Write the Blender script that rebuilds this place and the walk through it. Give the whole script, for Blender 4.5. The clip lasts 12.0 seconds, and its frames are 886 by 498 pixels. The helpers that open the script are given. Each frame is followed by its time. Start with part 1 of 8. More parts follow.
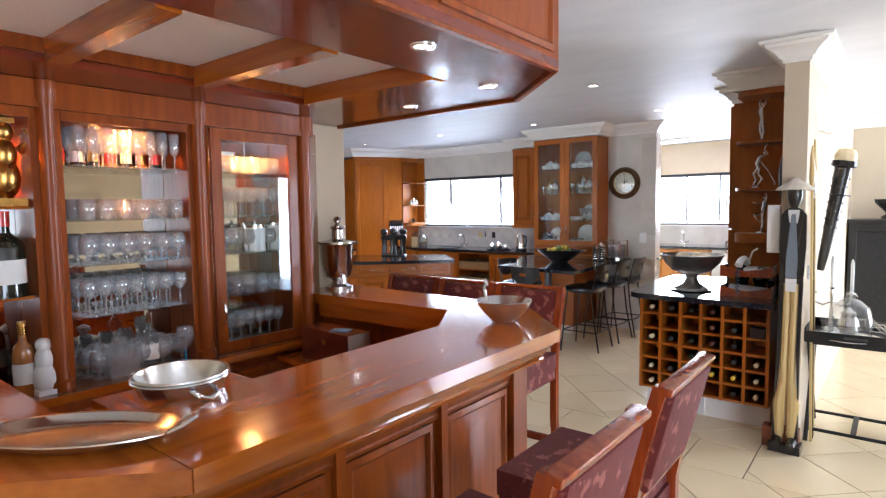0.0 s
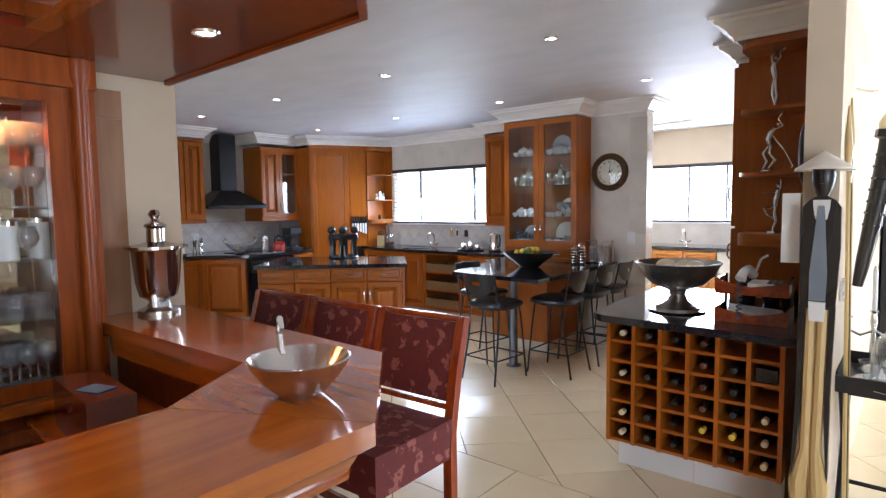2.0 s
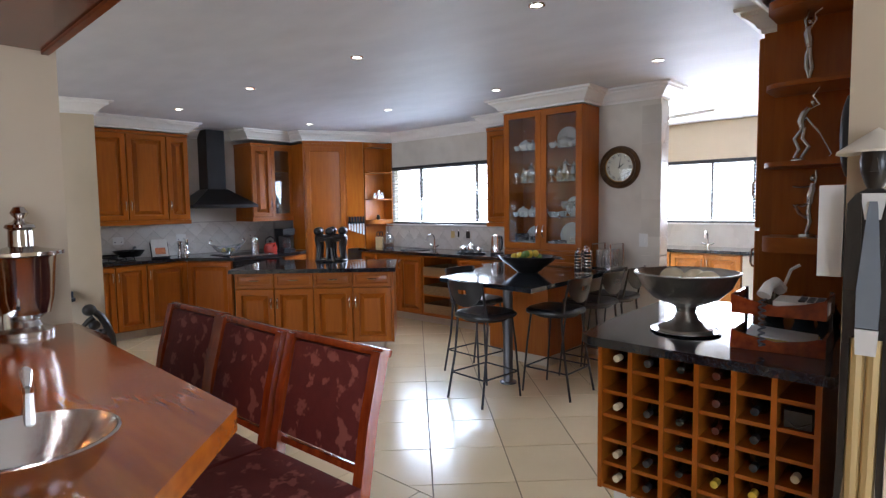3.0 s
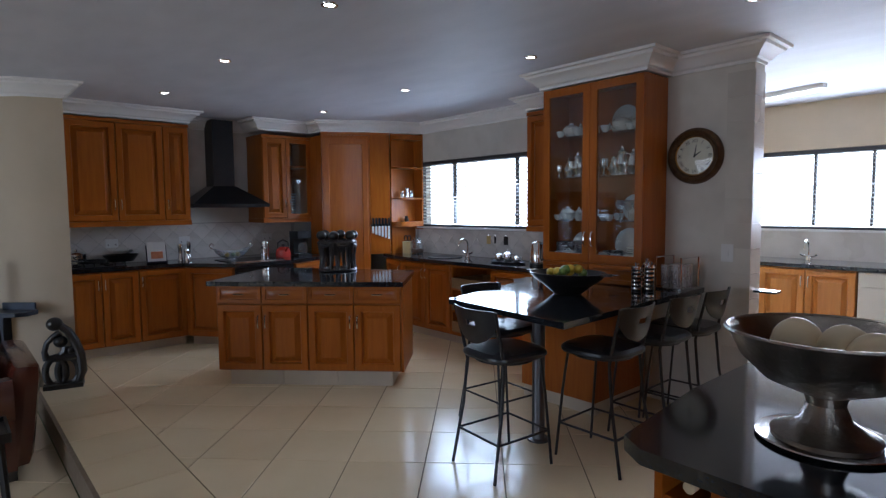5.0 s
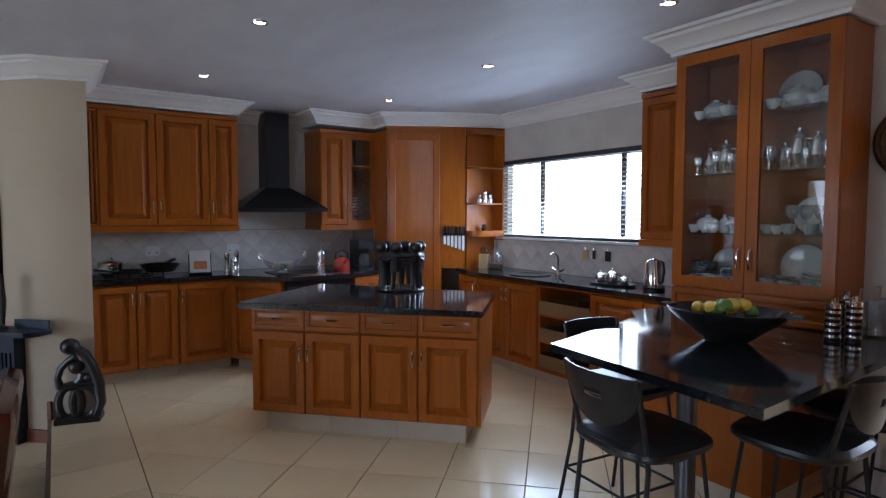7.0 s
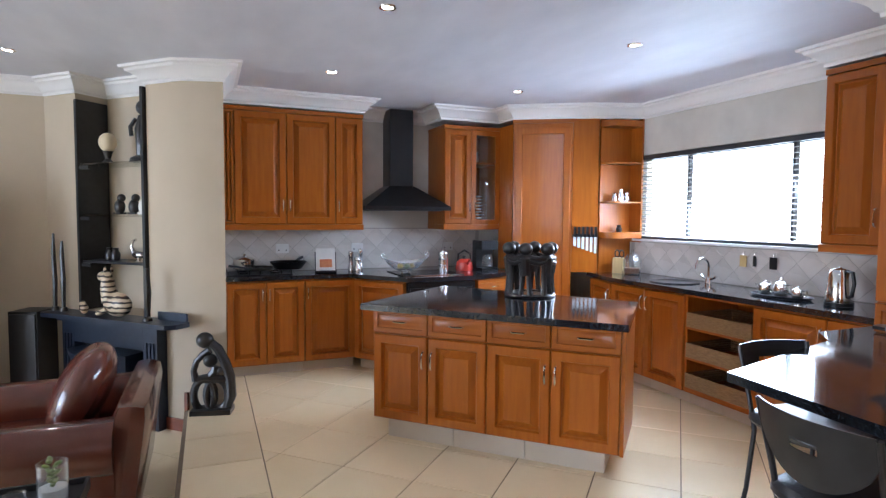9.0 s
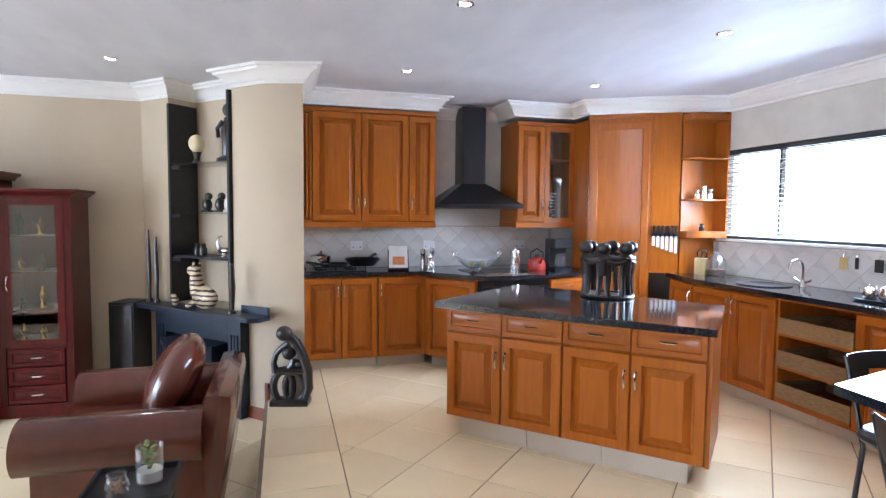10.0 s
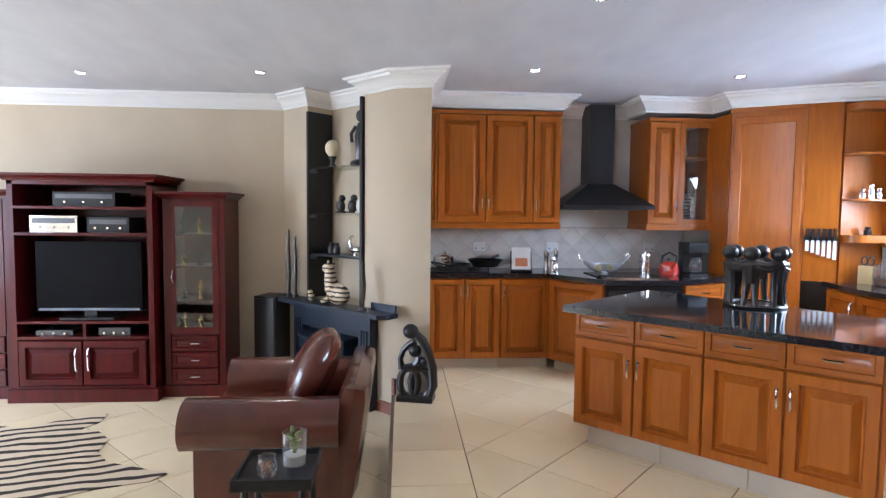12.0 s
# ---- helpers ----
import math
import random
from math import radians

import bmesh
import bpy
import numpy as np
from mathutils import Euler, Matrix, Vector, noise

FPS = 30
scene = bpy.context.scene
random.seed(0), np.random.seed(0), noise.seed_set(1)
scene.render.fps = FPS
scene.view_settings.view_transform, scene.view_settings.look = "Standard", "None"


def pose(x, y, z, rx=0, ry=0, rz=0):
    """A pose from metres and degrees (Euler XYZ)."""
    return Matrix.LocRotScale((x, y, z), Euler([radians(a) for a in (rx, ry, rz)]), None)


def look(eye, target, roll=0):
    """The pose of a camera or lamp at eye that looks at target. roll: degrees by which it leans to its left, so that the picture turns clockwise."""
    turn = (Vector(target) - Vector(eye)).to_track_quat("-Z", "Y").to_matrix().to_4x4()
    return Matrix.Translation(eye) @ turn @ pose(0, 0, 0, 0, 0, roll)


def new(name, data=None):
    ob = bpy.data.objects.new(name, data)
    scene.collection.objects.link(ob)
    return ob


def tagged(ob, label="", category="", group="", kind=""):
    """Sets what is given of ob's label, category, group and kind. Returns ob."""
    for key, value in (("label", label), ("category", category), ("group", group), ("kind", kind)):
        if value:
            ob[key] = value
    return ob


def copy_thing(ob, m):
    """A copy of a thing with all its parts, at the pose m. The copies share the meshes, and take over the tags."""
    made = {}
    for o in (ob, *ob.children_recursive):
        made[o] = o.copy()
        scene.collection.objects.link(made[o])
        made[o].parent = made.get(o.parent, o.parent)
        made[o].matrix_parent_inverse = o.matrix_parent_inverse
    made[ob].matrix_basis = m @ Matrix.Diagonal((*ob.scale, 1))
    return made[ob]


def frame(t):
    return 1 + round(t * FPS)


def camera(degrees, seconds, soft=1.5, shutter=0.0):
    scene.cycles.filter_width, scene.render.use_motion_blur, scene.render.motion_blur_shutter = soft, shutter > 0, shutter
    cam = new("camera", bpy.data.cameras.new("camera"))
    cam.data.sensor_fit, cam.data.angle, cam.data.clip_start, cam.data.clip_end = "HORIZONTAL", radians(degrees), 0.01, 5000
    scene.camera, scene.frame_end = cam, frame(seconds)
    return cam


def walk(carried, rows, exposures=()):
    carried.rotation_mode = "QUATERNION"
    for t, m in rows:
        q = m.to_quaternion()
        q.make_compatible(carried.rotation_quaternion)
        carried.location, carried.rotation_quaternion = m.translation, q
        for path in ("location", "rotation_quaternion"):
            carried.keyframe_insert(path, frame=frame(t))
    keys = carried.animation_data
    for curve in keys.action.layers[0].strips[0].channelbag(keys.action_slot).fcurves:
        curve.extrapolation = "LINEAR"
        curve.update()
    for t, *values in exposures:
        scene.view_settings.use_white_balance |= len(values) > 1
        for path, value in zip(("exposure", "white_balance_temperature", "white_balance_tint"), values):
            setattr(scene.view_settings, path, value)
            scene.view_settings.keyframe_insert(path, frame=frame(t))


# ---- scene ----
cam = camera(75.8, 12.0, soft=1.3)
PATH = [
    (0, (-0.022, 1.098, 1.542), (-1.269, 2.655, 1.398), -0.8),
    (0.5, (-0.065, 1.393, 1.533), (-1.313, 2.948, 1.383), -0.9),
    (1, (-0.115, 1.726, 1.522), (-1.368, 3.277, 1.373), -0.9),
    (1.5, (-0.159, 2.044, 1.515), (-1.423, 3.587, 1.363), -0.9),
    (2, (-0.219, 2.358, 1.499), (-1.496, 3.890, 1.346), -0.8),
    (2.5, (-0.275, 2.655, 1.487), (-1.579, 4.164, 1.337), -0.8),
    (3, (-0.325, 2.972, 1.479), (-1.666, 4.449, 1.329), -0.8),
    (5, (-0.829, 4.020, 1.468), (-2.326, 5.339, 1.324), -0.5),
    (5.5, (-1.057, 4.185, 1.471), (-2.58, 5.475, 1.337), -0.35),
    (6, (-1.288, 4.363, 1.463), (-2.857, 5.597, 1.337), -0.15),
    (6.5, (-1.503, 4.515, 1.459), (-3.113, 5.694, 1.334), 0.0),
    (7, (-1.710, 4.628, 1.450), (-3.362, 5.75, 1.337), 0.1),
    (9, (-2.036, 4.713, 1.438), (-3.881, 5.476, 1.325), 0.4),
    (9.5, (-2.060, 4.699, 1.438), (-3.947, 5.354, 1.319), 0.45),
    (10, (-2.076, 4.680, 1.440), (-3.997, 5.220, 1.317), 0.5),
    (10.5, (-2.091, 4.660, 1.441), (-4.036, 5.107, 1.316), 0.55),
    (11, (-2.099, 4.640, 1.442), (-4.067, 4.973, 1.316), 0.6),
    (11.5, (-2.108, 4.622, 1.444), (-4.089, 4.861, 1.314), 0.6),
    (12, (-2.111, 4.605, 1.443), (-4.102, 4.751, 1.319), 0.6),
]
STOPS = [(0, 0.70), (0.5, 0.80), (1, 0.78), (2, 0.58), (3, 0.27), (5, -0.62), (6, -0.66), (6.5, -0.58), (7, -0.36), (7.2, -0.24), (8.8, 0.82), (9.5, 1.12), (10, 1.32), (11.5, 1.27), (12, 1.10)]
EXPOSURES = [(t, s, 5700 if t < 4 else (5350 if t < 8 else 5450), 14) for t, s in STOPS]
walk(cam, [(t, look(eye, target, roll)) for t, eye, target, roll in PATH], EXPOSURES)

# ---- light ----
world = bpy.data.worlds.new("sky")
scene.world = world
world.use_nodes = True
wn = world.node_tree
sky = wn.nodes.new("ShaderNodeTexSky")
sky.sky_type, sky.sun_disc = "NISHITA", False
sky.sun_elevation, sky.sun_rotation = radians(48), radians(200)
wn.links.new(sky.outputs[0], wn.nodes["Background"].inputs[0])
wn.nodes["Background"].inputs[1].default_value = 0.12
sun = new("sun", bpy.data.lights.new("sun", "SUN"))
sun.data.energy, sun.data.angle, sun.data.color = 3.0, radians(0.6), (1, 0.95, 0.88)
sun.matrix_world = look((0, 0, 20), (-3, 8, 6))


def area(name, eye, target, w, h, power, color=(0.9, 0.95, 1.0)):
    lamp = bpy.data.lights.new(name, "AREA")
    lamp.shape, lamp.size, lamp.size_y, lamp.energy, lamp.color = "RECTANGLE", w, h, power, color
    ob = new(name, lamp)
    ob.matrix_world = look(eye, target)
    return ob


area("window_light", (-5.56, 8.70, 1.64), (-5.2, 5.2, -0.6), 1.3, 0.75, 46, (0.78, 0.89, 1.0))
area("scullery_window_light", (-2.4, 10.83, 1.64), (-2.4, 5, 1.2), 2.0, 0.8, 90)
area("dining_door_light", (3.45, 8.3, 1.25), (-0.4, 6.8, 1.0), 1.6, 2.1, 195)
area("patio_door_light", (3.45, 0.4, 1.25), (-2, 2.6, 0.9), 2.4, 2.1, 105)
area("lounge_door_light", (-5.0, -0.95, 1.1), (-5.4, 3.4, -0.8), 3.0, 2.2, 100)


# ---- materials ----
def material(name, c1, c2=None, rough=0.5, metal=0.0, stretch=(1, 1, 1), size=6.0, detail=5, bump=0.0, bumpsize=60.0,
             coat=0.0, spread=0.5, rough_var=0.08, speck=None, rand=0.06, glow=0.0, sheen=0.0, fleck=None):
    m = bpy.data.materials.new(name)
    m.use_nodes = True
    n, l = m.node_tree.nodes, m.node_tree.links
    b = n["Principled BSDF"]
    tc, info, mp = n.new("ShaderNodeTexCoord"), n.new("ShaderNodeObjectInfo"), n.new("ShaderNodeMapping")
    l.new(tc.outputs["Object"], mp.inputs[0])
    mul = n.new("ShaderNodeMath")
    mul.operation = "MULTIPLY"
    mul.inputs[1].default_value = 17.0
    l.new(info.outputs["Random"], mul.inputs[0])
    l.new(mul.outputs[0], mp.inputs["Location"])
    mp.inputs["Scale"].default_value = stretch
    no = n.new("ShaderNodeTexNoise")
    no.inputs["Scale"].default_value, no.inputs["Detail"].default_value = size, detail
    l.new(mp.outputs[0], no.inputs["Vector"])
    ramp = n.new("ShaderNodeValToRGB")
    ramp.color_ramp.elements[0].position, ramp.color_ramp.elements[1].position = 0.5 - spread / 2, 0.5 + spread / 2
    ramp.color_ramp.elements[0].color = (*c1, 1)
    ramp.color_ramp.elements[1].color = (*(c2 or [min(1, c * 1.12) for c in c1]), 1)
    l.new(no.outputs["Fac"], ramp.inputs[0])
    out = ramp.outputs[0]
    # a slow second variation over the whole surface
    big = n.new("ShaderNodeTexNoise")
    big.inputs["Scale"].default_value, big.inputs["Detail"].default_value = 1.3, 3
    l.new(tc.outputs["Object"], big.inputs["Vector"])
    val = n.new("ShaderNodeMapRange")
    val.inputs[3].default_value, val.inputs[4].default_value = 1 - rand * 1.6, 1 + rand * 1.6
    l.new(big.outputs["Fac"], val.inputs[0])
    per = n.new("ShaderNodeMapRange")
    per.inputs[3].default_value, per.inputs[4].default_value = 1 - rand, 1 + rand
    l.new(info.outputs["Random"], per.inputs[0])
    prod = n.new("ShaderNodeMath")
    prod.operation = "MULTIPLY"
    l.new(val.outputs[0], prod.inputs[0])
    l.new(per.outputs[0], prod.inputs[1])
    hsv = n.new("ShaderNodeHueSaturation")
    l.new(prod.outputs[0], hsv.inputs["Value"])
    l.new(out, hsv.inputs["Color"])
    out = hsv.outputs[0]
    if fleck:
        vo = n.new("ShaderNodeTexNoise")
        vo.inputs["Scale"].default_value, vo.inputs["Detail"].default_value = fleck[1], 3
        l.new(tc.outputs["Object"], vo.inputs["Vector"])
        st = n.new("ShaderNodeMapRange")
        st.inputs[1].default_value, st.inputs[2].default_value = fleck[2], fleck[2] + 0.06
        l.new(vo.outputs["Fac"], st.inputs[0])
        mx = n.new("ShaderNodeMix")
        mx.data_type = "RGBA"
        l.new(st.outputs[0], mx.inputs[0])
        l.new(out, mx.inputs[6])
        mx.inputs[7].default_value = (*fleck[0], 1)
        out = mx.outputs[2]
    l.new(out, b.inputs["Base Color"])
    rr = n.new("ShaderNodeMapRange")
    rr.inputs[3].default_value, rr.inputs[4].default_value = max(0.02, rough - rough_var), min(1, rough + rough_var)
    l.new(big.outputs["Fac"], rr.inputs[0])
    l.new(rr.outputs[0], b.inputs["Roughness"])
    b.inputs["Metallic"].default_value = metal
    b.inputs["Coat Weight"].default_value = coat
    b.inputs["Coat Roughness"].default_value = 0.06
    b.inputs["Sheen Weight"].default_value = sheen
    if glow:
        b.inputs["Emission Color"].default_value, b.inputs["Emission Strength"].default_value = (*c1, 1), glow
    if bump:
        bn = n.new("ShaderNodeTexNoise")
        bn.inputs["Scale"].default_value, bn.inputs["Detail"].default_value = bumpsize, 4
        l.new(mp.outputs[0], bn.inputs["Vector"])
        bp = n.new("ShaderNodeBump")
        bp.inputs["Strength"].default_value, bp.inputs["Distance"].default_value = bump, 0.01
        l.new(bn.outputs["Fac"], bp.inputs["Height"])
        l.new(bp.outputs[0], b.inputs["Normal"])
    return m


def pane_glass(name, tint=(0.95, 0.97, 0.97), gloss=0.022, power=5.0, whitening=0.0):
    m = bpy.data.materials.new(name)
    m.use_nodes = True
    n, l = m.node_tree.nodes, m.node_tree.links
    n.remove(n["Principled BSDF"])
    tr, gl, mix, lw = (n.new("ShaderNodeBsdfTransparent"), n.new("ShaderNodeBsdfGlossy"), n.new("ShaderNodeMixShader"), n.new("ShaderNodeLayerWeight"))
    pw, fr = n.new("ShaderNodeMath"), n.new("ShaderNodeMapRange")
    pw.operation, pw.inputs[1].default_value = "POWER", power
    lw.inputs[0].default_value = 0.5
    l.new(lw.outputs["Facing"], pw.inputs[0])
    l.new(pw.outputs[0], fr.inputs[0])
    fr.inputs[3].default_value, fr.inputs[4].default_value = gloss, 0.9
    tr.inputs[0].default_value = (*tint, 1)
    gl.inputs["Roughness"].default_value = 0.02
    l.new(fr.outputs[0], mix.inputs[0])
    l.new(tr.outputs[0], mix.inputs[1])
    l.new(gl.outputs[0], mix.inputs[2])
    if whitening:  # milky scatter of cut glass, whitened further to imitate bright reflections
        tl, mh = n.new("ShaderNodeBsdfDiffuse"), n.new("ShaderNodeMixShader")
        tl.inputs[0].default_value = (0.85, 0.87, 0.9, 1)
        mh.inputs[0].default_value = whitening
        l.new(mix.outputs[0], mh.inputs[1])
        l.new(tl.outputs[0], mh.inputs[2])
        mix = mh
    l.new(mix.outputs[0], n["Material Output"].inputs[0])
    return m


def emitter(name, color, strength):
    m = bpy.data.materials.new(name)
    m.use_nodes = True
    b = m.node_tree.nodes["Principled BSDF"]
    b.inputs["Base Color"].default_value = (*color, 1)
    b.inputs["Emission Color"].default_value, b.inputs["Emission Strength"].default_value = (*color, 1), strength
    return m


OAK = material("kitchen_wood", (0.28, 0.066, 0.0042), (0.41, 0.126, 0.0095), 0.30, 0, (14, 14, 1.2), 3.0, 6, 0.05, 20, 0.08, 0.75, 0.06, rand=0.07)
OAKH = material("kitchen_wood_crosswise", (0.27, 0.064, 0.0042), (0.40, 0.123, 0.0095), 0.34, 0, (1.2, 14, 14), 3.0, 6, 0.06, 20, 0.25, 0.55, 0.06, rand=0.07)
MAHOG = material("bar_wood", (0.16, 0.029, 0.003), (0.29, 0.067, 0.006), 0.36, 0, (12, 12, 1.1), 2.6, 6, 0.04, 18, 0.12, 0.55, 0.05, rand=0.06)
MAHOGX = material("bar_wood_lengthwise", (0.255, 0.055, 0.004), (0.43, 0.122, 0.009), 0.13, 0, (9, 0.9, 12), 2.6, 6, 0.03, 18, 0.5, 0.55, 0.05, rand=0.05)
MAHOGY = material("bar_wood_across", (0.255, 0.055, 0.004), (0.43, 0.122, 0.009), 0.13, 0, (0.9, 9, 12), 2.6, 6, 0.03, 18, 0.5, 0.55, 0.05, rand=0.05)
CHERRY = material("dark_cherry_wood", (0.045, 0.0018, 0.0024), (0.088, 0.0040, 0.0047), 0.32, 0, (10, 10, 1.2), 2.5, 6, 0.04, 20, 0.12, 0.5, 0.05)
PINE = material("scullery_wood", (0.55, 0.21, 0.035), (0.66, 0.29, 0.06), 0.35, 0, (14, 14, 1.2), 3, 6, 0.05, 20, 0.2, 0.5, 0.05)
CHAIRWOOD = material("chair_wood", (0.15, 0.020, 0.006), (0.30, 0.055, 0.010), 0.26, 0, (14, 14, 1.3), 2.8, 6, 0.04, 20, 0.5, 0.5, 0.05)
EBONY = material("black_carved_wood", (0.010, 0.009, 0.009), (0.02, 0.017, 0.015), 0.3, 0, (6, 6, 2), 4, 5, 0.12, 30, 0.2, 0.5, 0.1)
BLACKPAINT = material("black_painted_wood", (0.012, 0.012, 0.013), (0.02, 0.02, 0.022), 0.38, 0, (4, 4, 4), 5, 4, 0.05, 40, 0.1)
BLUEBLACK = material("blue_black_cast_iron", (0.012, 0.018, 0.032), (0.02, 0.03, 0.05), 0.34, 0.3, (3, 3, 3), 8, 4, 0.12, 60)
GRANITE = material("black_granite", (0.008, 0.010, 0.013), (0.018, 0.022, 0.028), 0.1, 0, (1, 1, 1), 55, 6, 0, 40, 0.3, 0.3, 0.03, fleck=((0.06, 0.07, 0.085), 180, 0.62))
WALL = material("cream_wall_paint", (0.53, 0.445, 0.320), (0.60, 0.507, 0.375), 0.75, 0, (1, 1, 1), 2.2, 6, 0.16, 9, 0, 0.5, 0.06, rand=0.03)
SPONGED = material("sponged_wall_paint", (0.575, 0.55, 0.49), (0.69, 0.665, 0.60), 0.6, 0, (1, 1, 1), 3.2, 8, 0.12, 10, 0, 0.35, 0.08, rand=0.04)
CEIL = material("ceiling_paint", (0.585, 0.59, 0.64), (0.675, 0.68, 0.73), 0.62, 0, (1, 2.2, 1), 2.2, 8, 0.06, 20, 0, 0.5, 0.06, rand=0.015)
CORNICE = material("white_plaster_moulding", (0.80, 0.79, 0.77), (0.84, 0.83, 0.81), 0.5, 0, (1, 1, 1), 3, 4, 0.03, 30, rand=0.02)
TILE = material("beige_porcelain_tile", (0.79, 0.65, 0.41), (0.86, 0.73, 0.49), 0.2, 0, (1, 1, 1), 2.0, 7, 0.02, 12, 0.15, 0.5, 0.07, rand=0.035)
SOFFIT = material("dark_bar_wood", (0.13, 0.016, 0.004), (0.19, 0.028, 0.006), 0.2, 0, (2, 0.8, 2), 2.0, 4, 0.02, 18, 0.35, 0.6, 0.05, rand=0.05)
PALEGROUT = material("pale_grout", (0.40, 0.375, 0.335), (0.47, 0.44, 0.40), 0.9, 0, (1, 1, 1), 20, 4)
SCONCE = emitter("lit_sconce_glass", (1.0, 0.97, 0.9), 1.6)
GROUT = material("grey_brown_grout", (0.20, 0.155, 0.10), (0.26, 0.20, 0.14), 0.9, 0, (1, 1, 1), 20, 4, 0.1, 80)
PLINTHT = material("plinth_tile", (0.55, 0.475, 0.37), (0.63, 0.56, 0.45), 0.3, 0, (1, 1, 1), 3, 6, 0.02, 12, rand=0.04)
SPLASH = material("splashback_tile", (0.58, 0.545, 0.50), (0.68, 0.645, 0.60), 0.28, 0, (1, 1, 1), 5, 7, 0.03, 20, rand=0.05)
SKIRT = material("skirting_wood", (0.15, 0.035, 0.016), (0.22, 0.06, 0.025), 0.3, 0, (2, 2, 10), 3, 5, 0.04, 20, 0.3)
BLACKMETAL = material("black_steel", (0.010, 0.010, 0.011), (0.016, 0.016, 0.017), 0.32, 0.4, (1, 1, 1), 8, 3, 0.02, 40)
GREYMETAL = material("grey_coated_steel", (0.085, 0.085, 0.09), (0.11, 0.11, 0.115), 0.36, 0.7, (1, 1, 1), 10, 3, 0.02, 60)
CHROME = material("polished_steel", (0.72, 0.72, 0.72), (0.78, 0.78, 0.77), 0.12, 1.0, (1, 1, 1), 5, 3, rough_var=0.05)
OLDSILVER = material("tarnished_silver", (0.42, 0.385, 0.35), (0.56, 0.52, 0.48), 0.14, 1.0, (1, 1, 1), 7, 5, 0.04, 30, rough_var=0.06)
SILVER = material("silver_plate", (0.62, 0.61, 0.59), (0.74, 0.73, 0.71), 0.24, 1.0, (1, 1, 1), 7, 5, 0.05, 30, rough_var=0.08)
PEWTER = material("beaten_pewter", (0.33, 0.31, 0.28), (0.50, 0.475, 0.43), 0.30, 1.0, (1, 1, 1), 14, 6, 0.35, 45, rough_var=0.1)
GOLD = material("gilt", (0.55, 0.30, 0.07), (0.68, 0.41, 0.12), 0.28, 1.0, (1, 1, 1), 9, 4, 0.1, 40)
LEATHER = material("burgundy_leather", (0.070, 0.016, 0.010), (0.125, 0.030, 0.017), 0.20, 0, (1, 1, 1), 4, 6, 0.10, 110, 0.45, 0.5, 0.08)
VINYL = material("black_vinyl", (0.010, 0.011, 0.013), (0.018, 0.019, 0.022), 0.3, 0, (1, 1, 1), 5, 4, 0.08, 120)
FABRIC = material("burgundy_damask", (0.085, 0.008, 0.007), (0.12, 0.013, 0.010), 0.8, 0, (1, 1, 1), 30, 4, 0.2, 300, 0, 0.5, 0.05, sheen=0.0, fleck=((0.24, 0.075, 0.055), 21, 0.58))
WHITE = material("white_enamel", (0.72, 0.72, 0.70), (0.78, 0.78, 0.76), 0.3, 0, (1, 1, 1), 4, 3, rand=0.02)
CHINA = material("white_china", (0.70, 0.69, 0.66), (0.76, 0.75, 0.72), 0.15, 0, (1, 1, 1), 6, 3, coat=0.4, rand=0.03)
CREAM = material("cream_wax", (0.72, 0.60, 0.38), (0.78, 0.67, 0.46), 0.5, 0, (1, 1, 1), 6, 3)

PANE = pane_glass("pane", gloss=0.06)
CLEAR = pane_glass("clear_glass", (0.95, 0.96, 0.96), 0.05, 2.6, 0.03)
CRYSTAL = pane_glass("crystal", (0.95, 0.96, 0.97), 0.16, 1.8, 0.17)
BOTTLE = material("dark_bottle_glass", (0.008, 0.011, 0.008), (0.014, 0.018, 0.012), 0.08, 0, (1, 1, 1), 5, 3, coat=0.5)
MIRROR = material("mirror", (0.62, 0.60, 0.56), (0.65, 0.63, 0.59), 0.03, 1.0, rough_var=0.01, rand=0.0)
SPOT = emitter("halogen_bulb", (1.0, 0.92, 0.78), 25.0)
TUBE = emitter("fluorescent_tube", (1.0, 0.98, 0.95), 6.0)
OUTSIDE = emitter("bright_outdoors", (0.93, 0.97, 1.0), 6.0)
BLIND = material("white_blind_slat", (0.70, 0.70, 0.69), (0.75, 0.75, 0.74), 0.45)
ALU = material("dark_window_frame", (0.045, 0.045, 0.048), (0.06, 0.06, 0.064), 0.4, 0.3)
RED = material("red_enamel", (0.45, 0.03, 0.02), (0.52, 0.05, 0.03), 0.18, 0, coat=0.5)
YELLOW = material("lemon_skin", (0.62, 0.42, 0.03), (0.70, 0.52, 0.06), 0.45, 0, bump=0.15, bumpsize=70)
GREEN = material("lime_skin", (0.09, 0.16, 0.02), (0.15, 0.24, 0.04), 0.4, 0, bump=0.15, bumpsize=70)
WICKER = material("wicker", (0.20, 0.12, 0.05), (0.34, 0.22, 0.10), 0.7, 0, (1, 1, 5), 30, 4, 0.7, 60, rand=0.08)
PAPER = material("printed_paper", (0.66, 0.64, 0.60), (0.74, 0.72, 0.68), 0.6)
BLUE = material("blue_card", (0.05, 0.14, 0.32), (0.07, 0.19, 0.40), 0.5)
SCREEN = material("dark_screen", (0.006, 0.006, 0.008), (0.008, 0.008, 0.01), 0.2, 0)
SCREEN.node_tree.nodes["Principled BSDF"].inputs["Specular IOR Level"].default_value = 0.06
YELLOWWOOD = material("pale_bamboo", (0.50, 0.35, 0.13), (0.62, 0.46, 0.2), 0.45, 0, (16, 16, 1), 3, 5, 0.1, 20)
STRAW = material("straw", (0.62, 0.56, 0.46), (0.72, 0.67, 0.57), 0.8)
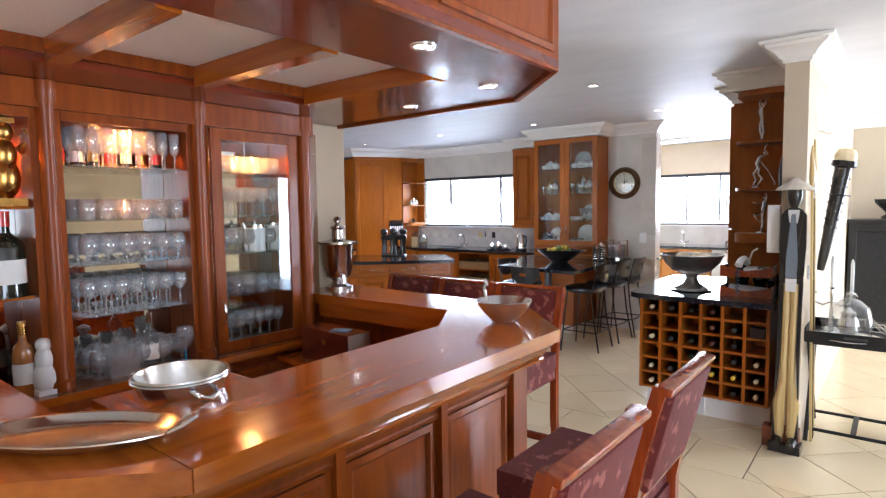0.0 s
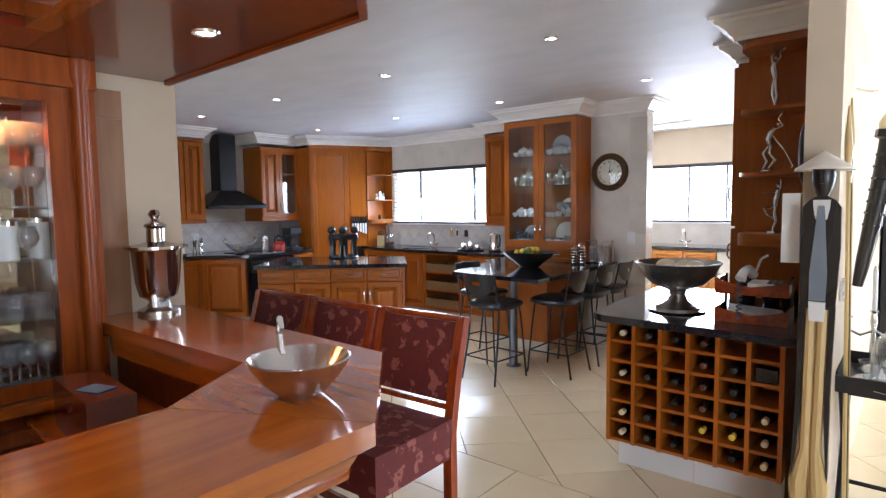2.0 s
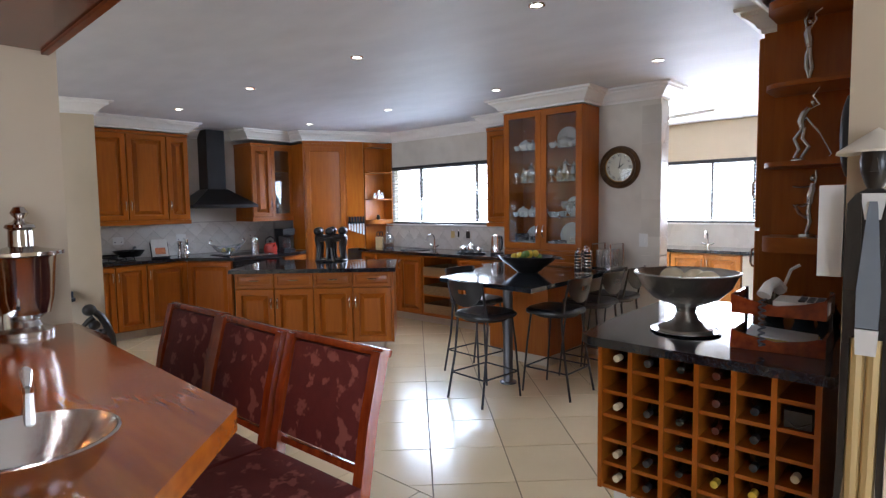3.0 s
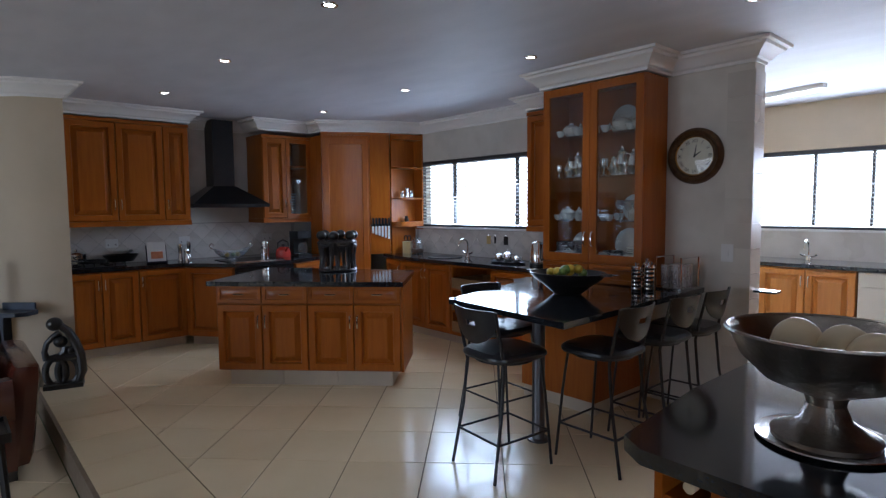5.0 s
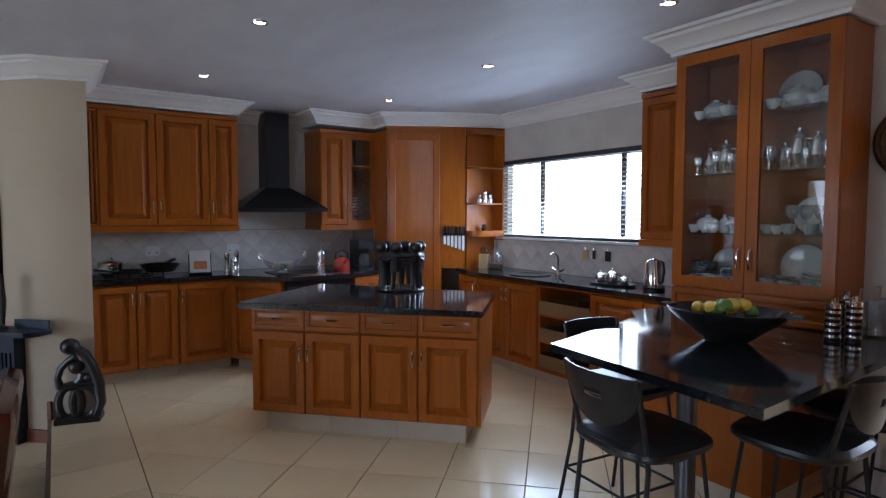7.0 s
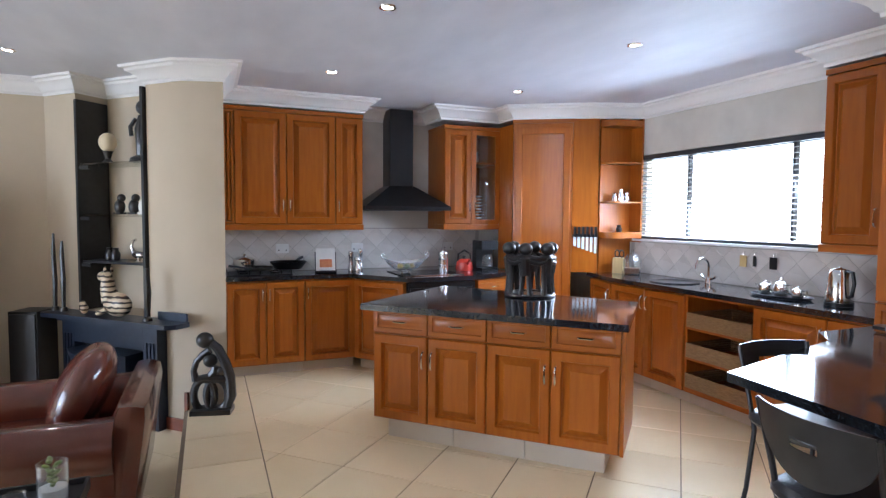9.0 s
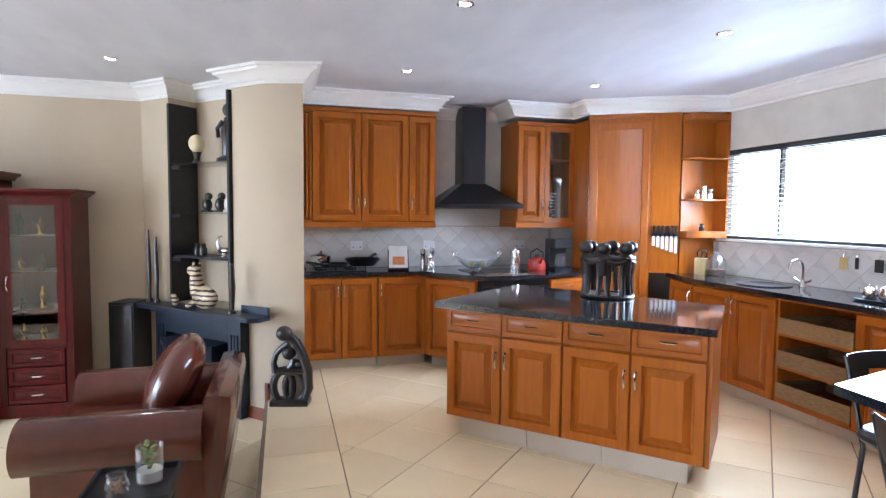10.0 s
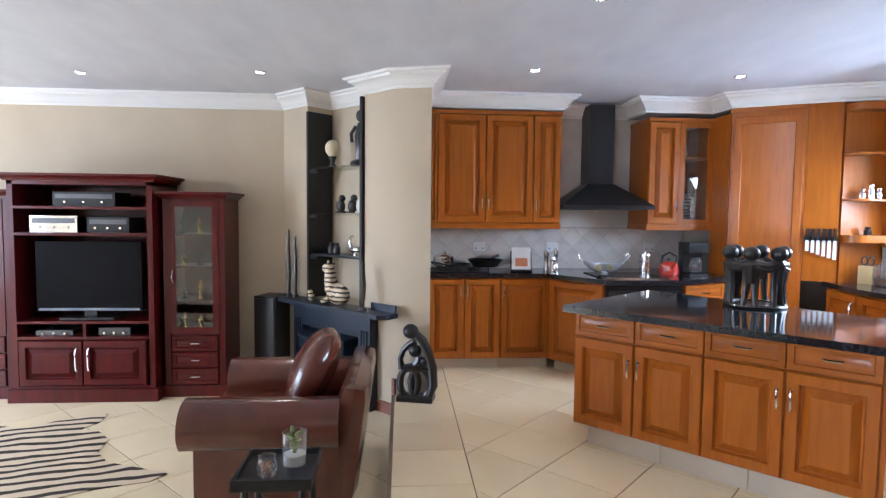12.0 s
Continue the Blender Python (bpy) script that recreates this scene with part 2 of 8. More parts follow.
GREYBLUE = material("grey_paint", (0.16, 0.19, 0.23), (0.2, 0.23, 0.27), 0.5)
AMBER = material("amber_spirit", (0.30, 0.10, 0.02), (0.38, 0.14, 0.03), 0.1, 0, coat=0.5)
PEBBLE = material("brown_pebbles", (0.22, 0.10, 0.05), (0.36, 0.2, 0.12), 0.5)
LEAF = material("green_leaf", (0.12, 0.17, 0.035), (0.22, 0.27, 0.07), 0.5)
for m, level in ((MAHOG, 0.2), (CHERRY, 0.25), (OAK, 0.3), (OAKH, 0.3), (BLACKPAINT, 0.3)):
    m.node_tree.nodes["Principled BSDF"].inputs["Specular IOR Level"].default_value = level


# ---- mesh helpers ----
def link(name, bm, mat, parent=None, label="", bevel=0.0, smooth=35):
    me = bpy.data.meshes.new(name)
    if bevel:
        edges = [e for e in bm.edges if e.is_manifold and e.calc_face_angle(0) > 0.5]
        bmesh.ops.bevel(bm, geom=edges, offset=bevel, segments=2, affect="EDGES", profile=0.6, clamp_overlap=True)
    bmesh.ops.recalc_face_normals(bm, faces=bm.faces)
    bm.to_mesh(me)
    bm.free()
    me.shade_smooth()
    me.set_sharp_from_angle(angle=radians(smooth))
    me.materials.append(mat)
    ob = new(name, me)
    if parent:
        ob.parent = parent
    if label:
        ob["label"] = label
    return ob


def part(name, bm, mat, parent, label="", bevel=0.0, smooth=35):
    return link(name, bm, mat, parent, label, bevel, smooth)


def thing(name, m, label, category, group=""):
    ob = new(name)
    ob.empty_display_size = 0.1
    ob.matrix_world = m
    return tagged(ob, label, category, group)


def setting(name, bm, mat, label, category, bevel=0.0, smooth=35):
    return tagged(link(name, bm, mat, None, "", bevel, smooth), label, category, "", "structure")


def solo(name, bm, mat, m, label, category, group="", bevel=0.0, smooth=35):
    ob = link(name, bm, mat, None, "", bevel, smooth)
    ob.matrix_world = m
    return tagged(ob, label, category, group)


def BM():
    return bmesh.new()


def box(bm, x0, x1, y0, y1, z0, z1, m=None):
    v = [bm.verts.new((x, y, z)) for z in (z0, z1) for x, y in ((x0, y0), (x1, y0), (x1, y1), (x0, y1))]
    if m is not None:
        for p in v:
            p.co = m @ p.co
    for f in ((3, 2, 1, 0), (4, 5, 6, 7), (0, 1, 5, 4), (1, 2, 6, 5), (2, 3, 7, 6), (3, 0, 4, 7)):
        bm.faces.new([v[i] for i in f])
    return bm


def cube(*a):
    return box(BM(), *a)


def prism(bm, poly, z0, z1):
    a = [bm.verts.new((x, y, z0)) for x, y in poly]
    b = [bm.verts.new((x, y, z1)) for x, y in poly]
    k = len(poly)
    bm.faces.new(a[::-1])
    bm.faces.new(b)
    for i in range(k):
        bm.faces.new((a[i], a[(i + 1) % k], b[(i + 1) % k], b[i]))
    return bm


def lathe(bm, profile, n=20, m=None, sx=1.0, sy=1.0):
    """Turns (radius, height) pairs round z."""
    rings = []
    for r, z in profile:
        if r < 1e-5:
            rings.append([bm.verts.new((0, 0, z))])
        else:
            rings.append([bm.verts.new((sx * r * math.cos(2 * math.pi * i / n), sy * r * math.sin(2 * math.pi * i / n), z)) for i in range(n)])
    for a, b in zip(rings, rings[1:]):
        for i in range(n):
            j = (i + 1) % n
            if len(a) > 1 and len(b) > 1:
                bm.faces.new((a[i], a[j], b[j], b[i]))
            elif len(a) > 1:
                bm.faces.new((a[i], a[j], b[0]))
            elif len(b) > 1:
                bm.faces.new((a[0], b[j], b[i]))
    if m is not None:
        for ring in rings:
            for v in ring:
                v.co = m @ v.co
    return bm


def turned(*profile, n=20):
    return lathe(BM(), profile, n)


def tube(bm, pts, r, n=8, closed=False):
    pts = [Vector(p) for p in pts]
    radii = r if isinstance(r, (list, tuple)) else [r] * len(pts)
    rings, k = [], len(pts)
    up = None
    for i, p in enumerate(pts):
        d = (pts[(i + 1) % k] - pts[i - 1]) if closed or 0 < i < k - 1 else (pts[1] - pts[0] if i == 0 else pts[-1] - pts[-2])
        d.normalize()
        if up is None:
            up = d.orthogonal().normalized()
        up = (up - d * up.dot(d)).normalized()
        side = d.cross(up)
        rings.append([bm.verts.new(p + radii[i] * (math.cos(2 * math.pi * j / n) * up + math.sin(2 * math.pi * j / n) * side)) for j in range(n)])
    pairs = list(zip(rings, rings[1:])) + ([(rings[-1], rings[0])] if closed else [])
    for a, b in pairs:
        for j in range(n):
            bm.faces.new((a[j], a[(j + 1) % n], b[(j + 1) % n], b[j]))
    if not closed:
        bm.faces.new(rings[0][::-1])
        bm.faces.new(rings[-1])
    return bm


def pipe(pts, r, n=8, closed=False):
    return tube(BM(), pts, r, n, closed)


def blob(bm, c, r, n=12, k=8, m=None):
    rx, ry, rz = r if isinstance(r, (tuple, list)) else (r, r, r)
    prof = [(math.sin(math.pi * i / k), -math.cos(math.pi * i / k)) for i in range(k + 1)]
    mat = Matrix.Translation(c) @ (m or Matrix()) @ Matrix.Diagonal((rx, ry, rz, 1))
    return lathe(bm, prof, n, mat)


def rings_panel(bm, w, h, steps, x0=0.0, z0=0.0, y=0.0):
    """A front facing -y made of rectangles one in another: (inset, how far proud)."""
    loops = []
    for inset, proud in steps:
        loops.append([bm.verts.new((x0 + px, y - proud, z0 + pz)) for px, pz in ((inset, inset), (w - inset, inset), (w - inset, h - inset), (inset, h - inset))])
    for a, b in zip(loops, loops[1:]):
        for i in range(4):
            j = (i + 1) % 4
            bm.faces.new((a[i], a[j], b[j], b[i]))
    bm.faces.new(loops[-1])
    bm.faces.new(loops[0][::-1])
    return bm


RAISED = [(0, 0), (0, 0.018), (0.006, 0.026), (0.054, 0.026), (0.058, 0.021), (0.062, 0.001), (0.070, 0.0), (0.104, 0.024), (0.108, 0.028)]
DRAWER = [(0, 0), (0, 0.020), (0.004, 0.025), (0.030, 0.025), (0.034, 0.017), (0.040, 0.016), (0.060, 0.023)]


def bow_handle(parent, x, z, mat, vertical=True, span=0.11, y=-0.025):
    a = [(-span / 2, 0, 0), (-span / 2 * 0.85, 0, 0.02), (-span / 4, 0, 0.028), (span / 4, 0, 0.028), (span / 2 * 0.85, 0, 0.02), (span / 2, 0, 0)]
    pts = [(x, y - d, z + s) if vertical else (x + s, y - d, z) for s, _, d in a]
    return part("handle", pipe(pts, [0.008, 0.006, 0.0055, 0.0055, 0.006, 0.008], 6), mat, parent, "polished metal bow handle")


def door_leaf(parent, x, z, w, h, mat, handle_side, steps=RAISED, hz=None, g=0.003, y=0.0, hmat=None):
    k = min(1.0, (w / 2 - 0.01) / steps[-1][0], (h / 2 - 0.01) / steps[-1][0])
    d = part("door", rings_panel(BM(), w - 2 * g, h - 2 * g, [(i * k, p) for i, p in steps], x + g, z + g, y), mat, parent)
    if handle_side:
        hx = x + (0.03 if handle_side < 0 else w - 0.03)
        bow_handle(d, hx, hz if hz else z + h - 0.16, hmat or CHROME, y=y - 0.02)
    return d


def drawer_front(parent, x, z, w, h, mat, g=0.002, y=0.0):
    k = min(1.0, (h / 2 - 0.01) / 0.058)
    d = part("drawer", rings_panel(BM(), w - 2 * g, h - 2 * g, [(i * k, p) for i, p in DRAWER], x + g, z + g, y), mat, parent)
    bow_handle(d, x + w / 2, z + h / 2, CHROME, False, 0.09, y - 0.018)
    return d


def glass_door(parent, x, z, w, h, mat, handle_side=1, y=0.0, stile=0.06, hz=None):
    bm = BM()
    for a in ((x, x + stile, z, z + h), (x + w - stile, x + w, z, z + h), (x + stile, x + w - stile, z, z + stile), (x + stile, x + w - stile, z + h - stile, z + h)):
        box(bm, a[0], a[1], y - 0.02, y, a[2], a[3])
    d = part("door", bm, mat, parent, "wooden frame round clear glass", 0.003)
    part("glass_pane", cube(x + stile, x + w - stile, y - 0.012, y - 0.008, z + stile, z + h - stile), PANE, d, "clear glass pane")
    hx = x + (0.03 if handle_side < 0 else w - 0.03)
    bow_handle(d, hx, hz or z + 0.18, CHROME, y=y - 0.02)
    return d


def shell(parent, w, d, h, mat, z0=0.0, t=0.018, back=None, name="body"):
    """An open-fronted carcass: sides, floor, top and back."""
    part("side_panel", cube(0, t, 0, d, z0, z0 + h), mat, parent, "", 0.0015)
    part("side_panel", cube(w - t, w, 0, d, z0, z0 + h), mat, parent, "", 0.0015)
    part("floor_panel", cube(t, w - t, 0, d, z0, z0 + t), mat, parent)
    part("top_panel", cube(t, w - t, 0, d, z0 + h - t, z0 + h), mat, parent)
    part("back_panel", cube(t, w - t, d - 0.012, d, z0 + t, z0 + h - t), mat, parent)


def sweep(bm, path, profile, closed=False):
    """Runs a moulding profile of (out, up) along a level path; out is to the left of the way."""
    k, loops = len(path), []
    for i, p in enumerate(path):
        p = Vector(p)
        dirs = []
        if closed or i > 0:
            dirs.append((p - Vector(path[i - 1])).normalized())
        if closed or i < k - 1:
            dirs.append((Vector(path[(i + 1) % k]) - p).normalized())
        nrm = [Vector((-d.y, d.x, 0)) for d in dirs]
        out = nrm[0] if len(nrm) == 1 else (nrm[0] + nrm[1]) / (1 + nrm[0].dot(nrm[1]))
        loops.append([bm.verts.new((p.x + out.x * o, p.y + out.y * o, p.z + u)) for o, u in profile])
    pairs = list(zip(loops, loops[1:])) + ([(loops[-1], loops[0])] if closed else [])
    for a, b in pairs:
        for j in range(len(profile)):
            q = (j + 1) % len(profile)
            bm.faces.new((a[j], a[q], b[q], b[j]))
    if not closed:
        bm.faces.new(loops[0])
        bm.faces.new(loops[-1][::-1])
    return bm


COVE = [(0, -0.13), (0.012, -0.13), (0.014, -0.11), (0.03, -0.10), (0.045, -0.075), (0.075, -0.05), (0.095, -0.04), (0.10, -0.022), (0.125, -0.018), (0.13, 0), (0, 0)]
CEILZ = 2.53
STEPZ = -0.17


# ---- structure ----
def wall(name, x0, x1, y0, y1, z0=-0.2, z1=CEILZ, mat=WALL, label="plain cream painted plaster wall"):
    return setting(name, cube(x0, x1, y0, y1, z0, z1), mat, label, "wall")


def wall_with_opening(name, axis, a0, a1, b0, b1, holes, mat, label, z0=-0.2):
    """axis 'x': the wall runs along x from a0 to a1, b0..b1 thick; holes (from, to, sill, head)."""
    bm, at = BM(), a0
    put = (lambda p, q, u, v: box(bm, p, q, b0, b1, u, v)) if axis == "x" else (lambda p, q, u, v: box(bm, b0, b1, p, q, u, v))
    for h0, h1, s, t in sorted(holes):
        put(at, h0, z0, CEILZ)
        if s > z0:
            put(h0, h1, z0, s)
        put(h0, h1, t, CEILZ)
        at = h1
    put(at, a1, z0, CEILZ)
    return setting(name, bm, mat, label, "wall")


setting("ceiling", cube(-8.1, 3.7, -1.3, 11.2, CEILZ, CEILZ + 0.1), CEIL, "smooth white painted ceiling", "ceiling")
wall("wall_kitchen_west", -7.95, -7.75, 4.83, 8.86, mat=SPONGED, label="grey-beige sponged kitchen wall")
wall_with_opening("wall_kitchen_north", "x", -7.75, -3.76, 8.66, 8.86, [(-6.55, -4.5, 1.235, 2.05)], SPONGED, "grey-beige sponged wall with a wide window")
wall("wall_clock", -3.76, -2.31, 8.04, 8.205, mat=SPONGED, label="grey-beige sponged wall with a tiled end")
wall("wall_clock_return", -3.76, -3.6, 8.205, 8.86)
wall("wall_scullery_west", -4.1, -3.9, 8.86, 11.0)
wall_with_opening("wall_scullery_north", "x", -3.9, -0.47, 10.86, 11.05, [(-3.35, -1.15, 1.21, 2.04)], WALL, "white scullery wall with a window")
wall("wall_partition", -0.60, -0.47, 5.22, 10.86, label="white painted pier at the end of a partition wall")
wall("wall_dining_north", -0.47, 3.7, 9.4, 9.6)
wall_with_opening("wall_east", "y", -1.3, 9.4, 3.5, 3.7, [(-0.9, 1.7, 0.0, 2.2), (6.9, 9.1, 0.0, 2.2)], WALL, "cream wall with wide glazed doors")
wall_with_opening("wall_south", "x", -7.85, 3.5, -1.3, -1.1, [(-6.9, -3.5, -0.17, 2.2)], WALL, "cream wall with a wide glazed door")
wall("wall_lounge_west", -7.85, -7.65, -1.1, 3.62)
wall("wall_behind_bar", -3.1, -2.99, -1.1, 3.2)
wall("wall_bar_end", -3.1, -2.86, 3.2, 3.62, label="cream painted stub of wall at the end of the bar")

# chimney breast with its niche
setting("wall_chimney_lower", prism(BM(), [(-6.5, 4.83), (-6.58, 4.56), (-7.67, 3.47), (-7.85, 3.6), (-7.85, 4.83)], -0.2, 0.66), WALL, "cream painted chimney breast", "wall")
setting("wall_chimney_right", prism(BM(), [(-6.5, 4.83), (-6.58, 4.56), (-6.838, 4.302), (-7.03, 4.494), (-7.03, 4.83)], 0.66, CEILZ), WALL, "cream painted pier beside the niche", "wall")
setting("wall_chimney_back", prism(BM(), [(-7.03, 4.494), (-7.576, 3.948), (-7.85, 4.2), (-7.85, 4.83), (-7.03, 4.83)], 0.66, CEILZ), WALL, "cream painted back of the niche", "wall")
setting("wall_chimney_left", prism(BM(), [(-7.385, 3.755), (-7.67, 3.47), (-7.85, 3.6), (-7.85, 4.2), (-7.576, 3.948)], 0.66, CEILZ), WALL, "cream painted chimney breast beside the niche", "wall")

# cornices
def cornice(name, path):
    setting(name, sweep(BM(), [(x, y, CEILZ - 0.001) for x, y in path], COVE), CORNICE, "white moulded plaster cornice", "cornice", smooth=25)


cornice("cornice_kitchen", [(-3.6, 8.205), (-2.31, 8.205), (-2.31, 8.04), (-2.88, 8.04), (-2.88, 7.70), (-3.79, 7.70), (-3.79, 8.36), (-4.5, 8.36), (-4.5, 8.66), (-6.46, 8.66), (-6.62, 8.24), (-6.73, 8.02), (-7.03, 7.53),
                             (-7.31, 7.52), (-7.31, 6.87), (-7.75, 6.87), (-7.75, 6.08), (-7.31, 6.08), (-7.31, 4.83), (-6.5, 4.83), (-6.58, 4.56), (-6.838, 4.302), (-7.03, 4.494), (-7.576, 3.948), (-7.385, 3.755), (-7.65, 3.49), (-7.65, -1.1)])
cornice("cornice_partition", [(-0.47, 9.4), (-0.47, 5.22), (-0.60, 5.22), (-0.60, 5.96), (-1.04, 5.96), (-1.04, 6.55), (-1.16, 6.55), (-1.16, 8.4)])
cornice("cornice_dining", [(3.5, 9.4), (-0.47, 9.4)])

# plaster bulkheads over the cabinets
for nm, poly in (("pantry", [(-7.05, 7.55), (-6.75, 8.04), (-6.64, 8.26), (-6.48, 8.64), (-7.3, 8.64), (-7.6, 7.7)]), ("west", [(-7.33, 4.84), (-7.33, 6.07), (-7.74, 6.07), (-7.74, 4.84)]),
                 ("corner", [(-7.33, 6.9), (-7.33, 7.52), (-7.05, 7.545), (-7.74, 7.9), (-7.74, 6.9)]), ("display", [(-3.77, 7.72), (-2.9, 7.72), (-2.9, 8.035), (-3.77, 8.035)]), ("north", [(-4.49, 8.38), (-3.775, 8.38), (-3.775, 8.655), (-4.49, 8.655)])):
    setting("bulkhead_" + nm, prism(BM(), poly, 2.405, CEILZ - 0.002), CORNICE, "white plaster bulkhead over the cabinets", "bulkhead")

# windows
def window(name, x0, x1, y0, y1, z0, z1, bars, label):
    w = tagged(new(name), label, "window", "", "structure")
    w.location = ((x0 + x1) / 2, y0, z0)
    ox, oy, oz = w.location
    bm = BM()
    a, b = y0 + 0.05 - oy, y0 + 0.10 - oy
    X0, X1, H = x0 - ox, x1 - ox, z1 - z0
    box(bm, X0, X1, a, b, 0, 0.025)
    box(bm, X0, X1, a, b, H - 0.05, H)
    box(bm, X0, X0 + 0.025, a, b, 0.04, H - 0.05)
    box(bm, X1 - 0.025, X1, a, b, 0.04, H - 0.05)
    part("window_frame", bm, ALU, w, "dark metal frame")
    for xb in bars:
        part("mullion", cube(xb - 0.012 - ox, xb + 0.012 - ox, a + 0.003, b - 0.003, 0.04, H - 0.05), ALU, w)
    part("pelmet", cube(X0, X1, 0.004, 0.045, H - 0.045, H - 0.004), ALU, w, "dark blind headrail")
    part("window_sill", cube(X0 - 0.02, X1 + 0.0, -0.03, 0.05, -0.022, 0.0), WHITE, w, "white sill")
    edges = [X0 + 0.04] + [q - ox for q in bars] + [X1 - 0.04]
    for p, q in zip(edges, edges[1:]):
        part("pane", cube(p, q, a + 0.02, a + 0.026, 0.04, H - 0.05), PANE, w).visible_shadow = False
    return w


w1 = window("window_1", -6.55, -4.5, 8.66, 8.86, 1.235, 2.05, (-5.95, -4.95), "wide dark-framed kitchen window with open blinds")
w2 = window("window_2", -3.35, -1.15, 10.86, 11.05, 1.21, 2.04, (-2.75, -2.25, -1.65), "dark-framed scullery window with open blinds")
for w, x0, x1, h in ((w1, -1.025, 1.025, 0.8), (w2, -1.1, 1.1, 0.82)):
    slat = None
    for i in range(18):
        z = 0.03 + i * (h - 0.1) / 17
        m = pose(0, 0.025, z, 22)
        if slat is None:
            slat = part("slat", cube(x0 + 0.02, x1 - 0.02, -0.012, 0.012, -0.0008, 0.0008), BLIND, w)
            slat.matrix_local = m
        else:
            s = new("slat", slat.data)
            s.parent = w
            s.matrix_local = m
setting("backdrop_north", cube(-22, 8, 12.4, 12.45, -1, 5.5), OUTSIDE, "bright hazy garden light outside", "backdrop")
setting("ground", cube(-400, 400, -400, 400, -0.6, -0.5), material("dry_lawn", (0.10, 0.12, 0.04), (0.17, 0.18, 0.07), 0.9, 0, (1, 1, 1), 3, 6, 0.4, 30), "garden ground around the house", "ground")


def glazed_door(name, m, w, h, n, label):
    d = tagged(new(name), label, "door", "", "structure")
    d.matrix_world = m
    bm = BM()
    for i in range(n + 1):
        x = -w / 2 + i * w / n
        box(bm, max(-w / 2, x - 0.03), min(w / 2, x + 0.03), -0.03, 0.03, 0, h)
    box(bm, -w / 2, w / 2, -0.025, 0.025, 0, 0.06)
    box(bm, -w / 2, w / 2, -0.025, 0.025, h - 0.06, h)
    part("door_frame", bm, ALU, d, "dark metal frame")
    for i in range(n):
        x = -w / 2 + i * w / n
        part("pane", cube(x + 0.03, x + w / n - 0.03, -0.004, 0.004, 0.06, h - 0.06), PANE, d).visible_shadow = False


glazed_door("door_1", pose(3.6, 0.4, 0, 0, 0, 90), 2.6, 2.2, 3, "wide dark-framed glazed patio door")
glazed_door("door_2", pose(3.6, 8.0, 0, 0, 0, 90), 2.2, 2.2, 2, "wide dark-framed glazed patio door")
glazed_door("door_3", pose(-5.2, -1.2, STEPZ, 0, 0, 0), 3.4, 2.37, 3, "wide dark-framed glazed lounge door")


# recessed ceiling lights
def downlight(x, y, z=CEILZ, r=0.033, power=0, label="small round recessed ceiling light, switched on"):
    t = thing("ceiling_light", pose(x, y, z), label, "ceiling light", "recessed ceiling lights")
    part("rim", turned((r, 0.0), (r + 0.014, 0.0), (r + 0.012, -0.006), (r + 0.002, -0.008), (r - 0.004, 0.0), n=20), CHROME if r < 0.035 or z < 2.3 else WHITE, t, "metal trim ring")
    part("bulb", turned((0, -0.004), (r - 0.004, -0.003), (r - 0.002, -0.0005), n=20), SPOT, t, "glowing lamp face")
    if power:
        lamp = bpy.data.lights.new("halogen", "SPOT")
        lamp.energy, lamp.spot_size, lamp.spot_blend, lamp.color, lamp.shadow_soft_size = power, radians(110), 0.6, (1.0, 0.92, 0.80), 0.04
        ob = new("halogen", lamp)
        ob.location = (x, y, z - 0.012)


for gx in (-6.42, -4.96, -3.5, -2.02):
    for gy in (5.6, 7.22):
        downlight(gx, gy, power=12 if gx < -3 else 4)
for gx, gy in ((-6.72, 3.5), (-6.9, 2.06)):
    downlight(gx, gy, power=7)
for gx, gy in ((-1.25, 2.54), (-1.44, 3.2), (-2.02, 3.33), (-1.25, 1.9)):
    downlight(gx, gy, 2.07, 0.032, 2.2, "small chrome-rimmed spotlight set in the bar canopy")

# ---- bar canopy ----
can = thing("bar_canopy", pose(-2.0, 2.4, 2.07), "glossy red-brown wooden canopy hung over the bar", "canopy")


def L(pts, ox=-2.0, oy=2.4):
    return [(x - ox, y - oy) for x, y in pts]


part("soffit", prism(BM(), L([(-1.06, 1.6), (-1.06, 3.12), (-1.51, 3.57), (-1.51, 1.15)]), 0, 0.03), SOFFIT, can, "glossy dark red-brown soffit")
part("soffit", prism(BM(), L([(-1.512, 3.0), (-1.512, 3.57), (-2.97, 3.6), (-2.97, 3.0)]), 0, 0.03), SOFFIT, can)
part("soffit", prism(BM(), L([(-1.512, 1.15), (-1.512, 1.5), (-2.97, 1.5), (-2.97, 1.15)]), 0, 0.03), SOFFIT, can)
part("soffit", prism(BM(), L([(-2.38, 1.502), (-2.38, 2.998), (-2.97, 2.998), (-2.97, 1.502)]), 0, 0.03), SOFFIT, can)
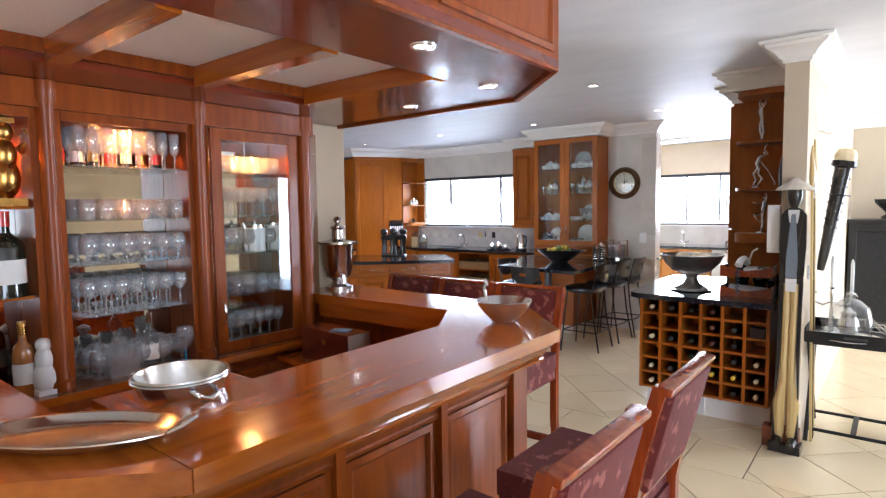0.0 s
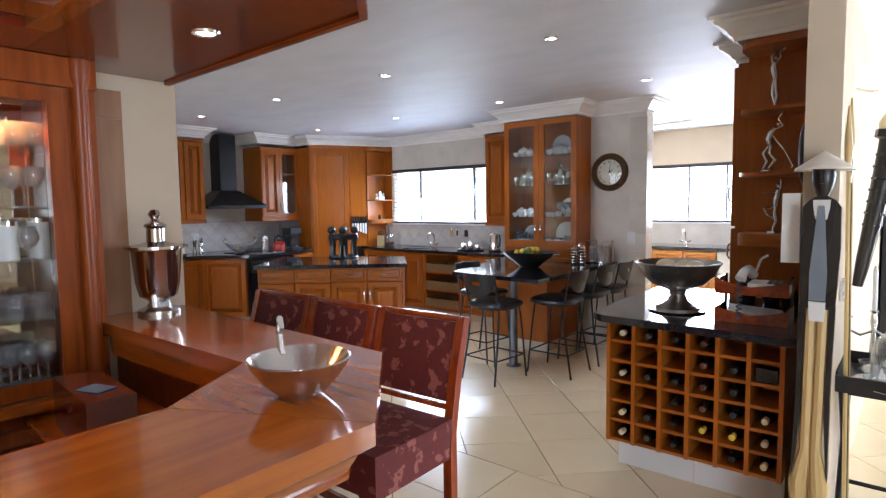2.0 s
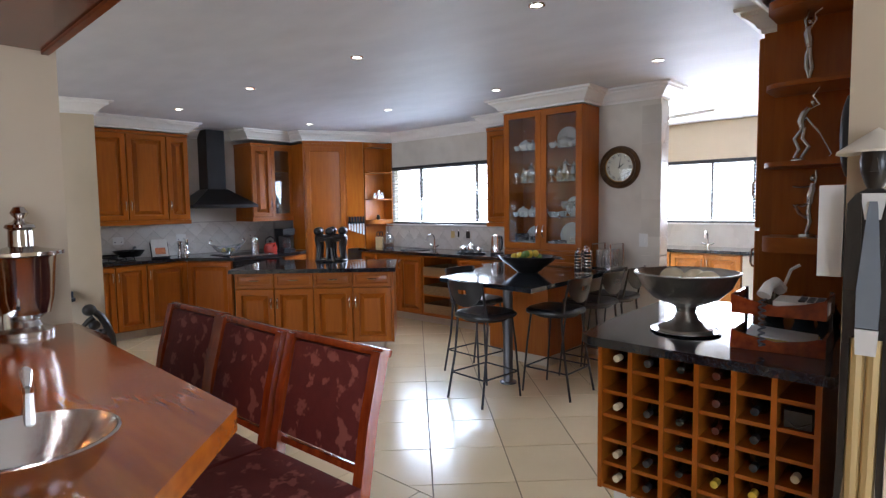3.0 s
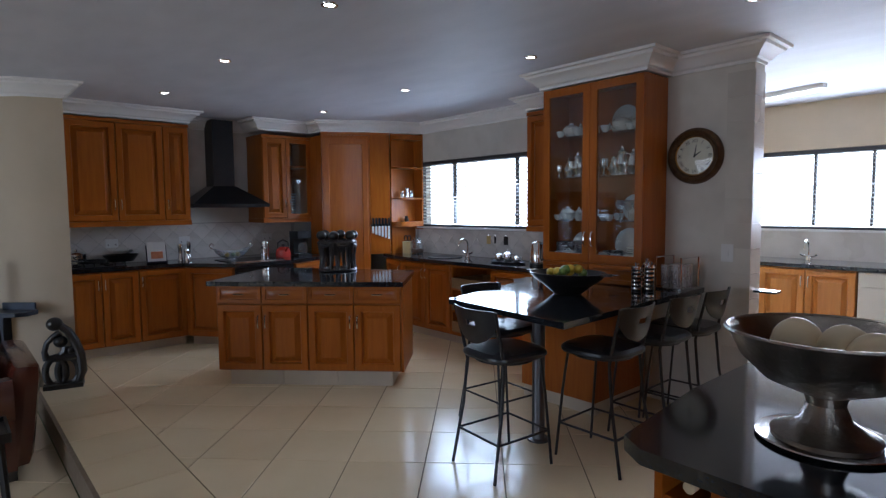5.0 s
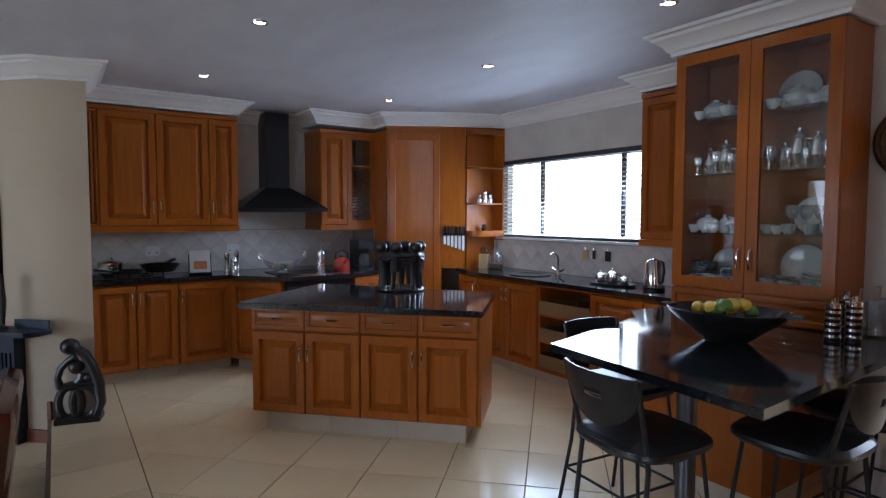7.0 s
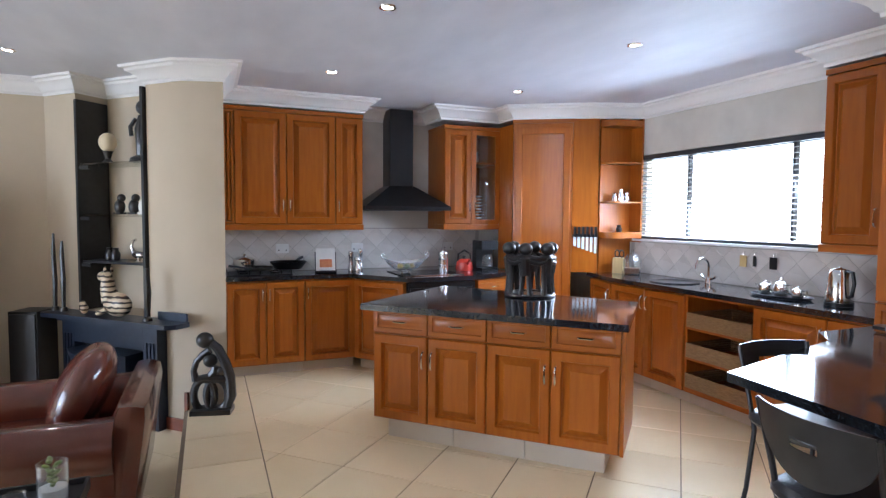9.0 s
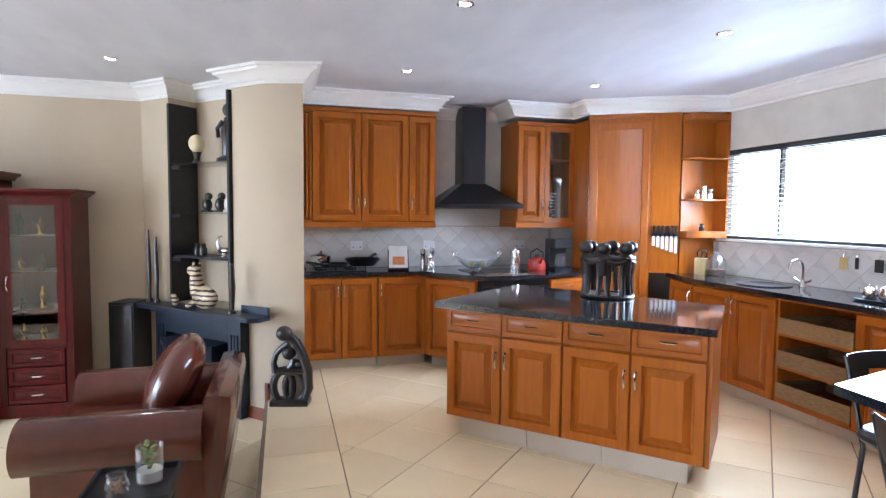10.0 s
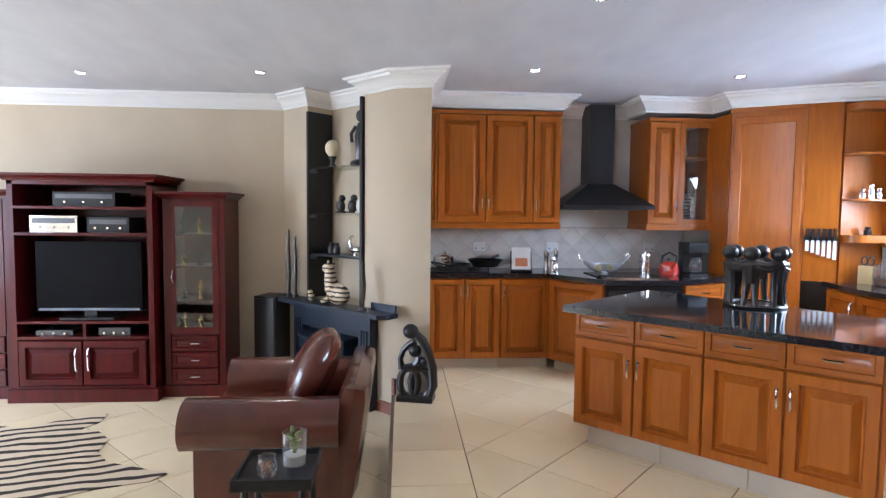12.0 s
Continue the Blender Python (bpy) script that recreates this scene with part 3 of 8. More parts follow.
for (xa, ya), (xb, yb) in (((-1.06, 1.6), (-1.06, 3.12)), ((-1.06, 3.12), (-1.51, 3.57)), ((-1.51, 3.57), (-2.97, 3.6)), ((-1.51, 1.15), (-1.06, 1.6))):
    a, b = Vector((xa + 2.0, ya - 2.4, 0)), Vector((xb + 2.0, yb - 2.4, 0))
    ln, ang = (b - a).length, math.atan2(b.y - a.y, b.x - a.x)
    m = Matrix.Translation(a) @ Matrix.Rotation(ang, 4, "Z")
    bm = BM()
    box(bm, 0, ln, 0.001, 0.025, -0.012, 0.458)
    k = max(1, round(ln / 0.62))
    bmesh.ops.transform(bm, matrix=m, verts=bm.verts)
    part("fascia", bm, MAHOG, can)
    for i in range(k):
        w = (ln - 0.06) / k
        bm = rings_panel(BM(), w - 0.06, 0.36, [(0, 0), (0, 0.012), (0.02, 0.016), (0.03, 0.004), (0.05, 0.004), (0.09, 0.012)], 0.03 + i * w + 0.03, 0.05, -0.0)
        bmesh.ops.transform(bm, matrix=m, verts=bm.verts)
        part("raised_panel", bm, MAHOG, can)
part("inner_lining", sweep(BM(), [(0.488, -0.898, 0.03), (0.488, 0.598, 0.03), (-0.378, 0.598, 0.03), (-0.378, -0.898, 0.03)], [(0, 0), (0.02, 0), (0.02, 0.05), (0, 0.05)], True), MAHOG, can)
for y in (1.85, 2.39, 2.96):
    part("beam", cube(-0.36, 0.47, y - 2.4 - 0.035, y - 2.4 + 0.035, -0.004, 0.078), MAHOGY, can, "", 0.004)
part("white_ceiling_panel", cube(-0.378, 0.488, -0.898, 0.598, 0.08, 0.09), CORNICE, can, "white panels between the beams")

# ---- step into the lounge ----
setting("step_edge", cube(-6.58, -3.1, 4.535, 4.556, STEPZ, -0.001), GROUT, "dark edge of the step down to the lounge", "step", 0.003)
sk = tagged(new("baseboard_pier"), "red-brown wooden skirting board that steps down the pier", "skirting board", "", "structure")
for nm, s0, s1, z0, z1 in (("skirting_board", 0.02, 0.36, STEPZ, STEPZ + 0.09), ("skirting_rise", -0.012, 0.018, STEPZ, 0.13)):
    bm = BM()
    u, nn = Vector((-0.7071, -0.7071, 0)), Vector((0.7071, -0.7071, 0))
    p0 = Vector((-6.58, 4.56, 0))
    a, b = p0 + u * s0, p0 + u * s1
    prism(bm, [(a.x, a.y), (b.x, b.y), (b.x + nn.x * 0.02, b.y + nn.y * 0.02), (a.x + nn.x * 0.02, a.y + nn.y * 0.02)], z0, z1)
    part(nm, bm, SKIRT, sk, "", 0.004)
setting("baseboard_lounge", cube(-7.65, -7.63, -1.1, 3.5, STEPZ, STEPZ + 0.09), SKIRT, "red-brown wooden skirting board", "skirting board", 0.003)


# ---- kitchen cabinets ----
def base_cabinet(m, w, d, doors, label, group="base cabinets", drawers=0, h=0.86, mat=OAK, plinth=0.1, handles=None):
    c = thing("base_cabinet", m, label, "cabinet", group)
    part("body", cube(0, w, 0.001, d, plinth, h), mat, c, "", 0.002)
    top = h - 0.01
    if drawers:
        for i in range(drawers):
            drawer_front(c, i * w / drawers, top - 0.15, w / drawers, 0.15, OAKH if mat is OAK else mat)
        top -= 0.152
    for i in range(doors):
        side = (1 if i % 2 == 0 else -1) if doors > 1 else 1
        if handles:
            side = handles[i]
        door_leaf(c, i * w / doors, plinth + 0.004, w / doors, top - plinth - 0.004, mat, side, hz=top - 0.12)
    k = max(1, round(w / 0.45))
    for i in range(k):
        part("plinth_tile", cube(i * w / k + 0.002, (i + 1) * w / k - 0.002, 0.07, 0.085, 0, plinth - 0.002), PLINTHT, c)
    return c


def worktop(name, poly, label, z0=0.862, z1=0.9):
    bm = prism(BM(), poly, z0, z1)
    return solo(name, bm, GRANITE, Matrix(), label, "worktop", "", 0.008)


def towards(p, q):
    """A pose at p whose local x runs to q."""
    return pose(p[0], p[1], 0, 0, 0, math.degrees(math.atan2(q[1] - p[1], q[0] - p[0])))


# west run
base_cabinet(pose(-7.3, 4.85, 0, 0, 0, 90), 0.67, 0.44, 2, "orange-brown wooden base cabinet with two raised-panel doors")
base_cabinet(pose(-7.3, 5.522, 0, 0, 0, 90), 0.47, 0.44, 1, "orange-brown wooden base cabinet with one raised-panel door", handles=[-1])
base_cabinet(towards((-7.27, 5.99), (-6.8, 6.33)), 0.57, 0.3, 1, "orange-brown wooden corner base cabinet set at an angle", handles=[0])
oven = thing("oven", pose(-6.78, 6.34, 0, 0, 0, 90), "black built-in oven under the hob", "oven")
part("body", cube(0, 0.66, 0.0, 0.6, 0.1, 0.85), BLACKMETAL, oven, "", 0.004)
part("door", cube(0.02, 0.64, -0.025, -0.001, 0.14, 0.66), SCREEN, oven, "black glass oven door", 0.004)
part("control_panel", cube(0.02, 0.64, -0.02, -0.001, 0.67, 0.8), BLACKMETAL, oven, "", 0.003)
part("handle", pipe([(0.08, -0.026, 0.62), (0.08, -0.06, 0.62), (0.58, -0.06, 0.62), (0.58, -0.026, 0.62)], 0.009), CHROME, oven, "steel bar handle")
base_cabinet(towards((-6.80, 7.02), (-7.0, 7.5)), 0.5, 0.3, 1, "orange-brown wooden base cabinet with a drawer beside the oven", drawers=1)
worktop("worktop", [(-7.75, 4.85), (-7.26, 4.85), (-7.26, 5.95), (-6.74, 6.32), (-6.74, 7.03), (-6.98, 7.5), (-7.75, 7.5)], "polished black granite worktop along the hob wall")

# north run
base_cabinet(pose(-6.62, 8.2, 0, 0, 0, -12), 0.42, 0.4, 1, "orange-brown wooden base cabinet beside the sink", handles=[1])
base_cabinet(pose(-6.2, 8.11, 0), 0.86, 0.54, 2, "orange-brown wooden sink cabinet with two raised-panel doors")
rack = thing("basket_rack", pose(-5.34, 8.11, 0), "open base cabinet with three wicker baskets", "cabinet")
shell(rack, 0.6, 0.54, 0.76, OAK, 0.1)
for i in range(2):
    part("plinth_tile", cube(i * 0.3 + 0.002, i * 0.3 + 0.298, 0.07, 0.085, 0, 0.098), PLINTHT, rack)
for i in range(3):
    z = 0.14 + i * 0.235
    part("runner", cube(0.018, 0.582, -0.012, 0.012, z - 0.018, z), OAKH, rack)
    bk = BM()
    x0, x1, d = 0.03, 0.57, 0.45
    weave = [(-0.012, 0.0)] + [(0.006 * (1 if j % 2 else -0.3), 0.004 + j * 0.009) for j in range(12)] + [(-0.012, 0.110)]
    sweep(bk, [(x0, 0.0, z + 0.001), (x1, 0.0, z + 0.001), (x1, d, z + 0.001), (x0, d, z + 0.001)], weave, True)
    part("basket", bk, WICKER, rack, "woven pale wicker basket")
base_cabinet(pose(-4.74, 8.11, 0), 0.98, 0.54, 2, "orange-brown wooden base cabinet with two raised-panel doors")
worktop("worktop", [(-6.72, 8.2), (-6.2, 8.07), (-3.74, 8.07), (-3.74, 8.66), (-6.72, 8.66)], "polished black granite worktop with the sink")

# splashbacks
sp = setting("splashback_west", cube(-7.756, -7.742, 4.83, 7.5, 0.9, 1.32), PALEGROUT, "grey-beige tiled splashback laid diagonally", "splashback")
sq = setting("splashback_north", cube(-6.6, -3.8, 8.650, 8.664, 0.9, 1.21), PALEGROUT, "grey-beige tiled splashback", "splashback")


def diagonal_pieces(parent, a0, a1, z0, z1, place, s=0.15):
    r2 = math.sqrt(0.5)
    for i in range(-60, 60):
        for j in range(-60, 60):
            u, v = i * s, j * s
            cell = [((a - b) * r2 + a0, (a + b) * r2 + z0) for a, b in ((u, v), (u + s, v), (u + s, v + s), (u, v + s))]
            p = clip(cell, a0, a1, z0, z1)
            if len(p) < 3:
                continue
            A = abs(sum(p[q][0] * p[(q + 1) % len(p)][1] - p[(q + 1) % len(p)][0] * p[q][1] for q in range(len(p)))) / 2
            if A < 0.0006:
                continue
            cx, cz = sum(q[0] for q in p) / len(p), sum(q[1] for q in p) / len(p)
            me = tile_mesh([(q[0] - cx, q[1] - cz) for q in p], 0.0016)
            me.materials.clear()
            me.materials.append(SPLASH)
            t = new("tile", me)
            t.parent = parent
            t.matrix_world = place(cx, cz)


# upper cabinets
def wall_cabinet(m, w, d, h, doors, label, glazed=()):
    c = thing("wall_cabinet", m, label, "cabinet", "wall cabinets")
    if glazed:
        shell(c, w, d, h, OAK)
    else:
        part("body", cube(0, w, 0.001, d, 0, h), OAK, c, "", 0.002)
    part("light_rail", cube(-0.004, w + 0.004, -0.024, d, -0.05, -0.001), OAKH, c, "", 0.006)
    part("top_rail", cube(-0.004, w + 0.004, -0.022, d, h + 0.001, h + 0.035), OAKH, c, "", 0.004)
    x = 0
    for i, (dw, side) in enumerate(doors):
        if i in glazed:
            glass_door(c, x, 0.002, dw, h - 0.004, OAK, side, 0, 0.05, hz=0.17)
        else:
            door_leaf(c, x, 0.002, dw, h - 0.004, OAK, side, hz=0.17)
        x += dw
    return c


wall_cabinet(pose(-7.32, 4.84, 1.36, 0, 0, 90), 1.23, 0.43, 0.99, [(0.09, 0), (0.44, 1), (0.44, -1), (0.26, -1)], "orange-brown wooden wall cabinet with raised-panel doors")
gw = wall_cabinet(pose(-7.32, 6.9, 1.36, 0, 0, 90), 0.62, 0.43, 0.96, [(0.30, 1), (0.32, -1)], "orange-brown wooden wall cabinet with one glazed door", glazed=(1,))
part("shelf", cube(0.02, 0.60, 0.02, 0.41, 0.62, 0.64), OAKH, gw)
wall_cabinet(pose(-4.5, 8.38, 1.28), 0.73, 0.28, 1.07, [(0.36, 1), (0.37, -1)], "orange-brown wooden wall cabinet beside the window")

# extractor hood
hood = thing("extractor_hood", pose(-7.74, 6.515, 1.5), "black steel chimney extractor hood", "extractor hood")
bm = BM()
lo = [(0, -0.435), (0.5, -0.435), (0.5, 0.435), (0, 0.435)]
hi = [(0, -0.13), (0.27, -0.13), (0.27, 0.13), (0, 0.13)]
rows = [[bm.verts.new((x, y, z)) for x, y in p] for p, z in ((lo, 0), (lo, 0.035), (hi, 0.24))]
for a, b in zip(rows, rows[1:]):
    for i in range(4):
        bm.faces.new((a[i], a[(i + 1) % 4], b[(i + 1) % 4], b[i]))
bm.faces.new(rows[0][::-1])
bm.faces.new(rows[2])
part("canopy", bm, BLACKMETAL, hood, "", 0.004)
part("chimney", cube(0, 0.25, -0.12, 0.12, 0.24, 1.0), BLACKMETAL, hood, "", 0.004)
part("filter", cube(0.04, 0.46, -0.34, 0.34, -0.006, 0.0), GREYMETAL, hood, "grey metal filter")

# corner pantry and its open shelves
pan = thing("pantry_cupboard", towards((-7.03, 7.53), (-6.73, 8.02)), "tall orange-brown corner pantry cupboard with one long door", "cupboard")
part("body", cube(0, 0.574, 0.001, 0.5, 0.0, 2.361), OAK, pan, "", 0.003)
door_leaf(pan, 0.02, 0.12, 0.534, 2.2, OAK, 0, [(0, 0), (0, 0.017), (0.003, 0.02), (0.06, 0.02), (0.066, 0.012), (0.075, 0.010)])
part("top_rail", cube(-0.01, 0.584, -0.012, 0.4, 2.362, 2.4), OAKH, pan)
side = thing("end_panel", towards((-6.73, 8.02), (-6.62, 8.25)), "flat orange-brown side panel of the pantry", "panel")
part("panel", cube(0.002, 0.255, 0, 0.3, 0.901, 2.40), OAK, side, "", 0.002)
shv = thing("corner_shelf", pose(-6.62, 8.27, 0.9), "open orange-brown corner shelves with rounded ends", "shelf")
part("back_panel", cube(-0.02, 0.0, 0.0, 0.38, 0.0, 1.50), OAK, shv)
part("back_panel", cube(0.0, 0.16, 0.365, 0.385, 0.30, 1.50), OAK, shv)
for z in (0.34, 0.68, 1.06, 1.42):
    pts = [(0, 0), (0.05, 0.0)] + [(0.05 + 0.11 * math.sin(a), 0.12 - 0.12 * math.cos(a)) for a in (0.5, 1.0, 1.57)] + [(0.16, 0.364), (0, 0.364)]
    part("shelf_board", prism(BM(), pts, z, z + (0.06 if z < 0.4 or z > 1.4 else 0.018)), OAKH, shv, "", 0.003)

# ---- island ----
isl = thing("kitchen_island", towards((-5.56, 5.70), (-4.47, 6.77)), "orange-brown wooden kitchen island cabinet with four drawers and four doors", "kitchen island")
ILEN = math.hypot(1.09, 1.07)
part("body", cube(0, ILEN, 0.001, 0.56, 0.14, 0.86), OAK, isl, "", 0.002)
part("body", prism(BM(), [(0, 0.56), (ILEN, 0.56), (0.95, 0.72), (0.16, 0.86)], 0.14, 0.86), OAK, isl)
part("side_panel", cube(ILEN + 0.001, ILEN + 0.02, -0.012, 0.57, 0.14, 0.86), OAK, isl, "pale side panel")
for i in range(4):
    w = ILEN / 4
    drawer_front(isl, i * w, 0.70, w, 0.155, OAKH)
    door_leaf(isl, i * w, 0.145, w, 0.55, OAK, 1 if i % 2 == 0 else -1, hz=0.55)
for i in range(3):
    part("plinth_tile", cube(0.06 + i * 0.46 + 0.002, 0.06 + (i + 1) * 0.46 - 0.002, 0.07, 0.085, 0, 0.138), PLINTHT, isl)
part("plinth_tile", cube(1.425, 1.44, 0.09, 0.5, 0, 0.138), PLINTHT, isl)
part("plinth_tile", cube(0.07, 0.085, 0.09, 0.8, 0, 0.138), PLINTHT, isl)
worktop("island_worktop", [(-5.45, 5.575), (-4.30, 6.665), (-4.91, 7.26), (-6.14, 6.42)], "polished black granite island worktop")

# ---- peninsula with display cabinet ----
pen = thing("peninsula_cabinet", pose(-3.70, 7.36, 0), "orange-brown wooden cabinet under the breakfast counter", "cabinet")
part("body", cube(0, 0.66, 0, 0.67, 0.1, 0.86), OAK, pen, "", 0.003)
part("plinth_tile", cube(0.0, 0.64, 0.03, 0.045, 0, 0.098), PLINTHT, pen)
part("plinth_tile", cube(0.625, 0.64, 0.05, 0.67, 0, 0.098), PLINTHT, pen)
worktop("breakfast_counter", [(-3.50, 6.42), (-2.53, 6.315), (-2.60, 8.035), (-3.735, 8.035), (-3.80, 8.0), (-3.87, 7.9), (-3.87, 7.45), (-3.72, 7.3)], "polished black granite breakfast counter", 0.858, 0.892)
leg = thing("counter_leg", pose(-3.07, 6.785, 0), "round grey steel leg under the breakfast counter", "table leg")
part("pole", turned((0, 0), (0.07, 0), (0.07, 0.012), (0.042, 0.016), (0.04, 0.02), (0.04, 0.85), (0.07, 0.852), (0.07, 0.857), (0, 0.857), n=20), GREYMETAL, leg)

dc = thing("display_cabinet", pose(-3.77, 7.72, 0.893), "tall orange-brown glazed display cabinet full of china and silver", "display cabinet")
DW, DD, DH = 0.875, 0.312, 1.5
part("base", cube(0, DW, 0, DD, 0, 0.15), OAK, dc, "", 0.002)
drawer_front(dc, 0, 0.004, DW / 2, 0.14, OAKH)
drawer_front(dc, DW / 2, 0.004, DW / 2, 0.14, OAKH)
shell(dc, DW, DD, DH - 0.151, OAK, 0.151)
for x in (0, DW / 2):
    glass_door(dc, x + 0.002, 0.155, DW / 2 - 0.004, DH - 0.16, OAK, 1 if x == 0 else -1, 0, 0.06, hz=0.33)
DSH = (0.46, 0.80, 1.12)
for z in DSH:
    part("glass_shelf", cube(0.02, DW - 0.02, 0.03, DD - 0.02, z, z + 0.006), PANE, dc, "clear glass shelf")

# ---- wine rack peninsula ----
wr = thing("wine_rack", pose(-1.52, 5.33, 0), "orange-brown wooden wine rack of six by six square holes, half filled", "wine rack")
RW, RZ0, RZ1, RD = 0.86, 0.175, 0.86, 0.3
N = 6
for i in range(N + 1):
    x = i * (RW - 0.02) / N
    part("upright", cube(x, x + 0.02, 0, RD, RZ0, RZ1), OAK, wr)
for j in range(N + 1):
    z = RZ0 + j * (RZ1 - RZ0 - 0.016) / N
    for i in range(N):
        x = i * (RW - 0.02) / N
        part("shelf_board", cube(x + 0.02, x + (RW - 0.02) / N, 0.012, RD, z, z + 0.016), OAKH, wr)
part("back_board", cube(0, RW, RD, RD + 0.01, RZ0, RZ1), OAK, wr)
part("side_board", cube(-0.002, RW, RD + 0.011, 0.7, RZ0, RZ1), OAK, wr)
for i in range(2):
    part("plinth_tile", cube(0.02 + i * 0.42, 0.435 + i * 0.42, 0.13, 0.145, 0, RZ0 - 0.003), WHITE, wr, "pale plinth tile")
part("plinth_tile", cube(0.03, 0.045, 0.15, 0.7, 0, RZ0 - 0.003), WHITE, wr)
worktop("wine_rack_worktop", [(-1.57, 5.27), (-1.5, 5.22), (-0.605, 5.185), (-0.605, 6.5), (-1.62, 6.5), (-1.62, 5.75)], "polished black granite counter over the wine rack")

# ---- tall shelf unit on the counter ----
su = thing("open_shelf_unit", pose(-1.04, 5.97, 0.901), "tall orange-brown open corner shelf unit with silver figurines", "shelf")
part("back_panel", cube(0.001, 0.375, 0.30, 0.32, 0, 1.48), OAK, su)
part("side_panel", cube(0.355, 0.375, 0.0, 0.299, 0.0, 1.48), OAK, su)
for z, t in ((0.34, 0.07), (0.74, 0.022), (1.1, 0.022), (1.46, 0.04)):
    pts = [(0.354, 0.0), (0.354, 0.299), (0.002, 0.299), (0.002, 0.12)] + [(0.12 - 0.118 * math.cos(a), 0.12 - 0.12 * math.sin(a)) for a in (0.5, 1.0, 1.57)]
    part("shelf_board", prism(BM(), pts, z, z + t), OAKH, su, "", 0.003)
tall = thing("tall_cupboard", pose(-1.16, 8.2, 0.0, 0, 0, -90), "tall orange-brown cupboard beside the scullery", "cupboard")
part("body", cube(0, 1.65, 0.001, 0.49, 0.0, 2.4), OAK, tall, "", 0.003)
for i in range(3):
    door_leaf(tall, i * 0.55, 0.12, 0.55, 1.2, OAK, 1)
    door_leaf(tall, i * 0.55, 1.33, 0.55, 1.05, OAK, 1, hz=1.55)


# ---- bar ----
def bar_panel(parent, p, q, z0, z1, mat=MAHOG):
    a, b = Vector((*p, 0)), Vector((*q, 0))
    ln, ang = (b - a).length, math.atan2(b.y - a.y, b.x - a.x)
    bm = rings_panel(BM(), ln, z1 - z0, [(0, 0), (0, 0.010), (0.02, 0.016), (0.032, 0.004), (0.05, 0.004), (0.085, 0.013)], 0, z0)
    bmesh.ops.transform(bm, matrix=Matrix.Translation(a) @ Matrix.Rotation(ang, 4, "Z"), verts=bm.verts)
    return part("raised_panel", bm, mat, parent)


bar = thing("bar_counter", pose(-1.3, 2.4, 0), "glossy red-brown wooden bar counter with panelled front", "bar counter")


def B(pts):
    return [(x + 1.3, y - 2.4) for x, y in pts]


OUT = [(-1.07, 1.62), (-1.07, 3.15), (-1.50, 3.57), (-2.855, 3.61)]
part("front", prism(BM(), B([(-1.2, 1.6), (-1.2, 2.98), (-1.3, 3.08), (-1.3, 1.6)]), 0.0, 0.985), MAHOG, bar)
part("wing_front", prism(BM(), B([(-1.72, 3.40), (-2.855, 3.40), (-2.855, 3.31), (-1.72, 3.31)]), 0.0, 0.985), MAHOG, bar)
part("south_front", prism(BM(), B([(-1.2, 1.598), (-1.56, 1.25), (-2.4, 1.25), (-2.4, 1.35), (-1.5, 1.35), (-1.3, 1.598)]), 0.0, 0.985), MAHOG, bar)
for i in range(3):
    y0 = 1.64 + i * 0.45
    bar_panel(bar, (0.1, y0 - 2.4 + 0.02), (0.1, y0 - 2.4 + 0.40), 0.16, 0.84)
    part("pilaster", cube(0.101, 0.125, y0 - 2.4 - 0.022, y0 - 2.4 + 0.012, 0.1, 0.9), MAHOG, bar, "", 0.004)
part("pilaster", cube(0.04, 0.13, 0.56, 0.66, 0.0, 0.96), MAHOG, bar, "", 0.006)
part("kick_board", cube(0.101, 0.118, -0.8, 0.55, 0.0, 0.1), MAHOG, bar, "", 0.004)
MOULD = [(0.0, -0.085), (-0.010, -0.085), (-0.018, -0.080), (-0.020, -0.070), (-0.014, -0.064), (-0.022, -0.052), (-0.034, -0.034), (-0.040, -0.022), (-0.050, -0.018), (-0.058, -0.010), (-0.060, 0), (0.0, 0)]
part("moulding", sweep(BM(), [(*p, 0.998) for p in B([(-1.15, 1.6), (-1.15, 3.12), (-1.53, 3.49), (-2.855, 3.53)])], MOULD), MAHOGX, bar, "stepped moulding under the top")
part("moulding", sweep(BM(), [(*p, 0.93) for p in B([(-1.198, 1.6), (-1.198, 2.98)])], [(o * 0.6, u) for o, u in MOULD]), MAHOG, bar)
topz = 1.0
t1 = part("bar_top", prism(BM(), B([(-1.06, 1.62), (-1.07, 3.15), (-1.51, 2.92), (-1.475, 1.62)]), topz, 1.05), MAHOGX, bar, "glossy varnished bar top", 0.012)
part("bar_top", prism(BM(), B([(-1.0715, 3.152), (-1.47, 3.56), (-2.855, 3.61), (-2.855, 3.21), (-1.71, 3.235), (-1.511, 2.9225)]), topz, 1.05), MAHOGY, bar, "", 0.012)
part("bar_top", prism(BM(), B([(-1.06, 1.617), (-1.475, 1.617), (-1.58, 1.57), (-2.45, 1.57), (-2.45, 1.1), (-1.55, 1.1)]), topz, 1.05), MAHOGY, bar, "", 0.012)
part("inner_apron", prism(BM(), B([(-2.66, 3.225), (-1.72, 3.25), (-1.72, 3.272), (-2.66, 3.247)]), 0.925, 0.999), MAHOGY, bar, "", 0.004)
part("inner_shelf", prism(BM(), B([(-2.66, 3.305), (-1.5, 3.25), (-1.5, 2.86), (-2.66, 2.92)]), 0.72, 0.75), MAHOGY, bar, "", 0.006)

bb = thing("back_bar_cabinet", pose(-2.68, 1.3, 0, 0, 0, 90), "glossy red-brown back-bar cabinet with lit glass shelves full of glasses", "cabinet")
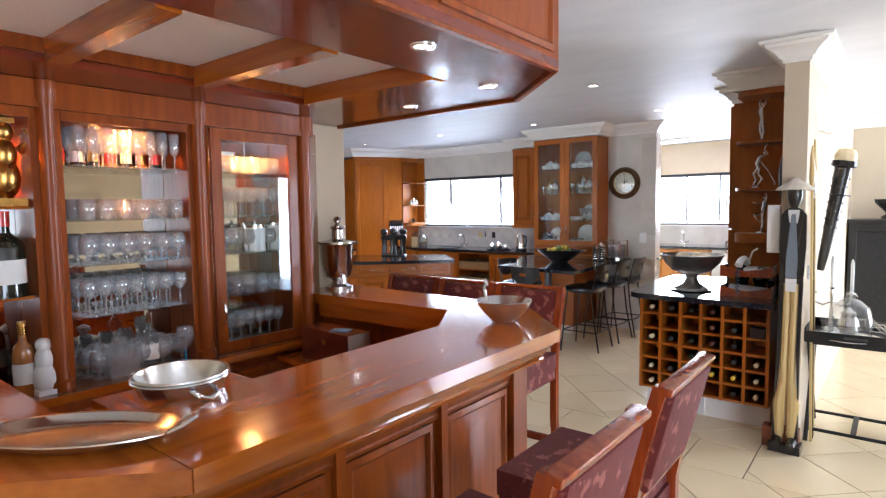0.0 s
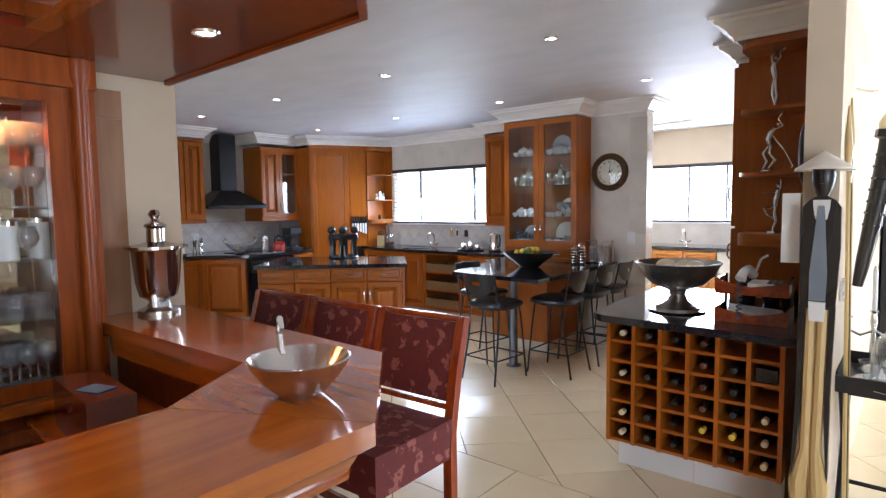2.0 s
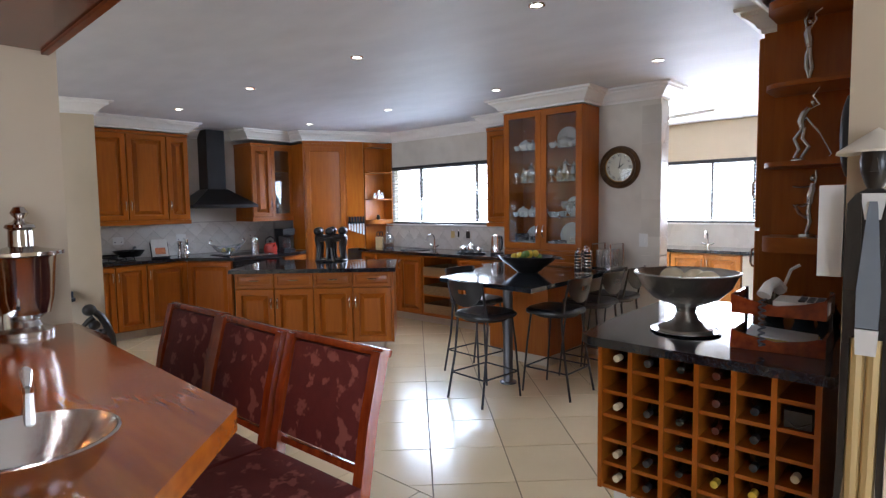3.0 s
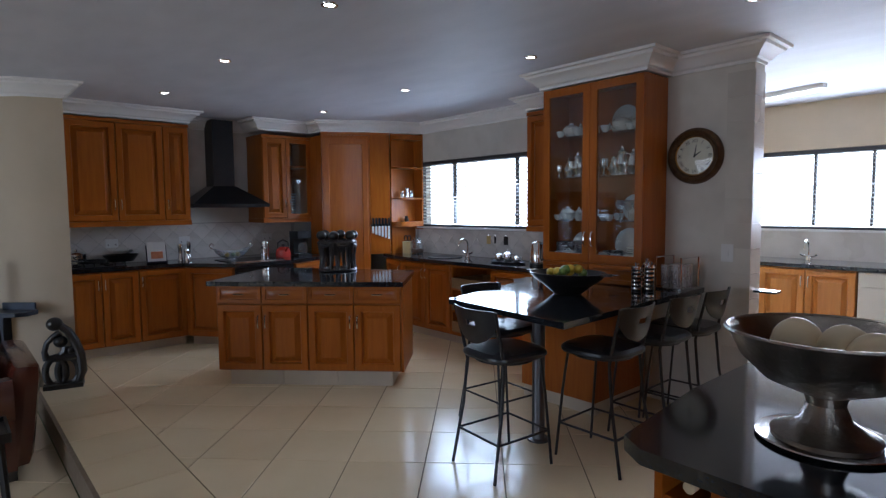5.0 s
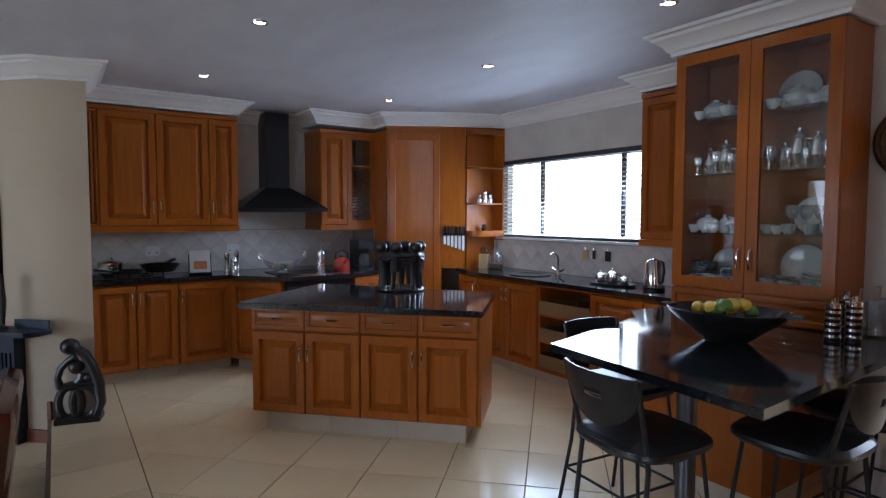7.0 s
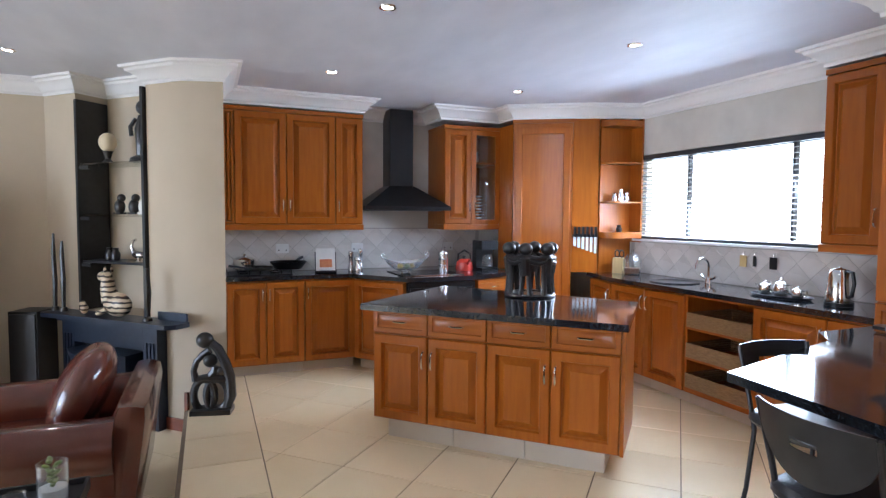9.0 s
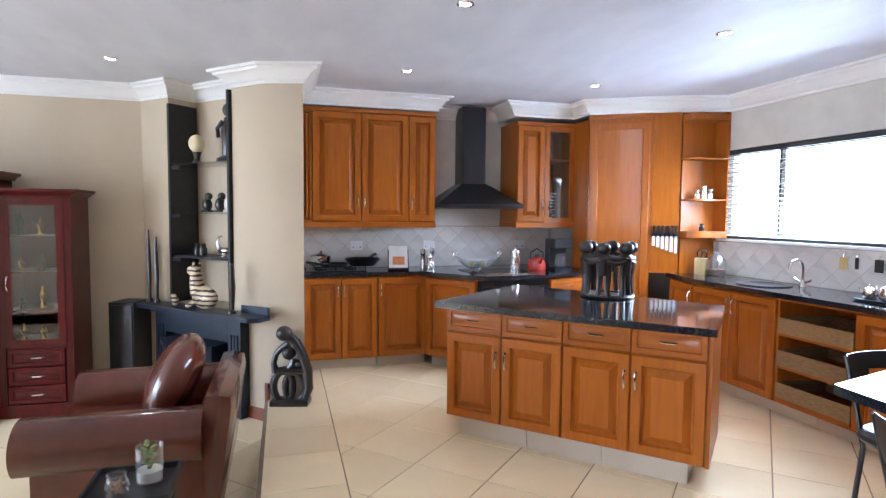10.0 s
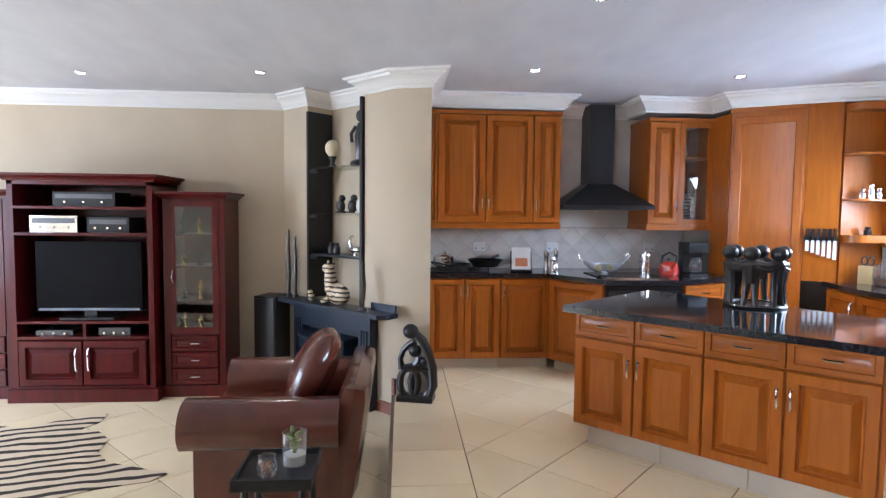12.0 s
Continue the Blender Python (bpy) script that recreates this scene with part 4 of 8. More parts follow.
# local x runs north, local y into the wall
part("base", cube(0.0, 1.93, 0.0, 0.29, 0.0, 0.775), MAHOG, bb, "", 0.003)
part("ledge", cube(0.0, 1.93, -0.06, 0.29, 0.777, 0.81), MAHOGX, bb, "", 0.008)
for i in range(3):
    d = door_leaf(bb, 0.02 + i * 0.64, 0.1, 0.61, 0.62, MAHOG, 0)
    bow_handle(d, 0.32 + i * 0.64, 0.62, SILVER, False, 0.14, -0.02)
part("back_mirror", cube(0.0, 1.93, 0.28, 0.288, 0.81, 2.06), MIRROR, bb, "mirror glass back")
POSTS = (0.61, 1.245, 1.875)
for x in POSTS:
    part("post", cube(x - 0.055, x + 0.055, 0.03, 0.277, 0.811, 2.068), MAHOG, bb, "", 0.003)
    pr = []
    for z, r in ((0.811, 0.045), (0.85, 0.045), (0.86, 0.036), (0.90, 0.032), (1.95, 0.032), (1.98, 0.038), (2.0, 0.045), (2.068, 0.045)):
        pr.append((r, z))
    part("half_column", lathe(BM(), pr, 16, Matrix.Translation((x, 0.025, 0))), MAHOG, bb)
part("head_board", cube(0.0, 1.93, 0.0, 0.277, 1.96, 2.068), MAHOG, bb, "", 0.004)
for x0, x1 in ((0.05, 0.555), (0.665, 1.19)):
    part("valance", cube(x0, x1, 0.02, 0.04, 1.92, 1.959), MAHOG, bb)
    part("side_lining", cube(x0 - 0.05, x0, 0.1, 0.277, 0.812, 1.95), MAHOG, bb)
SHELVES = (1.085, 1.31, 1.505, 1.735)
for z in SHELVES:
    part("glass_shelf", cube(0.668, 1.187, 0.05, 0.277, z, z + 0.006), PANE, bb, "clear glass shelf")
    part("glass_shelf", cube(1.303, 1.817, 0.06, 0.277, z, z + 0.006), PANE, bb, "clear glass shelf")
for z in (1.2, 1.56):
    part("shelf_board", cube(0.0, 0.552, 0.06, 0.277, z, z + 0.012), MAHOGX, bb)
glass_door(bb, 1.303, 0.815, 0.514, 1.14, MAHOG, -1, 0.03, 0.055, hz=1.02)
for i, x in enumerate((0.3, 0.93, 1.56)):
    t = thing("cabinet_light", pose(-2.82, 1.3 + x, 1.957), "small warm spotlight inside the bar cabinet", "cabinet light", "bar cabinet lights")
    part("bulb", turned((0, -0.006), (0.022, -0.005), (0.024, 0.0), n=14), emitter("warm_bulb", (1.0, 0.5, 0.16), 9.0), t)
    lamp = bpy.data.lights.new("cabinet_lamp", "SPOT")
    lamp.energy, lamp.spot_size, lamp.spot_blend, lamp.color, lamp.shadow_soft_size = 20, radians(150), 0.4, (1.0, 0.36, 0.08), 0.02
    new("cabinet_lamp", lamp).location = (-2.82, 1.3 + x, 1.94)

tp = thing("wall_panel", pose(-2.858, 3.295, 1.051), "flat tan wooden panel on the wall at the end of the bar", "panel")
TAN = material("tan_veneer", (0.22, 0.105, 0.045), (0.30, 0.155, 0.07), 0.35, 0, (12, 12, 1.2), 2.5, 5, 0.03, 20, 0.1)
part("panel", cube(0.0, 0.012, -0.065, 0.085, 0.0, 0.83), TAN, tp, "", 0.003)
part("head_panel", cube(0.0, 0.014, -0.065, 0.085, 0.833, 0.95), TAN, tp, "", 0.003)

# glassware on the shelves
def glass_mesh(name, prof):
    bm = turned(*prof, n=12)
    me = bpy.data.meshes.new(name)
    bmesh.ops.recalc_face_normals(bm, faces=bm.faces)
    bm.to_mesh(me)
    bm.free()
    me.shade_smooth()
    me.materials.append(CRYSTAL)
    return me


GLASSES = [glass_mesh("wine_glass", ((0, 0), (0.032, 0.0), (0.03, 0.004), (0.005, 0.008), (0.004, 0.075), (0.02, 0.085), (0.034, 0.115), (0.031, 0.155), (0.029, 0.155), (0.032, 0.115), (0.018, 0.088), (0, 0.086))),
           glass_mesh("tumbler", ((0, 0), (0.032, 0), (0.036, 0.09), (0.034, 0.09), (0.03, 0.01), (0, 0.01))),
           glass_mesh("brandy_glass", ((0, 0), (0.03, 0), (0.028, 0.004), (0.005, 0.007), (0.005, 0.035), (0.03, 0.05), (0.042, 0.08), (0.03, 0.125), (0.028, 0.125), (0.04, 0.08), (0.028, 0.053), (0, 0.045))),
           glass_mesh("flute_glass", ((0, 0), (0.028, 0), (0.026, 0.004), (0.004, 0.007), (0.004, 0.06), (0.02, 0.08), (0.024, 0.17), (0.022, 0.17), (0.018, 0.083), (0, 0.078)))]
LAB = ["clear stemmed wine glass on a bar shelf", "clear straight tumbler on a bar shelf", "round-bowled brandy glass on a bar shelf", "tall champagne flute on a bar shelf"]
rng = random.Random(4)


def glasses(y0, y1, x0, x1, z, kind, n, rows=2):
    for r in range(rows):
        for i in range(n):
            ob = new(GLASSES[kind].name, GLASSES[kind])
            ob.location = (x0 + (x1 - x0) * (r + 0.5) / rows, y0 + (y1 - y0) * (i + 0.5 + 0.25 * r) / (n + 0.3), z)
            ob.rotation_euler = (0, 0, rng.random())
            tagged(ob, LAB[kind], "glass", "bar glasses")


for k, (z, kind, n) in enumerate(((0.811, 2, 5), (1.092, 0, 7), (1.317, 2, 6), (1.512, 1, 6), (1.742, 3, 8))):
    glasses(1.98, 2.47, -2.93, -2.72, z, kind, n, 3)
for k, (z, kind, n) in enumerate(((0.832, 0, 7), (1.092, 1, 5), (1.317, 2, 3), (1.512, 0, 6), (1.742, 1, 7))):
    glasses(2.64, 3.08, -2.92, -2.78, z, kind, n)


def bottle(m, label, mat=BOTTLE, h=0.3, r=0.037, cap=RED, paper=PAPER, group="bar bottles"):
    t = thing("bottle", m, label, "bottle", group)
    part("glass_body", turned((0, 0), (r, 0.0), (r, h * 0.58), (r * 0.85, h * 0.66), (r * 0.38, h * 0.75), (r * 0.36, h * 0.97), (0, h * 0.97), n=16), mat, t)
    part("label", turned((r + 0.0012, h * 0.16), (r + 0.0012, h * 0.44), n=16), paper, t, "pale paper label")
    part("cap", turned((r * 0.40, h * 0.82), (r * 0.42, h), (0, h), n=12), cap, t, "foil cap")
    return t


for i, (y, mt, cp, h) in enumerate(((2.01, AMBER, GOLD, 0.19), (2.08, BOTTLE, RED, 0.17), (2.15, BOTTLE, GOLD, 0.2), (2.22, AMBER, BLACKPAINT, 0.18), (2.29, BOTTLE, RED, 0.19), (2.36, AMBER, GOLD, 0.17), (2.43, BOTTLE, CHROME, 0.19))):
    bottle(pose(-2.90, y, 1.742), "small spirit bottle on the top bar shelf", mt, h, 0.024, cp, (RED, PAPER, GOLD)[i % 3])
bottle(pose(-2.76, 2.30, 0.811), "clear bottle with a white label on the back bar", CLEAR, 0.26, 0.034, CHROME)
dec = thing("decanter", pose(-2.75, 2.16, 0.811), "square cut-glass decanter on the back bar", "decanter")
part("flask", cube(-0.05, 0.05, -0.06, 0.06, 0, 0.11), CRYSTAL, dec, "", 0.01)
part("stopper", turned((0, 0.111), (0.018, 0.112), (0.016, 0.135), (0.03, 0.15), (0.03, 0.165), (0, 0.18), n=12), CRYSTAL, dec, "faceted stopper")
bg = thing("blue_glass", pose(-2.73, 2.45, 0.811), "stemmed glass with a bright blue foot on the back bar", "glass")
part("foot", turned((0, 0), (0.034, 0), (0.03, 0.005), (0.006, 0.012), (0.005, 0.07), (0, 0.07), n=16), material("blue_glass", (0.02, 0.22, 0.42), (0.03, 0.28, 0.5), 0.1, coat=0.5), bg, "bright blue glass foot")
part("bowl", turned((0.005, 0.07), (0.03, 0.085), (0.042, 0.13), (0.036, 0.17), (0.034, 0.17), (0.039, 0.13), (0, 0.075), n=16), CRYSTAL, bg)
tn2 = thing("cocktail_tin", pose(-2.84, 3.05, 1.317), "narrow white tin with a steel lid in the glazed bar cabinet", "tin")
part("body", turned((0, 0), (0.035, 0), (0.035, 0.14), (0, 0.14), n=22), WHITE, tn2)
part("lid", turned((0.037, 0.139), (0.037, 0.155), (0.0, 0.16), n=22), CHROME, tn2)
bottle(pose(-2.78, 1.76, 1.213), "very large dark wine bottle with a white label", h=0.34, r=0.075)
for y, mt, h in ((1.80, AMBER, 0.30), (1.66, BOTTLE, 0.28)):
    bottle(pose(-2.76, y, 0.811), "spirit bottle with a white label on the back bar", mt, h, 0.038, GOLD)
bm = BM()
blob(bm, (0, 0, 0.06), (0.05, 0.045, 0.07))
blob(bm, (0, 0, 0.14), (0.04, 0.035, 0.05))
blob(bm, (0, 0, 0.2), 0.03)
box(bm, -0.05, 0.05, -0.04, 0.04, 0, 0.02)
solo("ornament", bm, WHITE, pose(-2.72, 1.86, 0.811), "small white ceramic ornament on the back bar", "ornament")
bm = BM()
box(bm, -0.07, 0.07, -0.06, 0.06, 0, 0.03)
blob(bm, (0, 0, 0.11), (0.07, 0.06, 0.09))
blob(bm, (0.01, 0, 0.2), (0.055, 0.05, 0.07))
blob(bm, (0, 0, 0.29), 0.045)
tube(bm, [(0, -0.06, 0.22), (0.03, -0.1, 0.17), (0.05, -0.06, 0.12)], 0.018)
tube(bm, [(0, 0.06, 0.22), (0.03, 0.1, 0.26), (0.04, 0.08, 0.31)], 0.018)
box(bm, -0.04, 0.04, -0.04, 0.04, 0.325, 0.345)
solo("figurine", bm, GOLD, pose(-2.79, 1.78, 1.573), "gilded figurine on a bar shelf", "figurine")
tin = thing("cocktail_tin", pose(-2.84, 2.93, 1.317), "round white-and-steel ice tin in the glazed bar cabinet", "tin")
part("body", turned((0, 0), (0.055, 0), (0.055, 0.13), (0.0, 0.13), n=24), WHITE, tin)
part("lid", turned((0.058, 0.128), (0.058, 0.145), (0.01, 0.155), (0.012, 0.17), (0, 0.172), n=24), CHROME, tin)
# silver on the bar
tray = thing("oval_tray", pose(-1.39, 1.545, 1.051, 0, 0, 41) @ Matrix.Diagonal((0.92, 0.92, 0.85, 1)), "oval silver serving tray with scrolled handles", "tray")
prof = [(0, 0.004), (0.2, 0.004), (0.23, 0.012), (0.26, 0.03), (0.275, 0.032), (0.276, 0.028), (0.262, 0.026), (0.232, 0.008), (0.2, 0.0), (0, 0.0)]
part("dish", lathe(BM(), prof, 40, None, 0.86, 0.42), SILVER, tray)
for s in (-1, 1):
    part("handle", pipe([(s * 0.22, -0.045, 0.03), (s * 0.25, -0.04, 0.045), (s * 0.262, 0, 0.05), (s * 0.25, 0.04, 0.045), (s * 0.22, 0.045, 0.03)], 0.009), SILVER, tray)
ice = thing("punch_bowl", pose(-1.56, 1.85, 1.0) @ Matrix.Diagonal((0.74, 0.74, 0.62, 1)), "wide silver ice bowl with ring handles", "bowl")
part("bowl", turned((0, 0), (0.08, 0), (0.13, 0.04), (0.155, 0.11), (0.165, 0.155), (0.172, 0.158), (0.17, 0.165), (0.16, 0.163), (0.148, 0.11), (0.12, 0.045), (0, 0.02), n=36), SILVER, ice)
part("beaded_rim", pipe([(0.168 * math.cos(a * math.pi / 16), 0.168 * math.sin(a * math.pi / 16), 0.145) for a in range(32)], 0.005, 6, True), SILVER, ice)
for s in (-1, 1):
    part("handle", pipe([(s * 0.155, -0.04, 0.12), (s * 0.20, -0.03, 0.10), (s * 0.21, 0, 0.09), (s * 0.20, 0.03, 0.10), (s * 0.155, 0.04, 0.12)], 0.01), SILVER, ice)
stand = thing("bar_stand", pose(-1.66, 1.92, 0.08), "red-brown wooden stand behind the bar", "stand")
part("top", cube(-0.18, 0.18, -0.2, 0.2, 0.895, 0.919), MAHOGY, stand, "", 0.005)
part("cabinet", cube(-0.16, 0.16, -0.18, 0.18, -0.08, 0.893), MAHOG, stand)
nb = thing("nut_bowl", pose(-1.345, 3.165, 1.051) @ Matrix.Diagonal((0.82, 0.82, 1.05, 1)), "shallow hammered silver bowl with a tall curled handle", "bowl")
part("bowl", turned((0, 0), (0.055, 0), (0.06, 0.008), (0.11, 0.05), (0.145, 0.088), (0.15, 0.086), (0.14, 0.07), (0.115, 0.042), (0.06, 0.0), n=32), SILVER, nb)
part("inside", turned((0, 0.012), (0.055, 0.014), (0.105, 0.052), (0.142, 0.088), n=32), SILVER, nb)
part("handle", pipe([(-0.13, 0.03, 0.07), (-0.15, 0.035, 0.12), (-0.135, 0.03, 0.155), (-0.12, 0.028, 0.135)], [0.012, 0.01, 0.012, 0.006]), SILVER, nb)
urn = thing("samovar", pose(-2.745, 3.45, 1.051), "tall tarnished silver hot-water urn with a finial and a tap", "urn")
part("foot", turned((0, 0), (0.085, 0), (0.085, 0.015), (0.05, 0.03), (0.04, 0.05), (0.05, 0.06), (0, 0.06), n=24), SILVER, urn)
part("body", turned((0.05, 0.06), (0.075, 0.075), (0.088, 0.13), (0.10, 0.27), (0.103, 0.275), (0.0, 0.276), n=28), OLDSILVER, urn, "polished tapering body")
part("lid", turned((0.105, 0.277), (0.125, 0.280), (0.125, 0.292), (0.06, 0.302), (0.038, 0.31), (0.036, 0.365), (0.046, 0.375), (0.042, 0.385), (0.02, 0.395), (0.014, 0.405), (0.028, 0.425), (0.016, 0.445), (0, 0.45), n=24), OLDSILVER, urn)
part("tap", pipe([(0.09, -0.05, 0.09), (0.14, -0.08, 0.09), (0.14, -0.08, 0.05)], 0.012), SILVER, urn)
rb = thing("leather_box", pose(-2.3, 3.03, 0.751, 0, 0, -4), "dark red leather-covered box with a card on top", "box")
part("box", cube(-0.2, 0.2, -0.07, 0.07, 0, 0.17), LEATHER, rb, "", 0.008)
part("lock", cube(-0.015, 0.015, -0.075, -0.071, 0.1, 0.125), GOLD, rb)
card = solo("card", cube(-0.05, 0.05, -0.035, 0.035, 0, 0.002), BLUE, pose(-2.24, 3.02, 0.923, 0, 0, 20), "pale blue card on the leather box", "card")
glasses(2.93, 3.06, -1.98, -1.66, 0.751, 1, 2, 4)


# ---- upholstered bar chairs ----
def bar_chair(m, label):
    """Faces local -y; seat centre over the origin."""
    c = thing("bar_chair", m, label, "chair", "bar chairs")
    W, D = 0.43, 0.42
    seat = BM()
    box(seat, -W / 2, W / 2, -D / 2, D / 2 - 0.03, 0.655, 0.735)
    part("seat", seat, FABRIC, c, "burgundy damask seat pad", 0.036)
    part("seat_frame", cube(-W / 2 + 0.005, W / 2 - 0.005, -D / 2 + 0.005, D / 2 - 0.02, 0.59, 0.654), FABRIC, c, "", 0.004)
    for s in (-1, 1):
        part("front_leg", cube(s * (W / 2 - 0.022) - 0.021, s * (W / 2 - 0.022) + 0.021, -D / 2 + 0.004, -D / 2 + 0.046, 0, 0.589), CHAIRWOOD, c, "", 0.004)
        bm, k = BM(), []
        xs = (s * (W / 2 - 0.018) - 0.018, s * (W / 2 - 0.018) + 0.018)
        for y, z in ((D / 2 + 0.03, 0), (D / 2 - 0.02, 0.35), (D / 2 - 0.02, 0.68), (D / 2 + 0.02, 0.9), (D / 2 + 0.07, 1.085)):
            k.append([bm.verts.new(p) for p in ((xs[0], y - 0.018, z), (xs[1], y - 0.018, z), (xs[1], y + 0.018, z), (xs[0], y + 0.018, z))])
        for a, b in zip(k, k[1:]):
            for i in range(4):
                bm.faces.new((a[i], a[(i + 1) % 4], b[(i + 1) % 4], b[i]))
        bm.faces.new(k[0][::-1])
        bm.faces.new(k[-1])
        part("back_leg", bm, CHAIRWOOD, c, "", 0.006)
        part("side_stretcher", cube(s * (W / 2 - 0.025) - 0.01, s * (W / 2 - 0.025) + 0.01, -D / 2 + 0.046, D / 2 - 0.02, 0.2, 0.24), CHAIRWOOD, c)
    part("front_stretcher", cube(-W / 2 + 0.043, W / 2 - 0.043, -D / 2 + 0.01, -D / 2 + 0.035, 0.26, 0.30), CHAIRWOOD, c, "", 0.003)
    part("back_stretcher", cube(-W / 2 + 0.036, W / 2 - 0.036, D / 2 - 0.005, D / 2 + 0.015, 0.2, 0.24), CHAIRWOOD, c, "", 0.003)
    tilt = pose(0, D / 2 + 0.012, 0.80, -14)
    bm = box(BM(), -W / 2 + 0.037, W / 2 - 0.037, -0.024, 0.022, -0.02, 0.27)
    bmesh.ops.transform(bm, matrix=tilt, verts=bm.verts)
    part("backrest", bm, FABRIC, c, "burgundy damask padded back", 0.012)
    bm = box(BM(), -W / 2 + 0.002, W / 2 - 0.002, -0.02, 0.02, 0.272, 0.296)
    bmesh.ops.transform(bm, matrix=tilt, verts=bm.verts)
    part("top_rail", bm, CHAIRWOOD, c, "", 0.008)
    bm = box(BM(), -W / 2 + 0.036, W / 2 - 0.036, -0.012, 0.012, -0.05, -0.03)
    bmesh.ops.transform(bm, matrix=tilt, verts=bm.verts)
    part("lower_rail", bm, CHAIRWOOD, c, "", 0.004)
    return c


c0 = bar_chair(pose(-1.68, 3.71, 0, 0, 0, 2), "dark red-brown wooden bar chair with burgundy damask seat and back")
for x, y, r in ((-2.13, 3.69, -1), (-2.57, 3.70, 2)):
    copy_thing(c0, pose(x, y, 0, 0, 0, r))
for y, r in ((2.74, -90), (2.16, -91), (1.58, -89)):
    copy_thing(c0, pose(-0.755, y, 0, 0, 0, r))
ps = thing("padded_stool", pose(-2.28, 2.78, 0), "low burgundy padded stool behind the bar", "stool")
part("seat", lathe(BM(), ((0, 0.60), (0.19, 0.60), (0.205, 0.62), (0.2, 0.66), (0.15, 0.685), (0, 0.69)), 28), FABRIC, ps, "burgundy damask seat")
for sx in (-1, 1):
    for sy in (-1, 1):
        part("leg", pipe([(sx * 0.12, sy * 0.12, 0.6), (sx * 0.16, sy * 0.16, 0.0)], 0.018, 8), CHAIRWOOD, ps)


# ---- steel bar stools at the breakfast counter ----
DARKSTEEL = material("dark_coated_steel", (0.028, 0.028, 0.030), (0.042, 0.042, 0.045), 0.33, 0.6, (1, 1, 1), 10, 3, 0.02, 60)


def stool(m, label):
    """Faces local -y."""
    c = thing("bar_stool", m, label, "stool", "breakfast stools")
    bm = BM()
    rounded = lambda k: [(k * math.copysign(abs(math.cos(a)) ** 0.55, math.cos(a)), k * math.copysign(abs(math.sin(a)) ** 0.55, math.sin(a)) - 0.005) for a in [2 * math.pi * i / 36 for i in range(36)]]
    loops = [[bm.verts.new((x, y, z)) for x, y in rounded(k)] for k, z in ((0.17, 0.626), (0.196, 0.632), (0.205, 0.645), (0.203, 0.66), (0.185, 0.676), (0.1, 0.682))]
    for la, lb in zip(loops, loops[1:]):
        for i in range(36):
            bm.faces.new((la[i], la[(i + 1) % 36], lb[(i + 1) % 36], lb[i]))
    bm.faces.new(loops[0][::-1])
    bm.faces.new(loops[-1])
    part("seat", bm, VINYL, c, "round-cornered black vinyl seat")
    for s in (-1, 1):
        part("front_leg", pipe([(s * 0.15, -0.14, 0.625), (s * 0.165, -0.165, 0.4), (s * 0.18, -0.2, 0.0)], 0.0082), DARKSTEEL, c)
        part("back_leg", pipe([(s * 0.185, 0.23, 0.0), (s * 0.165, 0.165, 0.35), (s * 0.16, 0.14, 0.6), (s * 0.165, 0.165, 0.72), (s * 0.175, 0.215, 0.92)], 0.0092), DARKSTEEL, c)
        part("side_bar", pipe([(s * 0.172, -0.183, 0.2), (s * 0.174, 0.195, 0.2)], 0.007), DARKSTEEL, c)
    part("foot_bar", pipe([(-0.172, -0.183, 0.2), (0.172, -0.183, 0.2)], 0.007), DARKSTEEL, c)
    part("rear_bar", pipe([(-0.174, 0.195, 0.2), (0.174, 0.195, 0.2)], 0.007), DARKSTEEL, c)
    part("seat_ring", pipe([(0.17 * math.cos(a * math.pi / 12), 0.165 * math.sin(a * math.pi / 12), 0.62) for a in range(24)], 0.008, 6, True), DARKSTEEL, c)
    # curved back plate, lower edge rounded, with a lens-shaped grip hole
    bm, n, rows = BM(), 16, 6
    grid = {}
    for i in range(n + 1):
        u = -1 + 2 * i / n
        low = 0.915 - 0.165 * math.sqrt(max(0.0, 1 - (0.96 * u) ** 2)) - 0.02
        for j in range(rows + 1):
            z = low + (0.925 - low) * j / rows
            y = 0.145 + (z - 0.6) * 0.22 + 0.045 * (1 - u * u)
            grid[i, j, 0] = bm.verts.new((0.172 * u, y, z))
            grid[i, j, 1] = bm.verts.new((0.172 * u, y + 0.006, z))
    hole = {(i, j) for i in range(6, 10) for j in (3,)}
    for i in range(n):
        for j in range(rows):
            if (i, j) in hole:
                continue
            bm.faces.new([grid[a, b, 0] for a, b in ((i, j), (i + 1, j), (i + 1, j + 1), (i, j + 1))])
            bm.faces.new([grid[a, b, 1] for a, b in ((i, j + 1), (i + 1, j + 1), (i + 1, j), (i, j))])
    for i in range(n):
        for j in (0, rows):
            bm.faces.new((grid[i, j, 0], grid[i + 1, j, 0], grid[i + 1, j, 1], grid[i, j, 1]))
    for j in range(rows):
        for i in (0, n):
            bm.faces.new((grid[i, j, 0], grid[i, j + 1, 0], grid[i, j + 1, 1], grid[i, j, 1]))
    part("backrest", bm, DARKSTEEL, c, "grey steel back plate with a grip hole")
    return c


s0 = stool(pose(-3.0, 6.39, 0, 0, 0, 174), "grey tubular steel bar stool with a black vinyl seat")
for x, y, r in ((-2.66, 6.87, 90 + 180), (-2.64, 7.40, 88 + 180), (-2.62, 7.80, 91 + 180), (-3.46, 6.86, 84)):
    copy_thing(s0, pose(x, y, 0, 0, 0, r))


